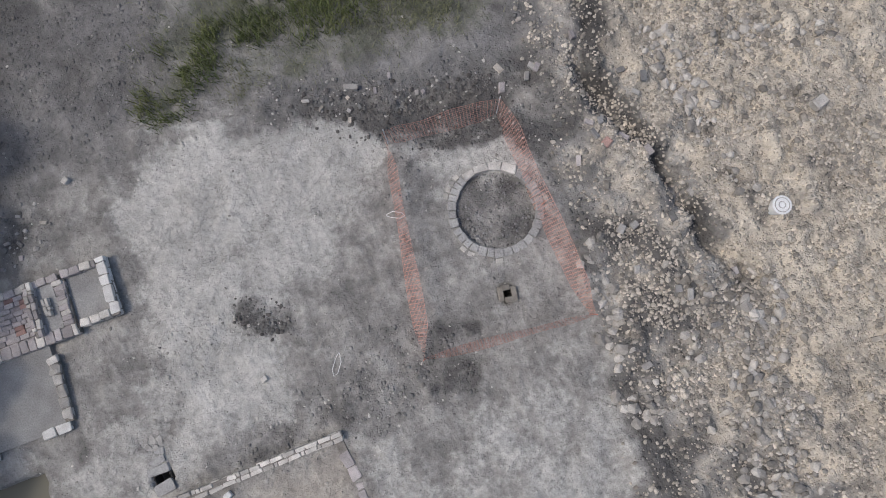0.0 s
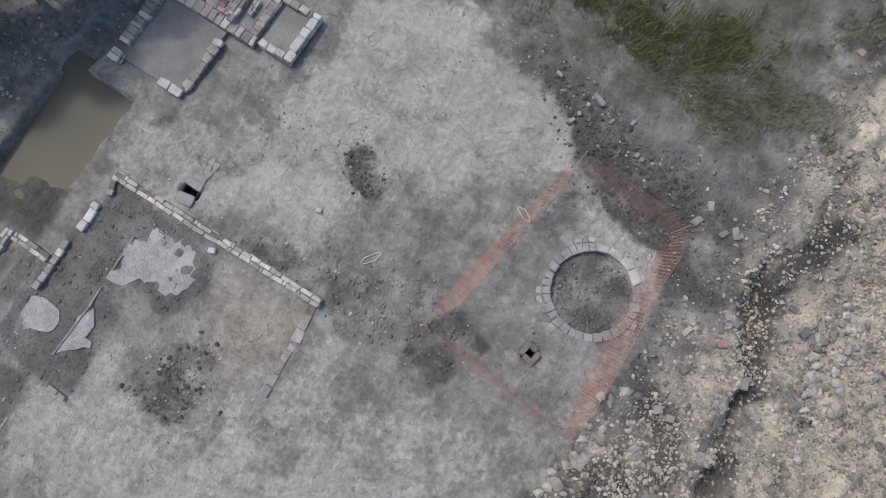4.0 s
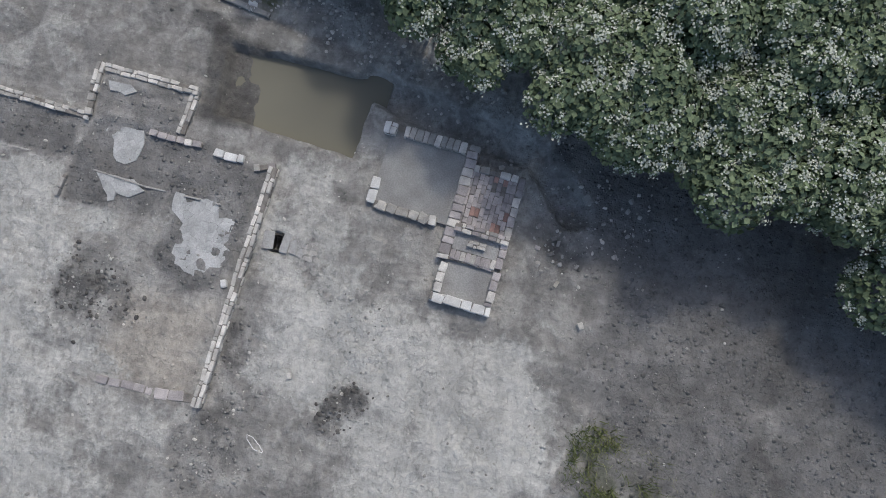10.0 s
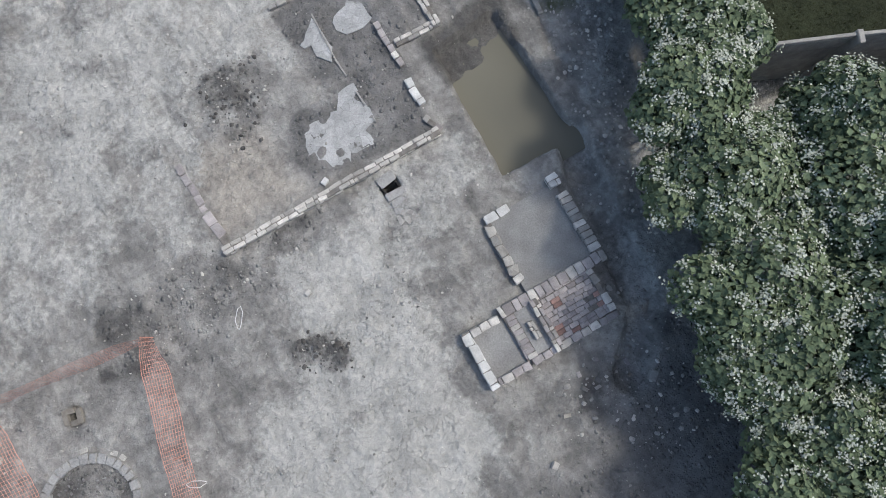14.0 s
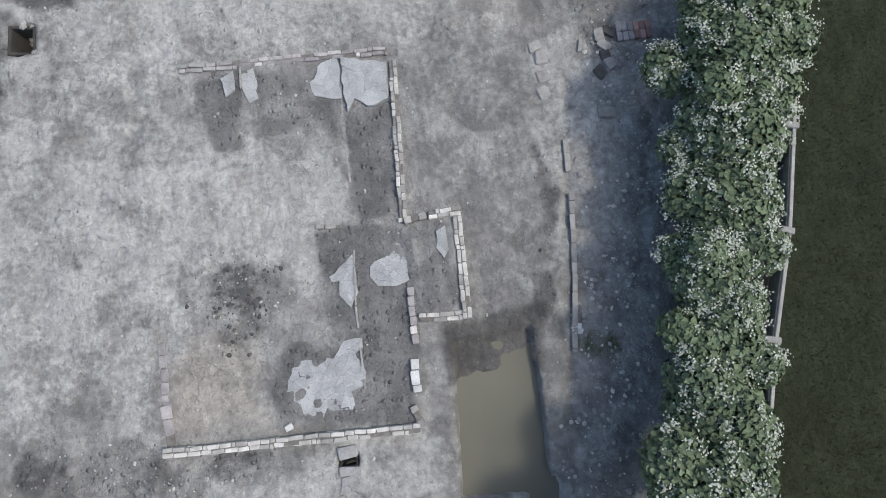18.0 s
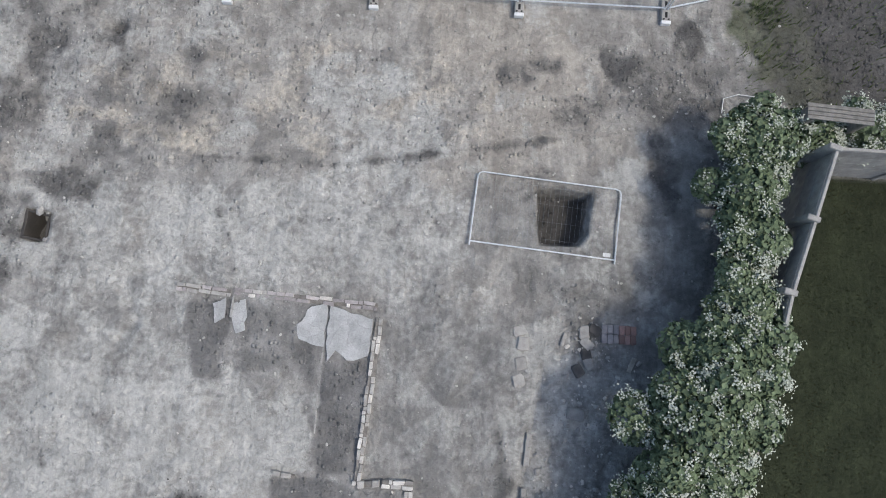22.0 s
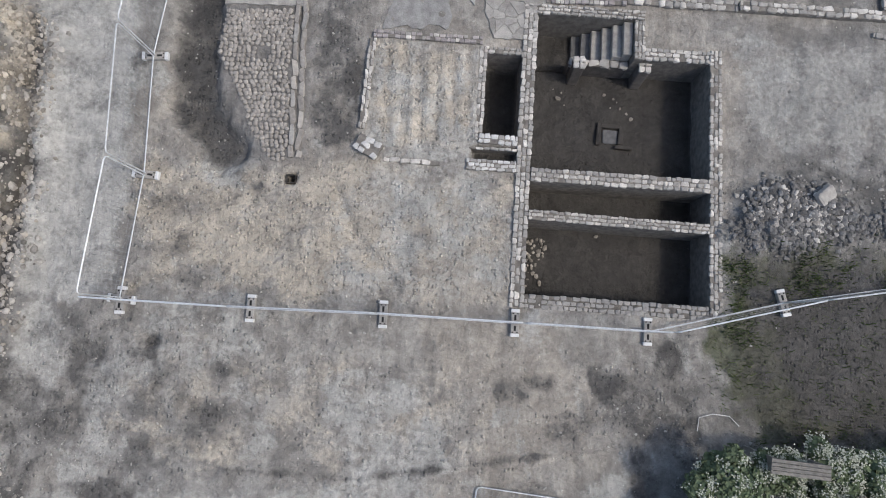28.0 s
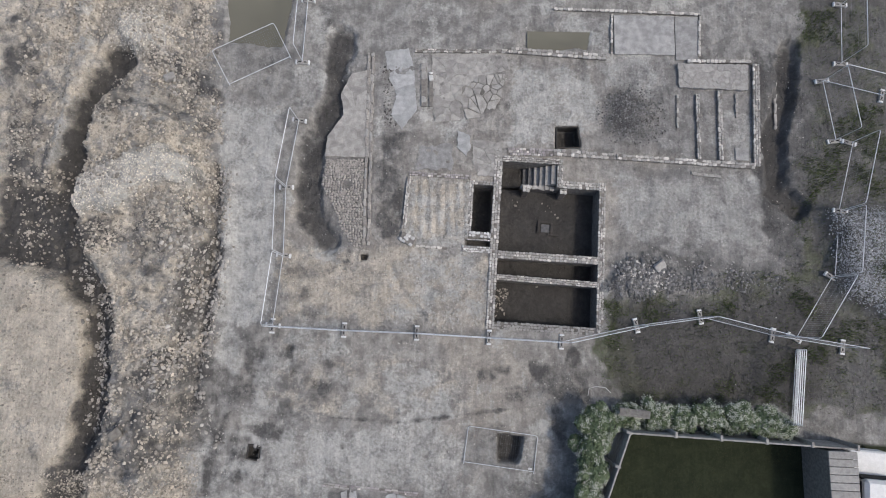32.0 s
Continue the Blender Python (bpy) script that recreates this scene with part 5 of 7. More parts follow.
masonry("end wall of the hut in reddish brick", hut(2.95, 0.18), hut(2.95, 1.15), 0.16, 0.22, M_PALE, rows=1, courses=2, base=HUT_Z, other=M_BRICK, seed=36)
masonry("pale brick wall of the hut beside the trench", hut(3.3, 1.35), hut(3.3, 2.8), 0.25, 0.22, M_PALE, long=0.14, rows=1, courses=2, base=HUT_Z, gone=0.03, seed=37)
masonry("pale corner block of the hut", hut(3.15, 3.1), hut(3.42, 3.1), 0.28, 0.22, M_WHITE, long=0.26, courses=2, base=HUT_Z, gone=0, seed=38)
masonry("row of loose pale bricks along the hut's open side", hut(1.62, 1.6), hut(1.62, 3.0), 0.22, 0.14, M_PALE, long=0.24, rows=1, base=HUT_Z, gone=0.3, seed=39, piece="stone")
masonry("white stone corner block of the open side", hut(1.62, 3.08), hut(2.2, 3.08), 0.2, 0.14, M_WHITE, long=0.32, rows=1, base=HUT_Z, gone=0.1, seed=40)
masonry("raised course of bricks across the hut", hut(1.62, 0.02), hut(1.62, 1.2), 0.2, 0.3, M_BRICK, long=0.2, courses=2, base=HUT_Z, gone=0.05, other=M_PALE, seed=41)
masonry("short raised course of bricks inside the hut", hut(1.35, 0.45), hut(1.35, 0.85), 0.16, 0.26, M_PALE, long=0.2, base=HUT_Z, gone=0.0, seed=42)
masonry("low course of bricks inside the hut", hut(1.02, 0.2), hut(1.02, 1.1), 0.18, 0.16, M_BRICK, long=0.3, rows=1, base=HUT_Z, gone=0.1, seed=43)

hut_floor = thing("brick_floor", "floor of worn pinkish grey bricks with gaps", "floor", (*HUT_AT, HUT_Z), math.degrees(HUT_TURN))
rng = random.Random(44)
bm = bmesh.new()
box(bm, 0.93, 0.16, -0.1, 2.9, 1.16, 0.145)
part("mortar_bed", bm, M_MORTAR, hut_floor)
for j in range(10):
    u = 1.74 - rng.uniform(0, 0.1)
    while u < 2.86:
        l = rng.choice((0.11, 0.2, 0.2, 0.21))
        if rng.random() > 0.05:
            lay(hut_floor, "brick", M_RED if rng.random() < 0.08 else M_BRICK, rng.randrange(9), (u + l / 2, 0.23 + j * 0.102 + rng.uniform(-0.008, 0.008), 0.125 + rng.uniform(-0.015, 0.015)),
                (l - 0.008, 0.096, 0.09), rng.uniform(-0.05, 0.05), (rng.uniform(-0.06, 0.06), rng.uniform(-0.06, 0.06)))
        u += l
for j in range(9):
    lay(hut_floor, "brick", M_BRICK if rng.random() < 0.7 else M_PALE, rng.randrange(9), (1.06 + rng.uniform(-0.01, 0.01), 0.22 + j * 0.108, 0.14 + rng.uniform(-0.015, 0.015)), (0.2, 0.1, 0.09), rng.uniform(-0.06, 0.06))


def screed(label, pts, lift=0.03, mat=None, name="screed_floor"):
    cx, cy = sum(p[0] for p in pts) / len(pts), sum(p[1] for p in pts) / len(pts)
    z = max(z_at(cx, cy), z_at(*pts[0]), z_at(*pts[2])) + lift
    bm = bmesh.new()
    top = bm.faces.new([bm.verts.new((x, y, z)) for x, y in pts])
    bmesh.ops.recalc_face_normals(bm, faces=bm.faces)
    if top.normal.z < 0:
        top.normal_flip()
    out = bmesh.ops.extrude_face_region(bm, geom=[top])["geom"]
    for v in out:
        if isinstance(v, bmesh.types.BMVert):
            v.co.z -= 0.25
    bmesh.ops.recalc_face_normals(bm, faces=bm.faces)
    ob = part(name, bm, mat or M_SLATE)
    return tagged(ob, label, "floor")


screed("dusty grey screed floor of the hut's room", [hut(1.62, 1.28), hut(3.3, 1.28), hut(3.3, 3.08), hut(1.62, 3.08)], 0.07, M_HUTFLOOR)
# Thin dark slab on top of the floor, with no recess under it.
screed("dark cut-out in the corner of the hut's floor", [hut(2.75, 1.4), hut(3.18, 1.4), hut(3.17, 1.85), hut(2.78, 1.82)], 0.076, M_DARKSCREED)
screed("grey floor of the hut's small sunken basin", [hut(0.1, 0.1), hut(1.0, 0.1), hut(1.0, 1.2), hut(0.1, 1.2)], 0.06, M_HUTFLOOR)
screed("grey sunken strip across the hut", [hut(1.17, 0.18), hut(1.55, 0.18), hut(1.55, 1.14), hut(1.17, 1.14)], 0.15, M_HUTFLOOR)

def pit_lining(label, pts, deep, proud=0.015, half=0.03):
    """Straight cut sides and a floor for a dug pit."""
    cx, cy = sum(p[0] for p in pts) / 4, sum(p[1] for p in pts) / 4
    root = thing("test_pit", label, "pit", (cx, cy, 0))
    top = min(z_at(cx + 1.45 * (x - cx), cy + 1.45 * (y - cy)) for x, y in pts) + proud
    for (x0, y0), (x1, y1) in zip(pts, pts[1:] + pts[:1]):
        l = math.hypot(x1 - x0, y1 - y0)
        bm = bmesh.new()
        box(bm, -l / 2 - 0.02, -half, -deep - 0.05, l / 2 + 0.02, half, top, half * 0.4)
        rng = random.Random(int(100 * l))
        bmesh.ops.subdivide_edges(bm, edges=[e for e in bm.edges if e.calc_length() > 0.2], cuts=5)
        for v in bm.verts:
            v.co.x += rng.uniform(-0.012, 0.012)
            v.co.y += rng.uniform(-0.012, 0.012)
            v.co.z += rng.uniform(-0.02, 0.006) if v.co.z > top - 0.05 else 0
        bm.transform(Matrix.Translation(((x0 + x1) / 2 - cx, (y0 + y1) / 2 - cy, 0)) @ Matrix.Rotation(math.atan2(y1 - y0, x1 - x0), 4, "Z"))
        # The dark colour stands in for shade on the cut sides.
        part("cut_side", bm, M_MUDSHADE, root)


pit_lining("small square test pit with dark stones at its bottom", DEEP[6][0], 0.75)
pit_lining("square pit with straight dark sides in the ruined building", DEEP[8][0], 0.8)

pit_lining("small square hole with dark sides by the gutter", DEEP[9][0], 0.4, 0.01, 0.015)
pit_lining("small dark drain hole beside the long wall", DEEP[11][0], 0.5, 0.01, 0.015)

# ---- the flooded pit ----
pool = mesh_of("water", [(x, y, -0.26) for x, y in ((0.75, -4.0), (0.4, -8.0), (-2.0, -7.8), (-1.6, -4.0))], [(0, 3, 2, 1)], M_WATER)
tagged(pool, "still muddy olive water in a dug pit", "water", kind="structure")
for label, pts, z in (("long brown puddle beside a ruined wall", [(3.6, 24.55), (6.9, 24.55), (6.9, 25.6), (3.6, 25.6)], -0.06),
                      ("brown flooded hollow at the dig's edge", [(-12.3, 24.4), (-8.9, 24.4), (-8.9, 28.5), (-12.3, 28.5)], -0.08)):
    tagged(mesh_of("water", [(x, y, z) for x, y in pts], [(0, 1, 2, 3)], M_WATER), label, "water", kind="structure")

# ---- the stone ring, manhole and orange net ----
ring = thing("well_ring", "round well kerb of grey stones filled with dark rubble", "well", (-12.32, -8.17, z_at(-12.32, -7.0)))
rng = random.Random(51)
a = 0.0
while a < 6.2:
    bright = 3.6 < a < 4.95
    wide = rng.uniform(0.26, 0.4) if bright else rng.uniform(0.13, 0.2)
    stone = M_SLATE if not bright else (M_SLATE if rng.random() < 0.3 else M_PALE)
    at = a + wide / 2 / 0.94
    lay(ring, "kerb_stone", stone, rng.randrange(9), (0.94 * math.cos(at), 0.94 * math.sin(at), -0.035 + rng.uniform(-0.01, 0.01) + (0.035 if bright else 0)),
        (rng.uniform(0.16, 0.2), wide - 0.015, 0.12), at + rng.uniform(-0.05, 0.05), (rng.uniform(-0.04, 0.04), rng.uniform(-0.04, 0.04)))
    if not bright and rng.random() < 0.65:
        lay(ring, "outer_stone", M_CLOD, rng.randrange(9), (1.1 * math.cos(at), 1.1 * math.sin(at), -0.05), (0.1, wide * 0.8, 0.1), at + rng.uniform(-0.2, 0.2))
    a += wide / 0.94
manhole = thing("manhole", "small square brick-lined manhole with a dark opening", "manhole", (-11.715, -6.47, z_at(-12.1, -6.2)), -15.7)
for x, y, sx, sy in ((-0.14, 0.02, 0.11, 0.3), (0.14, -0.02, 0.11, 0.3), (0.02, -0.13, 0.18, 0.11), (-0.02, 0.13, 0.18, 0.11)):
    lay(manhole, "rim_stone", M_RUBBLE, 3, (x, y, 0.01), (sx, sy, 0.08))


def net_side(name, p, q, top_p, top_q, sag, parent, slump=0.0):
    """A hung strip of open plastic net between two posts: bars along and across, drooping between them."""
    bm = bmesh.new()
    n, m = max(8, int(math.hypot(q[0] - p[0], q[1] - p[1]) / 0.075)), 11
    rng = random.Random(name)

    def at(i, j):
        s, t = i / n, j / m
        droop = 1 - sag * math.sin(math.pi * s) * (0.75 + 0.25 * math.sin(9 * s))
        base = Vector((p[0] + (q[0] - p[0]) * s, p[1] + (q[1] - p[1]) * s, 0))
        top = Vector((top_p[0] + (top_q[0] - top_p[0]) * s, top_p[1] + (top_q[1] - top_p[1]) * s, top_p[2] + (top_q[2] - top_p[2]) * s))
        v = base.lerp(top, t)
        v.z = top.z * droop * t
        side = Vector((-(q[1] - p[1]), q[0] - p[0], 0)).normalized()
        v += side * (slump * (t - 0.4) * min(1.0, 7.0 * s, 7.0 * (1 - s)) + 0.03 * math.sin(7 * s + 3 * t) * math.sin(math.pi * s))
        v.z += z_at(v.x, v.y) + 0.02
        return v

    grid = [[at(i, j) for j in range(m + 1)] for i in range(n + 1)]
    for i in range(n + 1):
        for j in range(m):
            a, b = grid[i][j], grid[i][j + 1]
            d = (grid[min(i + 1, n)][j] - grid[max(i - 1, 0)][j]).normalized() * 0.0035
            bm.faces.new([bm.verts.new(v) for v in (a - d, a + d, b + d, b - d)])
    for j in range(m + 1):
        for i in range(n):
            a, b = grid[i][j], grid[i + 1][j]
            d = (grid[i][min(j + 1, m)] - grid[i][max(j - 1, 0)]).normalized() * (0.006 if j in (0, m) else 0.0042)
            bm.faces.new([bm.verts.new(v) for v in (a - d, a + d, b + d, b - d)])
    return part("net_strip", bm, M_NET, parent)


net = thing("barrier_net", "sagging orange plastic barrier net on thin stakes round a well", "fence")
NA, NB, NC, ND = (-9.58, -6.05), (-10.9, -10.5), (-13.35, -10.1), (-13.05, -5.32)
net_side("ab", NA, NB, (*NA, 0.5), (NB[0] + 0.08, NB[1] + 0.05, 0.9), 0.45, net, -0.3)
net_side("bc", NB, NC, (NB[0] + 0.08, NB[1] + 0.05, 0.9), (NC[0] + 0.05, NC[1] + 0.05, 0.95), 0.3, net, 0.2)
net_side("cd", NC, ND, (NC[0] + 0.05, NC[1] + 0.05, 0.95), (ND[0] + 0.05, ND[1], 0.6), 0.3, net, 0.28)
net_side("da", ND, NA, (ND[0] + 0.05, ND[1], 0.6), (*NA, 0.5), 0.35, net, 0.12)
for (x, y), h in ((NA, 0.55), (NB, 0.95), (NC, 1.0), (ND, 0.65), ((-10.3, -8.4), 0.45), ((-13.2, -7.8), 0.7)):
    bm = bmesh.new()
    tube(bm, [(x, y, z_at(x, y) - 0.2), (x + 0.02, y + 0.01, z_at(x, y) + h)], 0.011, 5)
    part("stake", bm, M_STEEL if h > 0.9 else M_NET, net)


# ---- temporary fence ----
def wire_mesh(end):
    bm = bmesh.new()
    tube(bm, [(0, 0, 0), end], 0.0026, 3)
    me = bpy.data.meshes.new("wire")
    bm.to_mesh(me)
    bm.free()
    me.materials.append(M_WIRE)
    return me


WIRES = [wire_mesh((0, 0, 1.82)), wire_mesh((3.4, 0, 0))]


def panel_parts(parent, wide=3.4, high=1.98):
    bm = bmesh.new()
    r = 0.02
    corner = 0.12
    path = [(0, 0, 0.06), (0, 0, high - corner), (corner * 0.3, 0, high - corner * 0.3), (corner, 0, high), (wide - corner, 0, high), (wide - corner * 0.3, 0, high - corner * 0.3), (wide, 0, high - corner), (wide, 0, 0.06)]
    tube(bm, path, r, 6)
    part("top_frame", bm, M_STEEL, parent)
    bm = bmesh.new()
    tube(bm, [(0, 0, 0.16), (wide, 0, 0.16)], r, 6)
    part("bottom_rail", bm, M_STEEL, parent)
    for k in range(1, 31):
        ob = new("wire", WIRES[0])
        ob.parent = parent
        ob.location = (wide * k / 31, 0.004, 0.16)
    for z in (0.45, 0.9, 1.35, 1.8):
        ob = new("cross_wire", WIRES[1])
        ob.parent = parent
        ob.location = (0, -0.004, z)


def foot_parts(parent):
    bm = bmesh.new()
    box(bm, -0.11, -0.28, 0, 0.11, 0.28, 0.13, 0.015)
    part("block", bm, M_CONC, parent)
    for s in (-1, 1):
        bm = bmesh.new()
        box(bm, -0.115, s * 0.28, 0.0, 0.115, s * 0.37, 0.13, 0.01)
        part("end_cap", bm, M_WHITEP, parent)
        # Solid black inserts stand in for the dark inside slots and bolt holes.
        bm = bmesh.new()
        box(bm, -0.028, s * 0.14 - 0.07, 0.1, 0.028, s * 0.14 + 0.07, 0.137)
        part("slot", bm, M_BLACK, parent)
        for x in (-0.06, 0.06):
            bm = bmesh.new()
            bmesh.ops.create_cone(bm, cap_ends=True, segments=8, radius1=0.02, radius2=0.02, depth=0.04, matrix=Matrix.Translation((x, s * 0.25, 0.12)))
            part("bolt_hole", bm, M_BLACK, parent)


panel_one = thing("mesh_fence", "galvanised steel mesh fence panel standing in block feet", "fence", group="temporary fence")
panel_parts(panel_one)
foot_one = thing("ballast_block", "grey block foot with pale ends under a fence panel", "ballast block", group="fence ballast")
foot_parts(foot_one)
used = {"panel": False, "foot": False}


def put(kind, one, m):
    if not used[kind]:
        used[kind] = True
        one.matrix_basis = m
        return one
    return copy_thing(one, m)


def fence_line(posts, lean=0.0, feet=True, skip=()):
    for i, p in enumerate(posts):
        q = posts[i + 1] if i + 1 < len(posts) else posts[i - 1]
        turn = math.degrees(math.atan2(q[1] - p[1], q[0] - p[0]))
        o = posts[max(i - 1, 0)] if i else posts[1]
        before = math.degrees(math.atan2(p[1] - o[1], p[0] - o[0]))
        z = z_at(*p)
        if feet:
            put("foot", foot_one, pose(p[0], p[1], z - 0.01, 0, 0, before))
        if i + 1 < len(posts) and i not in skip:
            d = math.hypot(q[0] - p[0], q[1] - p[1])
            m = pose(p[0] + 0.04 * (q[0] - p[0]) / d, p[1] + 0.04 * (q[1] - p[1]) / d, (z + z_at(*q)) / 2 + 0.02, lean, 0, turn)
            ob = put("panel", panel_one, m)
            ob.scale = ((d - 0.08) / 3.4, 1, 1)


fence_line([(-8.9, 9.97), (-5.38, 9.83), (-1.83, 9.75), (1.7, 9.6), (5.24, 9.45), (8.9, 10.3), (12.05, 10.78), (15.55, 9.95), (18.9, 9.45)])
fence_line([(-8.88, 10.0), (-8.55, 13.45), (-8.6, 16.92), (-8.12, 20.45)])
fence_line([(-8.12, 23.6), (-7.98, 27.05)])
fence_line([(16.6, 9.85), (18.55, 12.85), (19.0, 16.1), (20.0, 19.75)])
fence_line([(19.3, 19.85), (18.85, 23.05), (21.9, 22.3)])
fence_line([(19.9, 24.0), (20.1, 27.3)])
# panels stacked by the gate, and one that lies on the ground
for k in range(5):
    ob = put("panel", panel_one, pose(17.0 - 0.075 * k, 9.25, z_at(16.5, 7.5), 27 + 0.5 * k, 0, -97))
    tagged(ob, "steel mesh fence panel stacked against others by the gate")
ob = put("panel", panel_one, pose(-11.75, 22.15, z_at(-11, 23) + 0.12, -72, 0, 27))
tagged(ob, "steel mesh fence panel fallen flat on the clay")
ob = put("panel", panel_one, pose(0.53, 3.6, 0.06, -90, 0, -6.9))
ob.scale = (0.985, 1, 0.91)
tagged(ob, "steel mesh fence panel lying flat over a pit")
bm = bmesh.new()
box(bm, 3.12, 0.022, 0.22, 3.3, 0.03, 0.32, 0.003)
part("tag_plate", bm, M_WHITEP, ob, "small white plate")


# ---- cellars ----
def cellar_wall(label, u0, v0, u1, v1, width, top=0.06, mat=None, seed=60, gone=0.05, rows=3, base_depth=None):
    p, q = cel(u0, v0), cel(u1, v1)
    # Faces below the top stones take the darker core tone.
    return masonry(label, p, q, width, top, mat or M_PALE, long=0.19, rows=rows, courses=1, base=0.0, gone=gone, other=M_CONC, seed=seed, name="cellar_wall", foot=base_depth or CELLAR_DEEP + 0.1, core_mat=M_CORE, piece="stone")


cellar_wall("long cellar wall of rough grey stone, deep inside", -0.2, -0.4, -0.2, 8.1, 0.42, 0.08, seed=61)
cellar_wall("end wall of the cellar in rough grey stone", 0.0, -0.2, 5.0, -0.2, 0.4, 0.05, M_CONC, seed=62, gone=0.12)
cellar_wall("cross wall of rough stone between two cellars", 0.0, 2.17, 4.98, 2.1, 0.3, 0.1, seed=63)
cellar_wall("cross wall of pale stone beside the narrow cellar", 0.0, 3.3, 4.98, 3.3, 0.4, 0.12, seed=64)
cellar_wall("outer cellar wall of worn stone", 5.17, -0.3, 5.12, 7.3, 0.36, 0.08, seed=65, gone=0.15)
cellar_wall("cellar wall of rough stone above the main room", 3.1, 7.08, 5.0, 7.08, 0.38, 0.06, seed=66, gone=0.08)
cellar_wall("wall of stone behind the cellar stairs", -0.4, 8.25, 3.1, 8.25, 0.3, 0.06, seed=67)
cellar_wall("wall of stone at the head of the stairs", 2.95, 6.9, 2.95, 8.1, 0.32, 0.06, seed=68)
cellar_wall("thin wall of the small deep cell", -1.5, 4.2, -1.5, 7.0, 0.24, 0.06, seed=69, rows=2)
cellar_wall("pale wall between two small cells", -1.5, 4.24, -0.4, 4.22, 0.3, 0.1, M_WHITE, seed=70, rows=2)
cellar_wall("thin wall beside the shallow cell", -1.75, 3.97, -0.4, 3.97, 0.1, 0.06, seed=71, rows=1, base_depth=0.4)
cellar_wall("thick pale wall of the shallow cell", -1.8, 3.48, -0.4, 3.48, 0.34, 0.1, M_WHITE, seed=72, base_depth=0.4)
cellar_wall("thin end wall of the small deep cell", -1.5, 6.9, -0.4, 6.9, 0.22, 0.04, seed=73, rows=2)
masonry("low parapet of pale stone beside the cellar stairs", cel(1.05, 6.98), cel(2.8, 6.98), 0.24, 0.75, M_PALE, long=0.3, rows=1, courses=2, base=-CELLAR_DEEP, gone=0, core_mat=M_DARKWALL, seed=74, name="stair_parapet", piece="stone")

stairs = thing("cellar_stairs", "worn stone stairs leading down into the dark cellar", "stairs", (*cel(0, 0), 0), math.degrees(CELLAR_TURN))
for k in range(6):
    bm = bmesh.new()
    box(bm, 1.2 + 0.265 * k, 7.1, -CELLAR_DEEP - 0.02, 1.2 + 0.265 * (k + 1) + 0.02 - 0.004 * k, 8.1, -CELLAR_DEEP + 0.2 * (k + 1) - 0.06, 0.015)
    # The two lowest steps take the darker concrete.
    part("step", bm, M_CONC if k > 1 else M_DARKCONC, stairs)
for u in (1.3, 3.2):
    pier = thing("vault_pier", "stub of a stone vault pier leaning from the wall", "pier", (*cel(u, 6.72), -CELLAR_DEEP), math.degrees(CELLAR_TURN))
    bm = bmesh.new()
    box(bm, -0.16, -0.16, 0, 0.16, 0.2, 1.0, 0.03)
    for v in bm.verts:
        if v.co.z > 0.5:
            v.co.y += 0.1
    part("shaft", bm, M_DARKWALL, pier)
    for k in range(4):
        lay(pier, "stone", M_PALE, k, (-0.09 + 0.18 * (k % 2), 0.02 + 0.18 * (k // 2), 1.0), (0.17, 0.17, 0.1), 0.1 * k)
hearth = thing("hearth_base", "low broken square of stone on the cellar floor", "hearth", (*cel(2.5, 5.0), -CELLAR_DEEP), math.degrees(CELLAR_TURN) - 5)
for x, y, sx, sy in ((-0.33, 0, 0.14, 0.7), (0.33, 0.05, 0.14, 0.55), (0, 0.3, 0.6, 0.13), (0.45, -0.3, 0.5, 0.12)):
    lay(hearth, "stone", M_MUDSHADE, 2, (x, y, 0.06), (sx, sy, 0.14), 0.04)
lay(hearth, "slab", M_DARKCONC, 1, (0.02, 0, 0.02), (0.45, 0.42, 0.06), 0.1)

# ---- the room west of the cellars, and the northern building ----
masonry("pale stone wall of the furrowed room", (-2.4, 17.6), (-2.62, 14.9), 0.22, 0.14, M_PALE, gone=0.12, seed=81, piece="stone")
masonry("crumbled corner of the furrowed room", (-2.75, 14.55), (-2.1, 14.2), 0.5, 0.16, M_WHITE, rows=3, gone=0.15, seed=82, piece="stone")
masonry("low reddish brick wall north of the furrowed room", (-2.4, 17.75), (0.75, 17.6), 0.22, 0.12, M_BRICK, long=0.16, other=M_PALE, gone=0.1, seed=83)
masonry("scattered footing stones of the furrowed room", (-2.0, 14.05), (-0.4, 13.95), 0.16, 0.07, M_PALE, rows=1, gone=0.45, seed=84, piece="stone")
masonry("buff brick wall above the cellar stairs", (2.55, 19.0), (4.9, 18.98), 0.4, 0.1, M_BRICK, long=0.18, rows=3, gone=0.15, other=M_PALE, seed=85)
masonry("rough stone wall on the building's south side", (4.9, 19.0), (8.1, 18.82), 0.36, 0.12, M_PALE, gone=0.1, other=M_CONC, seed=86, piece="stone")
masonry("straight stone wall on the building's south side", (8.1, 18.8), (15.1, 18.42), 0.32, 0.16, M_PALE, gone=0.1, other=M_CONC, seed=87, piece="stone", foot=0.4)
masonry("stone end wall of the ruined building", (15.22, 18.4), (15.45, 23.9), 0.36, 0.2, M_PALE, rows=3, gone=0.08, other=M_CONC, seed=88, piece="stone", foot=0.6)
masonry("thin stone wall between narrow rooms", (12.3, 18.75), (12.36, 22.2), 0.2, 0.14, M_PALE, gone=0.1, other=M_CONC, seed=89, piece="stone")
masonry("stone wall between narrow rooms", (13.42, 18.72), (13.52, 22.45), 0.26, 0.16, M_PALE, gone=0.08, other=M_CONC, seed=90, piece="stone")
masonry("short stub wall in the narrow room", (14.35, 21.0), (14.4, 22.3), 0.14, 0.1, M_CONC, rows=1, gone=0.1, seed=91, piece="stone")
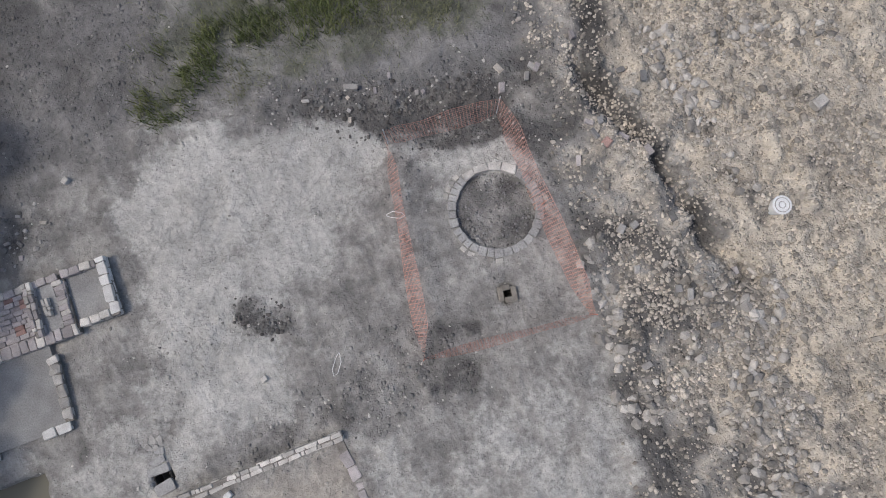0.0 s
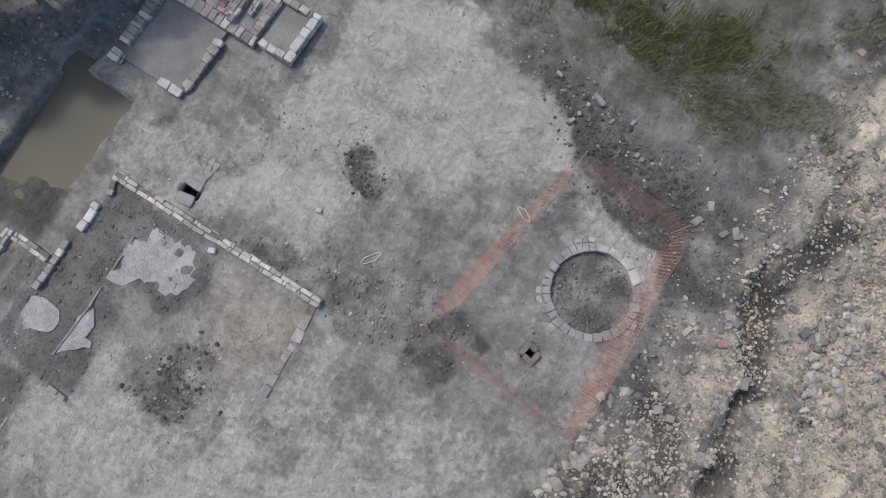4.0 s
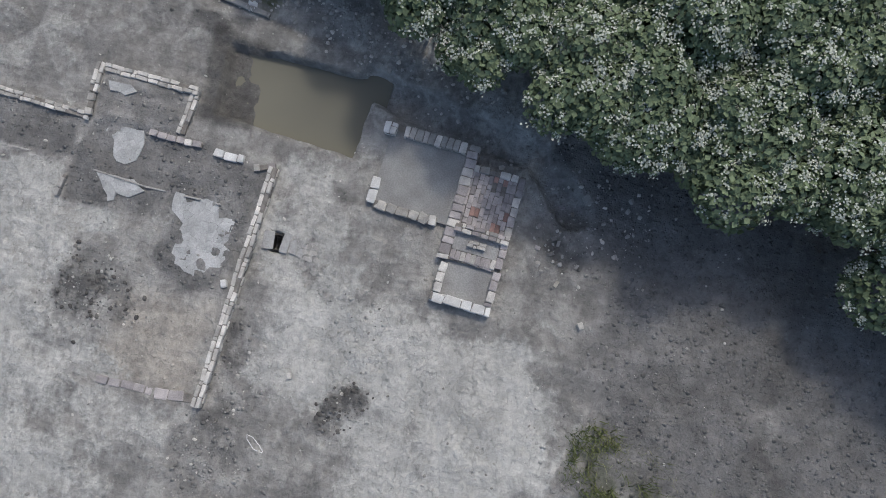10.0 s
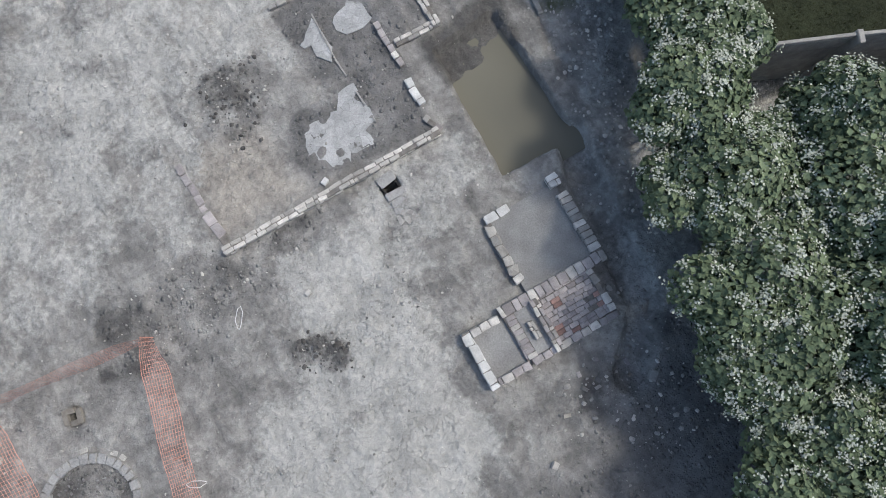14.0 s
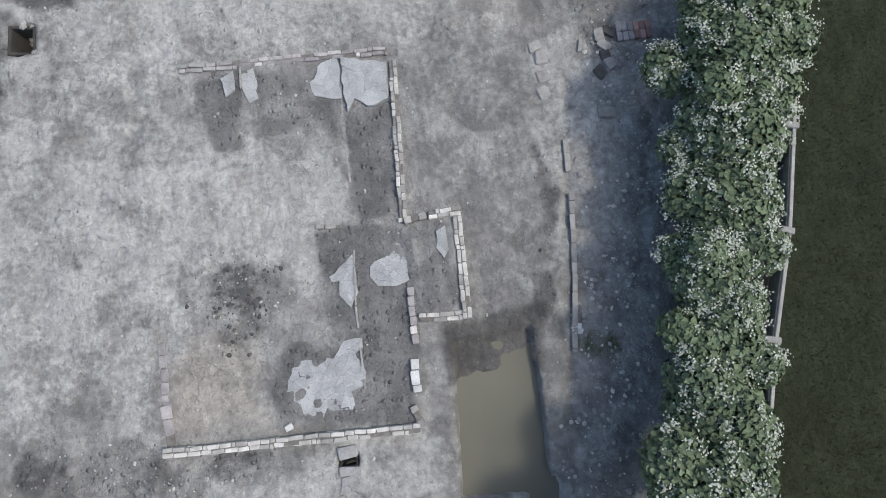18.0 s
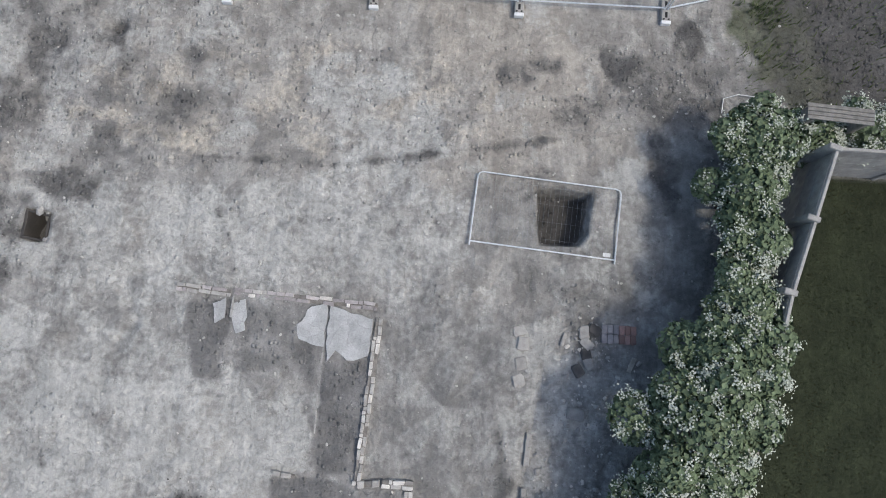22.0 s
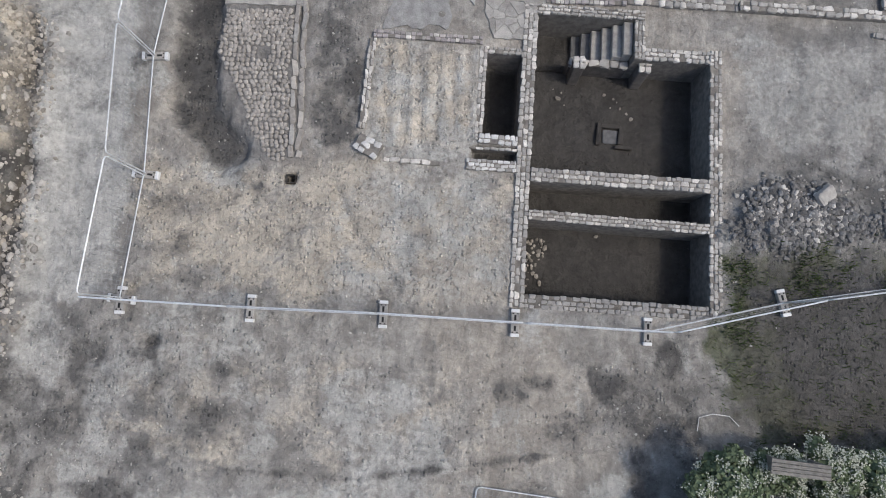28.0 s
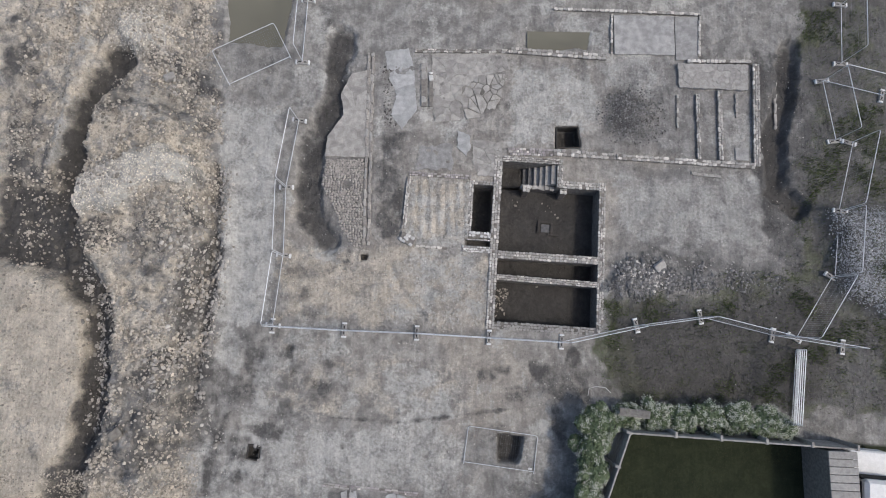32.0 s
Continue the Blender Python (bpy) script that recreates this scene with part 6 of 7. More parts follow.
masonry("broken stub wall beside the dark heap", (11.3, 20.4), (11.35, 22.2), 0.14, 0.1, M_PALE, rows=1, gone=0.35, seed=92, piece="stone")
masonry("row of pale kerb bricks before the wall", (11.9, 18.02), (13.4, 17.85), 0.16, 0.1, M_CONC, rows=1, gone=0.02, seed=93)
masonry("rough stone wall on the building's north side", (-2.3, 24.35), (2.6, 24.4), 0.22, 0.12, M_PALE, rows=2, gone=0.3, other=M_CONC, seed=94, piece="stone")
masonry("rough stone wall beside the puddle", (2.6, 24.45), (7.7, 24.15), 0.34, 0.18, M_PALE, rows=2, gone=0.08, other=M_CONC, seed=95, piece="stone")
masonry("pale wall of the northern room", (5.0, 26.8), (12.7, 26.62), 0.16, 0.14, M_PALE, rows=1, gone=0.1, seed=96, piece="stone")
masonry("pale side wall of the northern room", (12.68, 26.55), (12.55, 24.3), 0.16, 0.14, M_PALE, rows=1, gone=0.08, seed=97, piece="stone")
masonry("thin side wall of the northern room", (8.05, 26.55), (7.98, 24.35), 0.14, 0.12, M_PALE, rows=1, gone=0.1, seed=98, piece="stone")
masonry("stone wall above the grey floor slab", (11.9, 24.0), (15.3, 24.02), 0.2, 0.2, M_PALE, rows=1, gone=0.15, seed=99, piece="stone")
masonry("pale stone kerb along the eastern trench", (16.75, 23.6), (16.62, 20.6), 0.18, 0.1, M_CONC, rows=1, gone=0.1, long=0.6, seed=100, piece="stone")
paving("raised grey stone floor of the ruined building", [(11.42, 22.55), (14.95, 22.45), (15.05, 23.85), (11.4, 23.85)], 44, 143, M_CONC, 0.16, 0.02, 0.01)
screed("blue-grey floor slab of the northern room", [(8.15, 24.35), (11.3, 24.35), (11.3, 26.5), (8.15, 26.5)], 0.06)
screed("blue-grey floor slab beside the pale wall", [(11.36, 24.1), (12.5, 24.1), (12.6, 26.5), (11.36, 26.5)], 0.05)
screed("grey concrete pad in the narrow room", [(14.2, 18.75), (14.85, 18.72), (14.88, 19.4), (14.2, 19.4)], 0.06)

# ---- cobbled lane ----
LANE = [(-5.2, 14.0), (-4.66, 13.98), (-4.72, 18.5), (-6.75, 18.4), (-6.85, 17.3), (-6.5, 16.5), (-6.05, 15.6), (-5.75, 14.8)]
cob_root = thing("cobbled_lane", "lane of rounded tan cobbles with stone gutter strips", "cobbles", (-5.6, 16.0, 0.0))
rng = random.Random(120)
cob_meshes = []
for k in range(5):
    v, f = PEBBLES[True][k]
    me = bpy.data.meshes.new("cobble")
    me.from_pydata([tuple(p) for p in v], [], [tuple(int(i) for i in t) for t in f])
    me.materials.append(M_COBBLE)
    for p in me.polygons:
        p.use_smooth = True
    cob_meshes.append(me)
spots, row = [], 0
y = 14.0
while y < 18.45:
    x = -7.0 + rng.uniform(0, 0.1)
    while x < -4.72:
        spots.append((x + rng.uniform(-0.02, 0.02), y + rng.uniform(-0.03, 0.03)))
        x += rng.uniform(0.115, 0.16)
    y += 0.125
arr = np.array(spots)
keep = area(arr[:, 0], arr[:, 1], LANE, 0.02, 0.12, 121) > 0.5
hole = np.hypot(arr[:, 0] + 5.55, arr[:, 1] - 17.1) > 0.22
arr = arr[keep & hole]
order = np.argsort(arr[:, 1])
for n, i in enumerate(order[:290]):
    x, y = arr[i]
    ob = new("cobble", cob_meshes[n % 5])
    ob.parent = cob_root
    s = rng.uniform(0.15, 0.19)
    ob.matrix_basis = Matrix.LocRotScale((x + 5.6, y - 16.0, z_at(x, y) + 0.015), Euler((0, 0, rng.uniform(0, 6.28))), (s, s * 0.85, 0.14))
rest = arr[order[290:]]
far_cobbles = scatter("cobble_field", "", "", rest, np.full(len(rest), 0.165), M_COBBLE, 122, 0.2, True)
far_cobbles.parent = cob_root
far_cobbles.matrix_basis = Matrix.Translation((5.6, -16.0, 0))

# ---- north paving ----
paving("worn pale slab patch above the cobbles with a ragged edge", [(-4.53, 23.32), (-4.41, 18.56), (-6.72, 18.59), (-6.66, 19.58), (-5.87, 20.82), (-6.05, 21.91), (-5.57, 23.02)], 26, 140, M_BUFF, 0.05, 0.01, 0.003)
paving("worn pale floor patch with a broken edge", [(-3.83, 24.32), (-2.59, 24.48), (-2.3, 23.36), (-2.11, 21.16), (-2.86, 20.06), (-3.4, 20.86), (-3.18, 21.96), (-3.68, 23.06)], 22, 141, M_FLAG, 0.05, 0.012, 0.004)
paving("pale plaster remnant beside broken flags", [(0.03, 20.05), (0.63, 19.85), (0.71, 19.18), (0.46, 18.72), (0.04, 19.17)], 8, 142, M_FLAG, 0.05, 0.02, 0.004)
screed("grey earth floor beside the tank of the ruin", ragged([(-2.1, 18.0), (-0.2, 18.0), (-0.3, 19.4), (-1.9, 19.2)], 4), 0.02, M_SLATE)
paving("worn pale flagstones, broken at one end", [(-1.4, 24.22), (2.43, 24.29), (2.69, 23.45), (1.25, 23.01), (0.21, 22.43), (0.1, 20.65), (-1.19, 20.49)], 46, 131, M_BUFF, 0.035, 0.015, 0.01)
paving("heap of tilted broken flagstones", [(0.72, 23.0), (2.43, 23.17), (2.3, 22.06), (1.78, 20.95), (0.49, 20.66), (0.09, 21.74)], 26, 132, M_BUFF, 0.06, 0.16, 0.05)
paving("worn flagstones beside the cellar stairs", [(0.76, 19.58), (2.31, 19.48), (2.31, 17.62), (1.04, 17.73), (0.82, 18.52)], 20, 133, M_BUFF, 0.04, 0.03, 0.012)
masonry("row of square grey paving stones", (-1.75, 21.3), (-1.8, 23.7), 0.34, 0.08, M_CONC, long=0.45, rows=1, gone=0.1, seed=134, piece="stone", name="stone_row")
masonry("pale square stones in a broken row", (-1.4, 21.3), (-1.4, 23.2), 0.24, 0.07, M_WHITE, long=0.4, rows=1, gone=0.55, seed=135, piece="stone", name="stone_row")
for k, x in enumerate((-4.58, -4.36)):
    masonry("long stone gutter strip beside the cobbles", (x, 14.02), (x - 0.1, 24.2), 0.17, 0.09, M_COBBLE, long=0.5, rows=1, gone=0.03, seed=136 + k, piece="stone", name="gutter", other=M_CONC)


# ---- shrubs ----
def crown_points(rng, lobes, count):
    """Places near the skin of a heap of lobes, with the way out."""
    sizes = np.array([l[3] ** 2 for l in lobes])
    pick = rng.choice(len(lobes), count, p=sizes / sizes.sum())
    c, r = np.array([l[:3] for l in lobes])[pick], np.array([l[3] for l in lobes])[pick]
    d = rng.normal(size=(count, 3))
    d[:, 2] = np.abs(d[:, 2]) * 1.1 - 0.25
    d /= np.linalg.norm(d, axis=1)[:, None]
    depth = 1 - np.abs(rng.normal(0, 0.16, count))
    return c + d * (r * depth)[:, None] * np.array([1, 1, 0.85]), d


def leaves_at(rng, p, d, size, fold=0.25, shape=0.55):
    """A pointed, folded leaf of four triangles at each place."""
    n = len(p)
    out = d + rng.normal(0, 0.55, (n, 3))
    out[:, 2] += 0.35
    out /= np.linalg.norm(out, axis=1)[:, None]
    a = np.cross(out, rng.normal(size=(n, 3)))
    a /= np.linalg.norm(a, axis=1)[:, None]
    b = np.cross(out, a)
    s = (size * (0.6 + 0.8 * rng.rand(n)))[:, None]
    tip, tail = p + a * s * 0.5, p - a * s * 0.5
    left, right = p + b * s * shape * 0.5 + out * s * fold * 0.4, p - b * s * shape * 0.5 + out * s * fold * 0.4
    verts = np.stack([tail, right, tip, left], 1).reshape(-1, 3)
    base = (np.arange(n) * 4)[:, None]
    faces = np.concatenate([base + np.array([[0, 1, 2]]), base + np.array([[0, 2, 3]])])
    return verts, faces


def shrub(x, y, r, high, seed, leaves=4200, flowers=70, stretch=1.0, label="leafy shrub with clusters of white blossom"):
    rng = np.random.RandomState(seed)
    z = z_at(x, y)
    root = thing("flowering_shrub", label, "shrub", (x, y, z), group="hedge of flowering shrubs")
    bm = bmesh.new()
    lobes = [(0, 0, high - 0.75 * r, 0.75 * r)]
    for k in range(9):
        a, q = k * 2.4 + rng.rand(), r * (0.35 + 0.5 * rng.rand())
        s = r * (0.3 + 0.22 * rng.rand())
        lobes.append((q * math.cos(a), q * math.sin(a) * stretch, max(0.35, high - s * 0.9 - q * 0.75 * rng.rand() - 0.25 * rng.rand()), s))
    for lx, ly, lz, s in lobes[:7]:
        tube(bm, [(0.1 * lx, 0.1 * ly, -0.1), (0.35 * lx, 0.35 * ly, lz * 0.5), (lx, ly, lz)], 0.035, 5, 0.01)
    part("trunk", bm, M_BARK, root)
    p, d = crown_points(rng, lobes, leaves)
    keep = p[:, 2] > 0.1
    v, f = leaves_at(rng, p[keep], d[keep], 0.12, 0.2, 0.8)
    mesh_of("crown", v, f, M_LEAF).parent = root
    p, d = crown_points(rng, lobes, flowers * 5)
    up = np.where((d[:, 2] > 0.05))[0][:flowers]
    q = p[up] + d[up] * 0.06
    n = 22
    spread = rng.normal(0, 0.058, (len(q), n, 3)) * np.array([1, 1, 0.45])
    petals = (q[:, None] + spread).reshape(-1, 3)
    v, f = leaves_at(rng, petals, np.repeat(d[up], n, 0) + np.array([0, 0, 0.8]), 0.04, 0.1, 0.95)
    mesh_of("blossom", v, f, M_BLOSSOM).parent = root
    return root


HEDGE = [  # place, reach and height of each shrub along the garden wall and in the thicket
    (6.6, 5.9, 0.95, 1.9), (6.3, 4.7, 0.8, 1.9), (6.35, 3.6, 0.75, 1.9), (6.1, 2.4, 0.85, 2.0), (5.6, 1.2, 1.15, 2.4), (4.9, -0.1, 1.35, 2.7), (4.6, -1.4, 1.1, 2.5),
    (4.15, -2.7, 1.15, 2.4), (3.6, -3.9, 1.1, 2.3), (3.4, -5.2, 1.05, 2.3), (3.0, -6.4, 1.15, 2.5), (2.4, -7.6, 1.2, 2.8), (1.4, -8.6, 1.3, 3.0), (0.9, -10.1, 1.4, 3.1),
    (3.0, -10.6, 1.4, 2.5), (5.4, -11.9, 1.5, 2.4), (2.6, -11.4, 1.6, 3.3), (0.4, -11.7, 1.4, 3.1), (-0.5, -13.1, 1.35, 3.0), (1.6, -13.5, 1.7, 3.4), (4.2, -13.4, 1.8, 3.3),
    (-0.6, -14.8, 1.4, 3.0), (1.3, -15.6, 1.6, 3.3), (3.7, -15.9, 1.8, 3.3), (-0.9, -16.6, 1.5, 3.0), (1.2, -17.9, 1.7, 3.2), (-1.6, -18.4, 1.5, 3.0), (6.6, -13.2, 1.8, 3.2),
    (3.6, -18.6, 1.8, 3.2), (-0.4, -20.3, 1.8, 3.2), (-2.9, -20.2, 1.6, 2.8),
]
for k, (x, y, r, h) in enumerate(HEDGE):
    shrub(x, y, r, h, 300 + k, int(3700 * r * r + 1500), int(135 * r * r))
for k, (x, y, r, h) in enumerate([(8.0, 6.1, 0.7, 1.4), (9.3, 6.15, 0.7, 1.3), (10.6, 6.1, 0.75, 1.4), (11.9, 6.2, 0.8, 1.5), (13.2, 6.15, 0.85, 1.6), (14.4, 5.95, 0.8, 1.6), (15.3, 5.7, 0.6, 1.4)]):
    shrub(x, y, r, h, 360 + k, 2600, 140)


# ---- garden wall ----
def garden_fence(posts, high=1.75):
    root = thing("garden_fence", "grey concrete panel fence with pale rail and posts", "fence")
    for (x0, y0), (x1, y1) in zip(posts, posts[1:]):
        d = math.hypot(x1 - x0, y1 - y0)
        n = max(1, round(d / 1.95))
        turn = math.atan2(y1 - y0, x1 - x0)
        for k in range(n):
            t = (k + 0.5) / n
            m = Matrix.Translation((x0 + (x1 - x0) * t, y0 + (y1 - y0) * t, 0)) @ Matrix.Rotation(turn, 4, "Z")
            l = d / n
            for b in range(5):
                bm = bmesh.new()
                box(bm, -l / 2 + 0.05, -0.025, -0.1 + b * 0.36, l / 2 - 0.05, 0.025, -0.1 + (b + 1) * 0.36 - 0.012, 0.006)
                bm.transform(m)
                part("gravel_board", bm, M_CONC, root)
            bm = bmesh.new()
            box(bm, -l / 2, -0.035, high - 0.02, l / 2, 0.035, high + 0.04, 0.01)
            bm.transform(m)
            part("coping", bm, M_CONC, root, "pale coping rail")
            bm = bmesh.new()
            box(bm, -l / 2 - 0.06, -0.2, -0.1, -l / 2 + 0.06, 0.07, high + 0.08, 0.015)
            bm.transform(m)
            part("post", bm, M_CONC, root)


garden_fence([(18.1, 4.98), (7.95, 5.5), (6.85, 2.55), (5.65, -1.55), (5.05, -3.45), (4.3, -5.3), (3.2, -8.5), (4.9, -9.42), (9.5, -12.0)])


# ---- shed and van at the garden's far end ----
shed = thing("garden_shed", "small grey shed with a ribbed pitched roof", "shed", (17.2, 3.4, 0))
bm = bmesh.new()
box(bm, -0.55, -1.7, -0.05, 0.5, 1.5, 2.0, 0.02)
part("body", bm, M_WOOD, shed)
for k in range(10):
    bm = bmesh.new()
    box(bm, -0.62, -1.78 + 0.335 * k, 2.0, 0.56, -1.78 + 0.335 * k + 0.31, 2.06, 0.01)
    for v in bm.verts:
        v.co.z += 0.12 * (v.co.x + 0.6)
    part("roof_sheet", bm, M_CONC, shed)
bm = bmesh.new()
box(bm, -0.3, 1.5, 0, 0.3, 1.53, 1.85, 0.01)
part("door", bm, M_DARKCONC, shed)
van = thing("parked_van", "white panel van with dark side windows parked behind the shed", "van", (18.95, 2.6, 0), -4)
bm = bmesh.new()
box(bm, -0.92, -2.4, 0.35, 0.92, 2.2, 1.1, 0.08)
box(bm, -0.85, -2.35, 1.05, 0.85, 1.1, 2.05, 0.14)
part("body", bm, M_WHITEP, van)
bm = bmesh.new()
box(bm, -0.86, 1.05, 1.1, 0.86, 1.16, 1.75, 0.03)
part("windscreen", bm, M_BLACK, van)
for s in (-1, 1):
    bm = bmesh.new()
    box(bm, s * 0.84, 0.0, 1.25, s * 0.87, 0.95, 1.75, 0.01)
    part("side_window", bm, M_BLACK, van)
    for y in (-1.5, 1.4):
        bm = bmesh.new()
        bmesh.ops.create_cone(bm, cap_ends=True, segments=20, radius1=0.33, radius2=0.33, depth=0.22, matrix=Matrix.LocRotScale((s * 0.82, y, 0.33), Euler((0, math.pi / 2, 0)), None))
        wheel = part("wheel", bm, M_BLACK, van)
        bm = bmesh.new()
        bmesh.ops.create_cone(bm, cap_ends=True, segments=16, radius1=0.18, radius2=0.18, depth=0.24, matrix=Matrix.LocRotScale((s * 0.82, y, 0.33), Euler((0, math.pi / 2, 0)), None))
        part("rim", bm, M_STEEL, wheel)
for y in (-1.8, 0.2):
    bm = bmesh.new()
    box(bm, -0.75, y, 2.04, 0.75, y + 0.06, 2.1, 0.01)
    part("roof_bar", bm, M_BLACK, van)

# ---- small things ----
bucket = thing("bucket", "white plastic bucket with a ribbed lid on the rubble", "bucket", (-17.55, -5.55, z_at(-17.55, -5.55) - 0.02))
bm = bmesh.new()
bmesh.ops.create_cone(bm, cap_ends=True, segments=24, radius1=0.15, radius2=0.19, depth=0.34, matrix=Matrix.Translation((0, 0, 0.17)))
part("tub", bm, M_WHITEP, bucket)
bm = bmesh.new()
bmesh.ops.create_cone(bm, cap_ends=True, segments=24, radius1=0.2, radius2=0.2, depth=0.03, matrix=Matrix.Translation((0, 0, 0.355)))
lid = part("lid", bm, M_WHITEP, bucket)
bm = bmesh.new()
for r in (0.15, 0.07):
    tube(bm, [(r * math.cos(a * math.pi / 10), r * math.sin(a * math.pi / 10), 0.375) for a in range(21)], 0.008, 4)
part("lid_rib", bm, M_CONC, lid)

bag = thing("paper_scrap", "crumpled white sheet lying by the ditch", "litter", (1.3, -4.55, z_at(1.3, -4.55) + 0.03))
bm = bmesh.new()
bmesh.ops.create_grid(bm, x_segments=7, y_segments=7, size=0.11)
rng = random.Random(7)
for v in bm.verts:
    v.co.z = rng.uniform(0, 0.07)
    v.co.x += rng.uniform(-0.03, 0.03)
bmesh.ops.solidify(bm, geom=bm.faces[:], thickness=0.004)
part("sheet", bm, M_WHITEP, bag)


def loose(name, label, category, x, y, size, mat, turn=0.0, tip=(0.0, 0.0), lift=0.35, seed=1):
    me = stone_shape(name, seed, 0.09, 0.12)
    me.materials.append(mat)
    ob = new(name, me)
    ob.matrix_basis = Matrix.LocRotScale((x, y, z_at(x, y) + size[2] * lift), Euler((*tip, turn)), size)
    return tagged(ob, label, category)


loose("boulder", "flat grey boulder on dark earth", "stone", 2.92, -0.1, (0.38, 0.27, 0.16), M_CONC, -0.2)
loose("brick", "orange brick lying on the spoil", "brick", -15.03, -8.36, (0.2, 0.18, 0.1), M_RED, 0.4)
loose("concrete_block", "pale slab of stone by the rubble trench", "stone", -10.72, -12.0, (0.32, 0.13, 0.1), M_CONC, 2.7)
loose("boulder", "small pale boulder on the dark floor", "stone", -4.87, -5.4, (0.16, 0.13, 0.1), M_WHITE, 0.3)
loose("boulder", "pale round stone on bare clay", "stone", -6.46, -7.15, (0.13, 0.11, 0.09), M_PALE, 0.2)
loose("boulder", "pale square stone on bare clay", "stone", -4.37, -12.85, (0.15, 0.13, 0.1), M_PALE, 0.5)
loose("boulder", "grey stone on dark earth by the hut", "stone", -1.7, -12.6, (0.22, 0.17, 0.12), M_CONC, 0.5)
loose("boulder", "tilted grey slab by the rubble heap", "stone", 10.05, 13.2, (0.6, 0.4, 0.16), M_CONC, 0.6, (0.3, 0.2))
loose("boulder", "grey block on the spoil near the ditch", "stone", -14.45, -6.6, (0.2, 0.16, 0.14), M_CONC, 0.6)
loose("boulder", "grey block half sunk in the spoil", "stone", -14.75, -6.55, (0.17, 0.15, 0.13), M_CONC, 0.2)
loose("boulder", "large pale rock on the tan spoil", "stone", -19.5, -7.1, (0.32, 0.25, 0.2), M_PALE, 0.2)
loose("boulder", "large tan rock on the spoil heap", "stone", -15.3, 5.0, (0.6, 0.45, 0.3), M_RUBBLE, 0.7)
loose("boulder", "grey concrete lump near the heap", "stone", -14.9, 22.6, (0.6, 0.4, 0.25), M_CONC, 0.4)
for k, (x, y) in enumerate(((1.79, 1.42), (1.73, 0.98), (1.66, 0.6), (1.7, 1.7))):
    loose("flagstone", "flat worn flagstone sunk in the clay", "stone", x, y, (0.26, 0.32 - 0.03 * k, 0.08), M_CONC, 0.1 * k, lift=0.1, seed=k)
for k, (x, y) in enumerate(((3.15, 1.7), (3.2, 1.2), (3.25, 1.0), (3.0, 0.85), (3.2, 1.45), (3.4, 1.75))):
    loose("flagstone", "dark flat stone in a ruined footing", "stone", x, y, (0.22, 0.28, 0.1), M_DARKRUB if k % 2 else M_CONC, 0.2 * k, lift=0.15, seed=10 + k)
hearth_two = thing("brick_patch", "small patch of worn red bricks set in dark earth", "bricks", (3.95, 1.65, z_at(3.95, 1.65)), -3)
for i in range(6):
    for j in range(2):
        lay(hearth_two, "brick", M_RED if i > 2 else M_BRICK, i + j, (-0.34 + 0.13 * i, -0.1 + 0.21 * j, 0.02), (0.12, 0.2, 0.08), 0.03 * (i - j))
board = thing("timber_trestle", "weathered grey boards on a low timber trestle among shrubs", "boards", (8.25, 6.32, 1.5), -6)
for k in range(4):
    bm = bmesh.new()
    box(bm, -0.7, -0.16 + 0.09 * k, 0, 0.7, -0.08 + 0.09 * k, 0.03, 0.004)
    part("board", bm, M_WOOD, board)
for x in (-0.55, 0.55):
    bm = bmesh.new()
    box(bm, x - 0.04, -0.16, -1.55, x + 0.04, 0.19, 0.0, 0.004)
    part("batten", bm, M_WOOD, board)
for k, (x, y, s, turn) in enumerate(((-7.9, -6.75, 0.24, 0.9), (-10.35, -9.0, 0.2, 2.6))):
    wire = thing("bent_wire", "loop of bent white wire on the clay", "wire", (x, y, z_at(x, y) + 0.02), math.degrees(turn))
    bm = bmesh.new()
    tube(bm, [(-s, 0, 0), (-s * 0.3, 0.08, 0.02), (s * 0.7, 0.06, 0.01), (s, 0.0, 0.02), (s * 0.5, -0.06, 0.03), (-s * 0.5, -0.05, 0.01), (-s, -0.02, 0)], 0.008, 5)
    part("loop", bm, M_WHITEP, wire)
hose = thing("hose", "pale bent hose on the grass edge", "hose", (7.0, 7.25, 0.03))
bm = bmesh.new()
tube(bm, [(-0.5, -0.35, 0), (-0.45, 0, 0.02), (-0.1, 0.1, 0.04), (0.35, 0.05, 0.02), (0.6, -0.2, 0)], 0.012, 6)
part("pipe", bm, M_WHITEP, hose)


# ---- rubble ----
M_DAMP = material("damp_clod", (0.235, 0.23, 0.222), (0.15, 0.146, 0.142), 4, 0.95, 0.4, vary=0.4)
M_STONES = material("broken_stone", (0.45, 0.425, 0.385), (0.30, 0.28, 0.25), 4, 0.95, 0.4, vary=0.5)


def sizes_for(n, seed, lo, hi, power=2.5):
    return lo + (hi - lo) * np.random.RandomState(seed).rand(n) ** power


def spoil_weight(x, y):
    w = area(x, y, SPOIL, 0.6, 0.6, 40)
    w = w * (1 - 0.9 * tip_heap(x, y))
    return w * (0.06 + 0.94 * step01(fbm(x, y, 1.5, 4, 150) * 6 - 0.1)) * (1 - 0.8 * hollow(x, y)) * (1 - 0.85 * area(x, y, TERRACE, 0.3, 0.1, 55)) * open_ground(x, y)


p = sown(-23, -19, -11, 29, 110000, spoil_weight, 151)
scatter("rubble", "loose tan and grey rubble strewn over the spoil", "rubble", p, sizes_for(len(p), 152, 0.03, 0.17, 2.8), M_RUBBLE, 153)
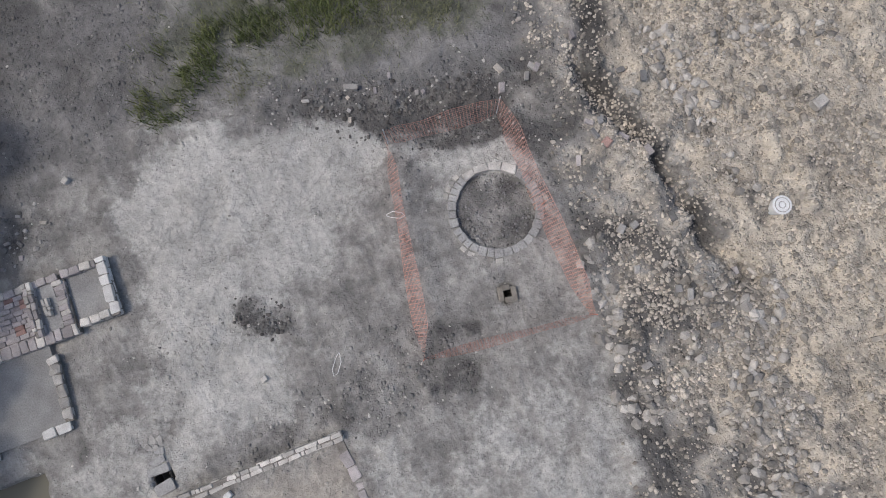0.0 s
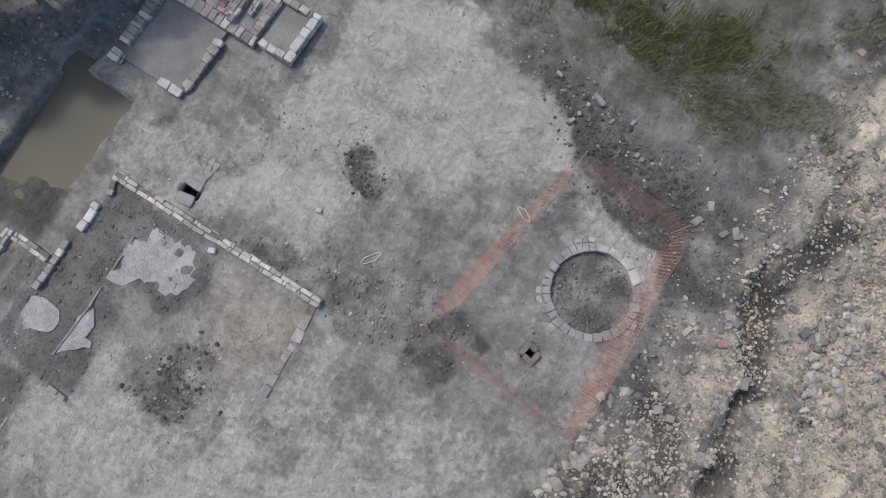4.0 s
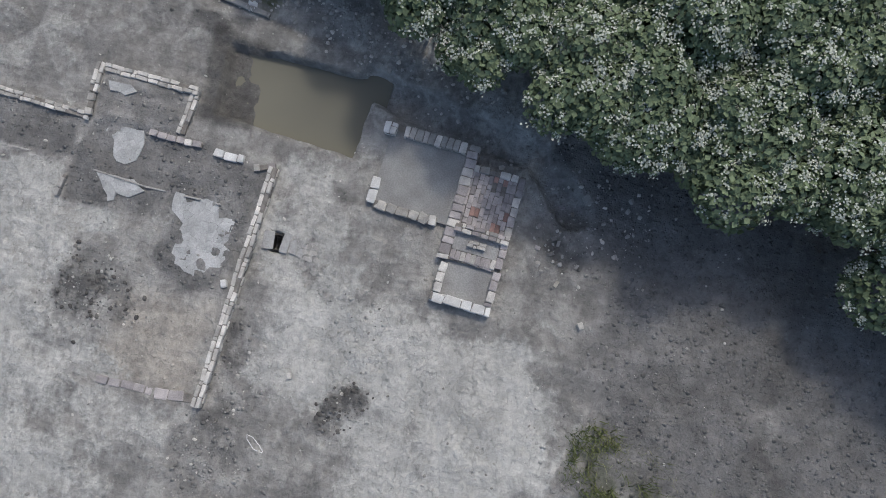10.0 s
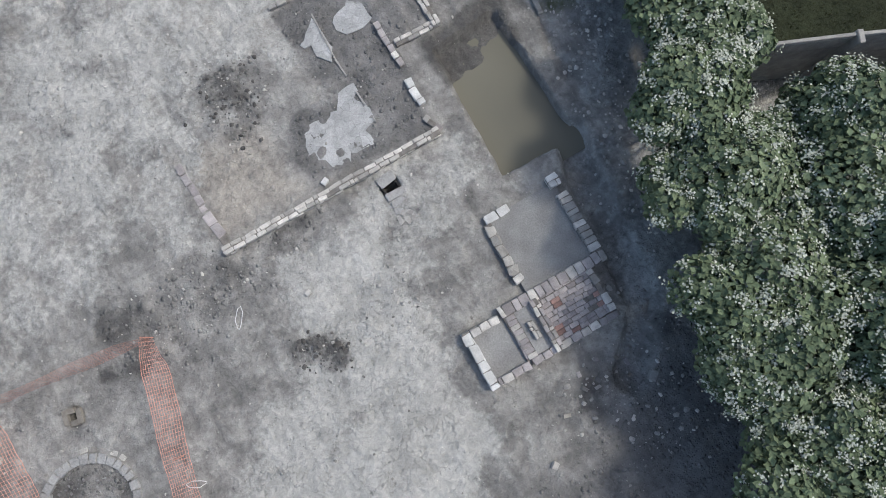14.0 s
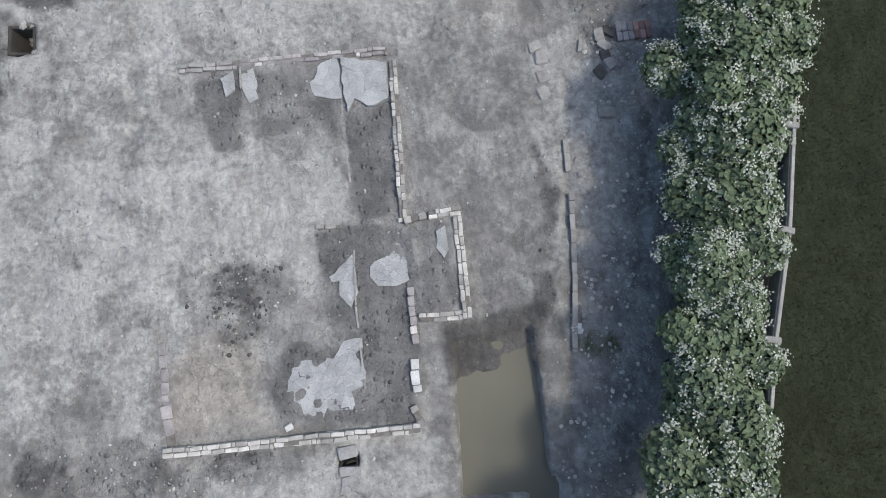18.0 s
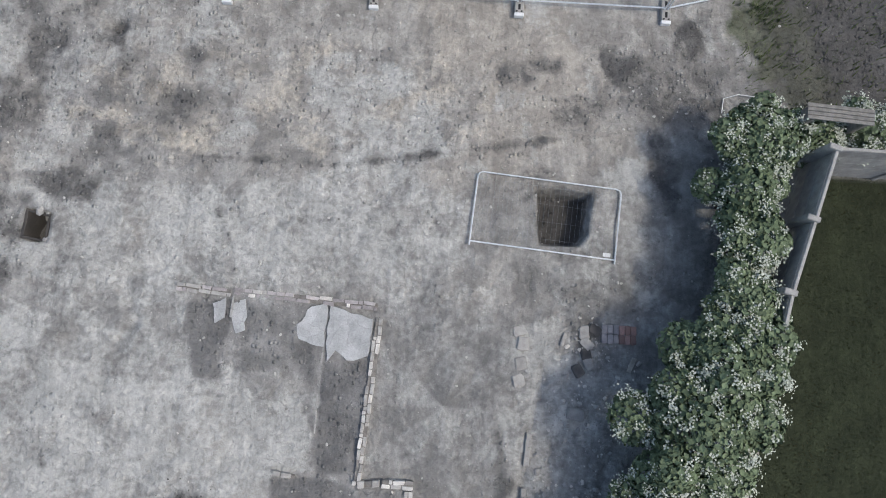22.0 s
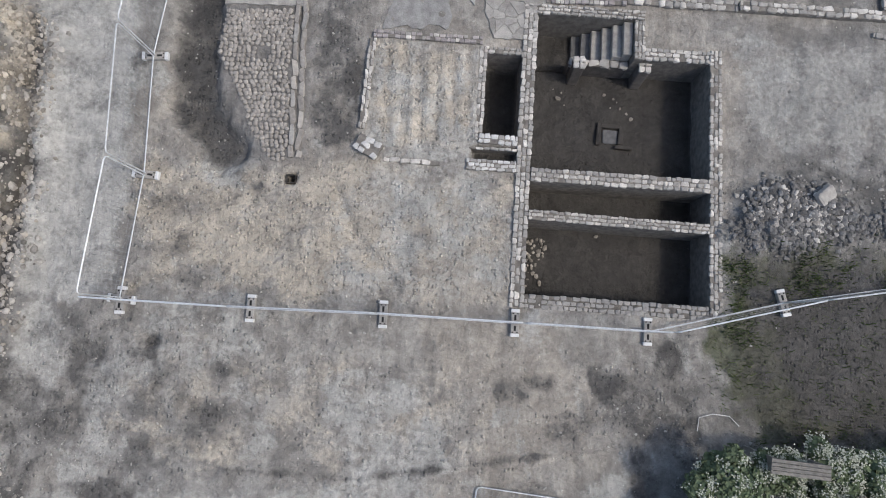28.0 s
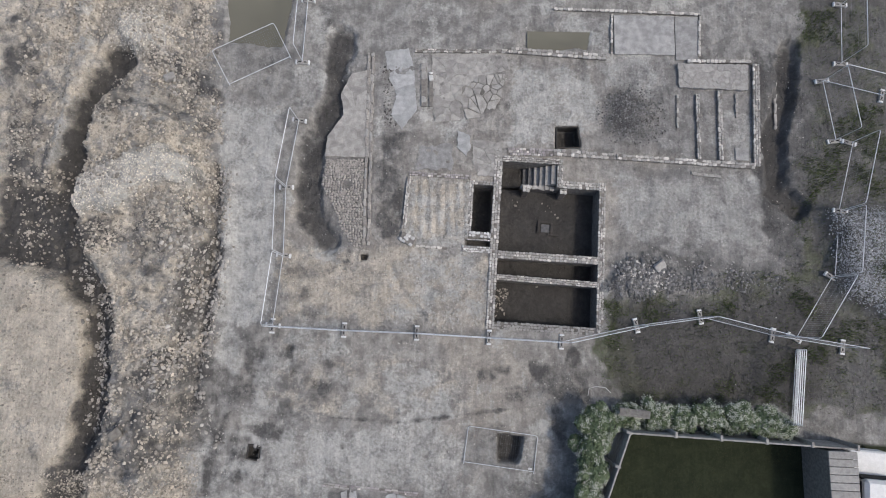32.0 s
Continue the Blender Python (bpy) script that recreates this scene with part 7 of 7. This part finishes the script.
p = sown(-23, -19, -11, 29, 9000, lambda x, y: spoil_weight(x, y) * (0.25 + 0.75 * step01(fbm(x, y, 1.1, 4, 149) * 6)), 154)
scatter("spoil_stones", "larger angular stones on the spoil heap", "rubble", p, sizes_for(len(p), 155, 0.08, 0.26, 2.8), M_RUBBLE, 156, tall=1.1)


def crumb_weight(x, y):
    w = area(x, y, SPOIL, 0.5, 0.6, 40) * (0.2 + 0.8 * step01(fbm(x, y, 0.9, 4, 207) * 6 + 0.2))
    return w * (1 - 0.7 * step01((-20.5 - x) / 1.0))


M_CREAM = material("cream_limestone", (0.70, 0.65, 0.56), (0.54, 0.50, 0.43), 4, 0.95, 0.3, vary=0.3)
M_CRUMB = material("spoil_crumbs", (0.51, 0.46, 0.385), (0.33, 0.30, 0.255), 3, 0.95, 0.0, vary=0.45)
p = sown(-22, -13, -12, 3, 62000, crumb_weight, 208)
scatter("spoil_crumbs", "fine crumbled tan stones and clods on the spoil", "rubble", p, sizes_for(len(p), 209, 0.025, 0.11, 2.0), M_CRUMB, 210, 0.15)


def mound_weight(x, y):
    w = area(x, y, SPOIL, 0.5, 0.6, 40) * (0.08 + 0.92 * step01(fbm(x, y, 1.2, 4, 211) * 6)) * (1 - 0.85 * hollow(x, y))
    return w * (1 - 0.95 * area(x, y, TERRACE, 0.3, 0.1, 55)) * (1 - 0.85 * tip_heap(x, y))


p = sown(-23, 1.5, -11, 29, 42000, mound_weight, 212)
scatter("mound_crumbs", "broken stones and clods covering the long mound", "rubble", p, sizes_for(len(p), 213, 0.05, 0.22, 2.2), M_CRUMB, 214, 0.1, tall=1.25)
p = sown(-19, 14.5, -12, 27, 36000, lambda x, y: np.clip(tip_heap(x, y) + blob(x, y, -16.5, 25.2, 1.7, 1.2), 0, 1) * 0.8, 215)
scatter("pale_chips", "pale limestone chips tipped in two bright heaps", "rubble", p, sizes_for(len(p), 216, 0.03, 0.12, 2.0), M_CREAM, 217, 0.2)
p = np.array([hut(u, v) for u, v in np.random.RandomState(218).uniform((1.8, 1.45), (3.15, 2.9), (420, 2))])
scatter("floor_grit", "grit and small stones on the hut's floor", "pebbles", p, sizes_for(len(p), 219, 0.01, 0.05, 3.0), M_DAMP, 220, 0.0)


def ridge_weight(x, y):
    w = band(x, y, [(-12.9, 15.5), (-12.9, 13.7), (-12.7, 12.0), (-12.8, 10.3), (-12.5, 8.8), (-13.4, 7.8)], 1.5, 0.5, 0.5, 157)
    for pts in ([(-16.8, -4.4), (-16.5, -3.6), (-16.1, -3.0), (-16.1, -2.1), (-15.3, -1.3), (-15.0, -0.5)], [(-12.9, -3.5), (-13.1, -3.1), (-14.4, -3.7)],
                [(-17.1, -10.1), (-17.2, -8.8), (-17.1, -7.4), (-17.3, -6.2)], [(-18.2, -9.5), (-19.6, -9.0), (-20.6, -8.4)], [(-13.6, -6.5), (-13.4, -5.2), (-13.0, -4.0)],
                [(-11.6, 17.5), (-11.9, 14.5), (-11.7, 11), (-12.4, 7), (-11.3, 4.5)], [(-15.5, 24.5), (-14.8, 23), (-14.4, 21.8)]):
        w = np.maximum(w, 0.75 * band(x, y, pts, 0.45, 0.25, 0.35, 168))
    w = np.maximum(w, band(x, y, [(-18.6, 12.5), (-17.6, 10.8), (-17.2, 8), (-17.4, 5)], 0.6, 0.3, 0.3, 158) * 0.8)
    w = np.maximum(w, blob(x, y, -17.3, 17.0, 1.3, 0.8) * 0.9)
    w = np.maximum(w, band(x, y, [(-15.8, -3.6), (-14.9, -1), (-14.2, 2)], 1.2, 0.4, 0.4, 159) * 0.6)
    return w


p = sown(-22, -11.5, -10, 26, 40000, ridge_weight, 160)
scatter("ridge_rubble", "ridge of grey broken stones along the spoil's foot", "rubble", p, sizes_for(len(p), 161, 0.05, 0.28, 2.4), M_STONES, 162, tall=1.2)


def trench_weight(x, y):
    w = area(x, y, [(-9.3, -12.4), (-13.6, -11.0), (-13.9, -9.4), (-13.3, -9.9), (-11.0, -10.3)], 0.3, 0.3, 163)
    w = np.maximum(w, area(x, y, SPOT, 0.2, 0.25, 143) * 0.8)
    w = np.maximum(w, blob(x, y, -5.6, -2.7, 1.0, 1.1, 0.5) * 0.5)
    w = np.maximum(w, blob(x, y, 8.9, 21.0, 1.6, 1.5, 0.2) * 0.9)
    w = np.maximum(w, area(x, y, [(-3.95, 23.5), (-3.4, 23.2), (-3.4, 21), (-3.1, 20.2), (-3.9, 20.3)], 0.15, 0.2, 164))
    return w


p = sown(-14.5, -13, 11, 24, 90000, trench_weight, 165)
scatter("dark_rubble", "dark earthy rubble in hollows of the dig", "rubble", p, sizes_for(len(p), 166, 0.03, 0.13, 2.5), M_DARKRUB, 167)


def thin_weight(x, y):
    w = 0.16 + 0.84 * open_patches(x, y)
    w = np.maximum(w, 0.8 * blob(x, y, -8.3, -5.9, 2.0, 0.9, 0.6, 106))
    w = np.maximum(w, 0.7 * area(x, y, [(-8.4, 13.9), (-5.3, 13.8), (-5.5, 10.2), (-8.6, 10.4)], 0.5, 0.6, 114))
    return w * (1 - area(x, y, SPOIL, 0.4, 0.4, 40)) * open_ground(x, y) * (1 - np.clip(soils(x, y)[0][:, 3], 0, 0.95))


p = sown(-14, -16, 18, 27, 52000, thin_weight, 169)
scatter("pebbles", "small pale pebbles and clods strewn on bare clay", "pebbles", p, sizes_for(len(p), 170, 0.014, 0.09, 3.2), M_CLOD, 171)
p = sown(-14, -16, 18, 27, 60000, lambda x, y: np.clip(thin_weight(x, y) - 0.28, 0, 1) * 0.7, 172)
scatter("dark_clods", "small dark clods strewn on bare clay", "clods", p, sizes_for(len(p), 173, 0.014, 0.07, 2.6), M_DAMP, 174)


def heap_weight(x, y):
    w = 1.6 * blob(x, y, 9.2, 12.9, 1.5, 0.9, 0.4) + 0.8 * band(x, y, [(9.8, 13.6), (12, 13.3), (14.5, 13.1)], 0.5, 0.3, 0.3, 175)
    w = np.maximum(w, np.maximum(0.75 * band(x, y, [(3.3, 1.0), (2.8, -2.2), (1.9, -5.5), (0.9, -8)], 1.5, 0.4, 0.4, 176), 0.4 * band(x, y, [(0.9, -8), (-0.8, -11.5), (-2.5, -13.5)], 1.5, 0.5, 0.5, 176)))
    w = np.maximum(w, 0.8 * blob(x, y, -3.1, -11.9, 0.5, 0.4, 0.5))
    return np.minimum(w, 1) * open_ground(x, y)


p = sown(-5, -14, 16, 15, 32000, heap_weight, 177)
scatter("grey_rubble", "grey rubble spilled beside the dig", "rubble", p, sizes_for(len(p), 178, 0.02, 0.15, 2.6), M_CONC, 179)
p = sown(-3, -14, 4.5, 2.5, 5200, lambda x, y: np.maximum(0.8 * band(x, y, [(3.3, 1.0), (2.7, -2.2), (1.9, -5.5), (0.9, -8)], 1.4, 0.4, 0.4, 222), 0.35 * band(x, y, [(0.9, -8), (-0.8, -11.5), (-2.5, -13.5)], 1.5, 0.5, 0.5, 223)) * open_ground(x, y), 224)
scatter("yard_stones", "pale stones strewn on dark earth by the hedge", "rubble", p, sizes_for(len(p), 225, 0.025, 0.13, 2.4), M_PALE, 226)
p = sown(7.5, 11.5, 12, 14.5, 2600, lambda x, y: np.minimum(1, blob(x, y, 9.9, 12.7, 0.8, 0.6, 0.4) + 0.6 * blob(x, y, 8.6, 13.0, 0.7, 0.6, 0.4)), 201)
scatter("pale_rubble", "pale broken stones on a heap by the fence", "rubble", p, sizes_for(len(p), 202, 0.03, 0.2, 2.5), M_PALE, 203)
p = sown(-9.8, 3.6, -9.2, 4.3, 26, lambda x, y: np.ones_like(x), 204)
scatter("pit_stones", "dark stones at the bottom of a square test pit", "rubble", p, sizes_for(len(p), 205, 0.1, 0.26, 1.0), M_CONC, 206, 0.1)
p = sown(7.0, 19.2, 10.8, 22.8, 5200, lambda x, y: blob(x, y, 8.9, 21.0, 1.5, 1.45, 0.12, 280), 283)
scatter("dark_heap", "round heap of dark earth and broken stone in the ruin", "rubble", p, sizes_for(len(p), 284, 0.03, 0.13, 2.2), M_DAMP, 285)
p = sown(6.8, 10.8, 16.5, 14.5, 15000, lambda x, y: np.maximum(area(x, y, [(7.4, 12.09), (8.56, 13.73), (9.8, 13.5), (11.27, 12.78), (13.0, 12.68), (12.96, 12.06), (10.49, 11.89), (8.25, 11.61)], 0.3, 0.4, 286), 0.5 * band(x, y, [(12.01, 12.79), (14.23, 12.58), (16.47, 12.67)], 0.6, 0.3, 0.4, 287)), 288)
scatter("spoil_bank", "bank of grey broken earth and stones by the fence", "rubble", p, sizes_for(len(p), 289, 0.03, 0.2, 2.8), M_DAMP, 290, tall=1.2)
p = sown(18.4, 10.5, 24, 17, 16000, lambda x, y: area(x, y, [(18.6, 16.1), (19.0, 12.1), (21.2, 10.9), (24, 11), (24, 16.5)], 0.3, 0.2, 66), 180)
scatter("gravel_heap", "heap of clean grey gravel", "gravel", p, sizes_for(len(p), 181, 0.05, 0.1, 1.5), M_GRAVEL, 182)
spill = [tuple(q) for q in np.random.RandomState(221).uniform((0.12, 0.2), (0.75, 1.75), (60, 2)) if q[0] < 0.3 + 0.4 * abs(q[1] - 0.3)]
p = np.array([cel(u, v) for u, v in spill + [(0.25, 0.5), (0.35, 0.9), (0.5, 0.6), (0.3, 1.2), (0.55, 1.1), (0.2, 0.3), (0.6, 0.4), (0.4, 1.5), (2.2, 1.9), (2.6, 6.2), (2.7, 6.1), (2.8, 5.9), (3.0, 5.75), (2.3, 6.3), (1.0, 6.3), (0.9, 6.1), (1.1, 5.9), (0.75, 6.4), (2.5, 5.9), (3.15, 5.6)]])
scatter("fallen_stones", "fallen pale stones on the dark cellar floor", "rubble", p, sizes_for(len(p), 183, 0.05, 0.17, 1.4), M_RUBBLE, 184, 0.1)


p = sown(-13.3, -9.1, -11.3, -7.2, 1300, lambda x, y: (np.hypot(x + 12.32, y + 8.17) < 0.84) * 0.8, 185)
scatter("well_fill", "dark earth and pale stone chips filling the well", "rubble", p, sizes_for(len(p), 186, 0.012, 0.075, 3.0), M_DAMP, 187)
bats = [stone_shape("loose_brick", 400 + k, 0.07, 0.08) for k in range(4)]
for k, me in enumerate(bats):
    me.materials.append((M_CONC, M_DAMP, M_RUBBLE, M_BRICK)[k])
rng = random.Random(401)
for k in range(60):
    if k < 38:
        x, y = rng.gauss(-14.9, 1.1), rng.uniform(-11, -2)
    elif k < 50:
        x, y = rng.uniform(-12.5, -9.5), -11.6 + rng.gauss(0, 0.35)
    else:
        x, y = rng.uniform(-3.6, -1.8), rng.uniform(-12.6, -11.6)
    k_size = 1.0 if k < 38 else 0.65
    size = (rng.uniform(0.14, 0.25) * k_size, rng.uniform(0.09, 0.13) * k_size, rng.uniform(0.06, 0.1) * k_size)
    ob = new("loose_brick", bats[k % 4])
    ob.matrix_basis = Matrix.LocRotScale((x, y, z_at(x, y) + size[2] * 0.3), Euler((rng.uniform(-0.2, 0.2), rng.uniform(-0.2, 0.2), rng.uniform(0, 6.3))), size)
    tagged(ob, "loose worn brick lying on broken ground", "brick", "loose bricks")


# ---- grass ----
M_VERGE = material("tall_weeds", (0.16, 0.175, 0.07), (0.095, 0.12, 0.045), 1.2, 0.8, 0.0, vary=0.4)


def blades(name, label, p, high, wide, mat, seed, lean=0.5):
    rng = np.random.RandomState(seed)
    n = len(p)
    z = lie(p[:, 0], p[:, 1])
    a = rng.rand(n) * 6.283
    d = np.stack([np.cos(a), np.sin(a)], -1)
    h = high * (0.5 + rng.rand(n))
    l = lean * h * (0.3 + rng.rand(n))
    w = wide * (0.6 + 0.8 * rng.rand(n))
    root = np.stack([p[:, 0], p[:, 1], z - 0.01], -1)
    side = np.stack([-d[:, 1] * w, d[:, 0] * w, 0 * w], -1)
    mid = root + np.stack([d[:, 0] * l * 0.35, d[:, 1] * l * 0.35, h * 0.6], -1)
    tip = root + np.stack([d[:, 0] * l, d[:, 1] * l, h], -1)
    verts = np.stack([root - side, root + side, mid + side * 0.7, mid - side * 0.7, tip], 1).reshape(-1, 3)
    b = (np.arange(n) * 5)[:, None]
    tris = np.concatenate([b + np.array([[0, 1, 2]]), b + np.array([[0, 2, 3]]), b + np.array([[3, 2, 4]])])
    return tagged(mesh_of(name, verts, tris, mat), label, "grass", kind="stuff")


def strip_weight(x, y):
    w = band(x, y, [(-6.9, -13.5), (-7.6, -14.0), (-8.6, -14.2), (-9.8, -14.2), (-11.4, -14.0), (-13.4, -14.6)], 1.0, 0.35, 0.5, 190)
    w = np.maximum(w * 0.8, 0.45 * blob(x, y, -15.2, -13.2, 0.5, 0.4))
    return w * step01(fbm(x, y, 0.8, 4, 189) * 5 + 0.5)


p = sown(-17, -18, -6, -11.5, 80000, strip_weight, 191)
blades("tall_grass", "strip of tall green weeds along the dig's edge", p, 0.2, 0.009, M_VERGE, 192, 0.8)


def verge_weight(x, y):
    s = soils(x, y)[0][:, 3]
    return np.clip(s * (0.1 + 1.3 * step01(fbm(x, y, 1.2, 4, 193) * 5 - 0.1)), 0, 1)


p = sown(-17, -19, -6, -11.5, 65000, lambda x, y: area(x, y, VERGE, 0.4, 0.5, 188) * (0.1 + 0.9 * step01(fbm(x, y, 1.1, 4, 187) * 5)), 194)
blades("rough_grass", "rough dry grass and weeds beside the dig", p, 0.13, 0.006, M_DRY, 195, 1.0)
p = sown(6.5, 5.6, 22, 27, 130000, verge_weight, 196)
blades("meadow_grass", "patchy green grass beside the temporary fence", p, 0.14, 0.012, M_GRASS, 197, 0.7)
p = sown(3, -14, 20, 5.4, 60000, lambda x, y: area(x, y, GARDEN, 0.05, 0.0) * 0.9, 198)
blades("lawn_grass", "short mown garden lawn", p, 0.045, 0.012, M_LAWN, 199, 0.9)
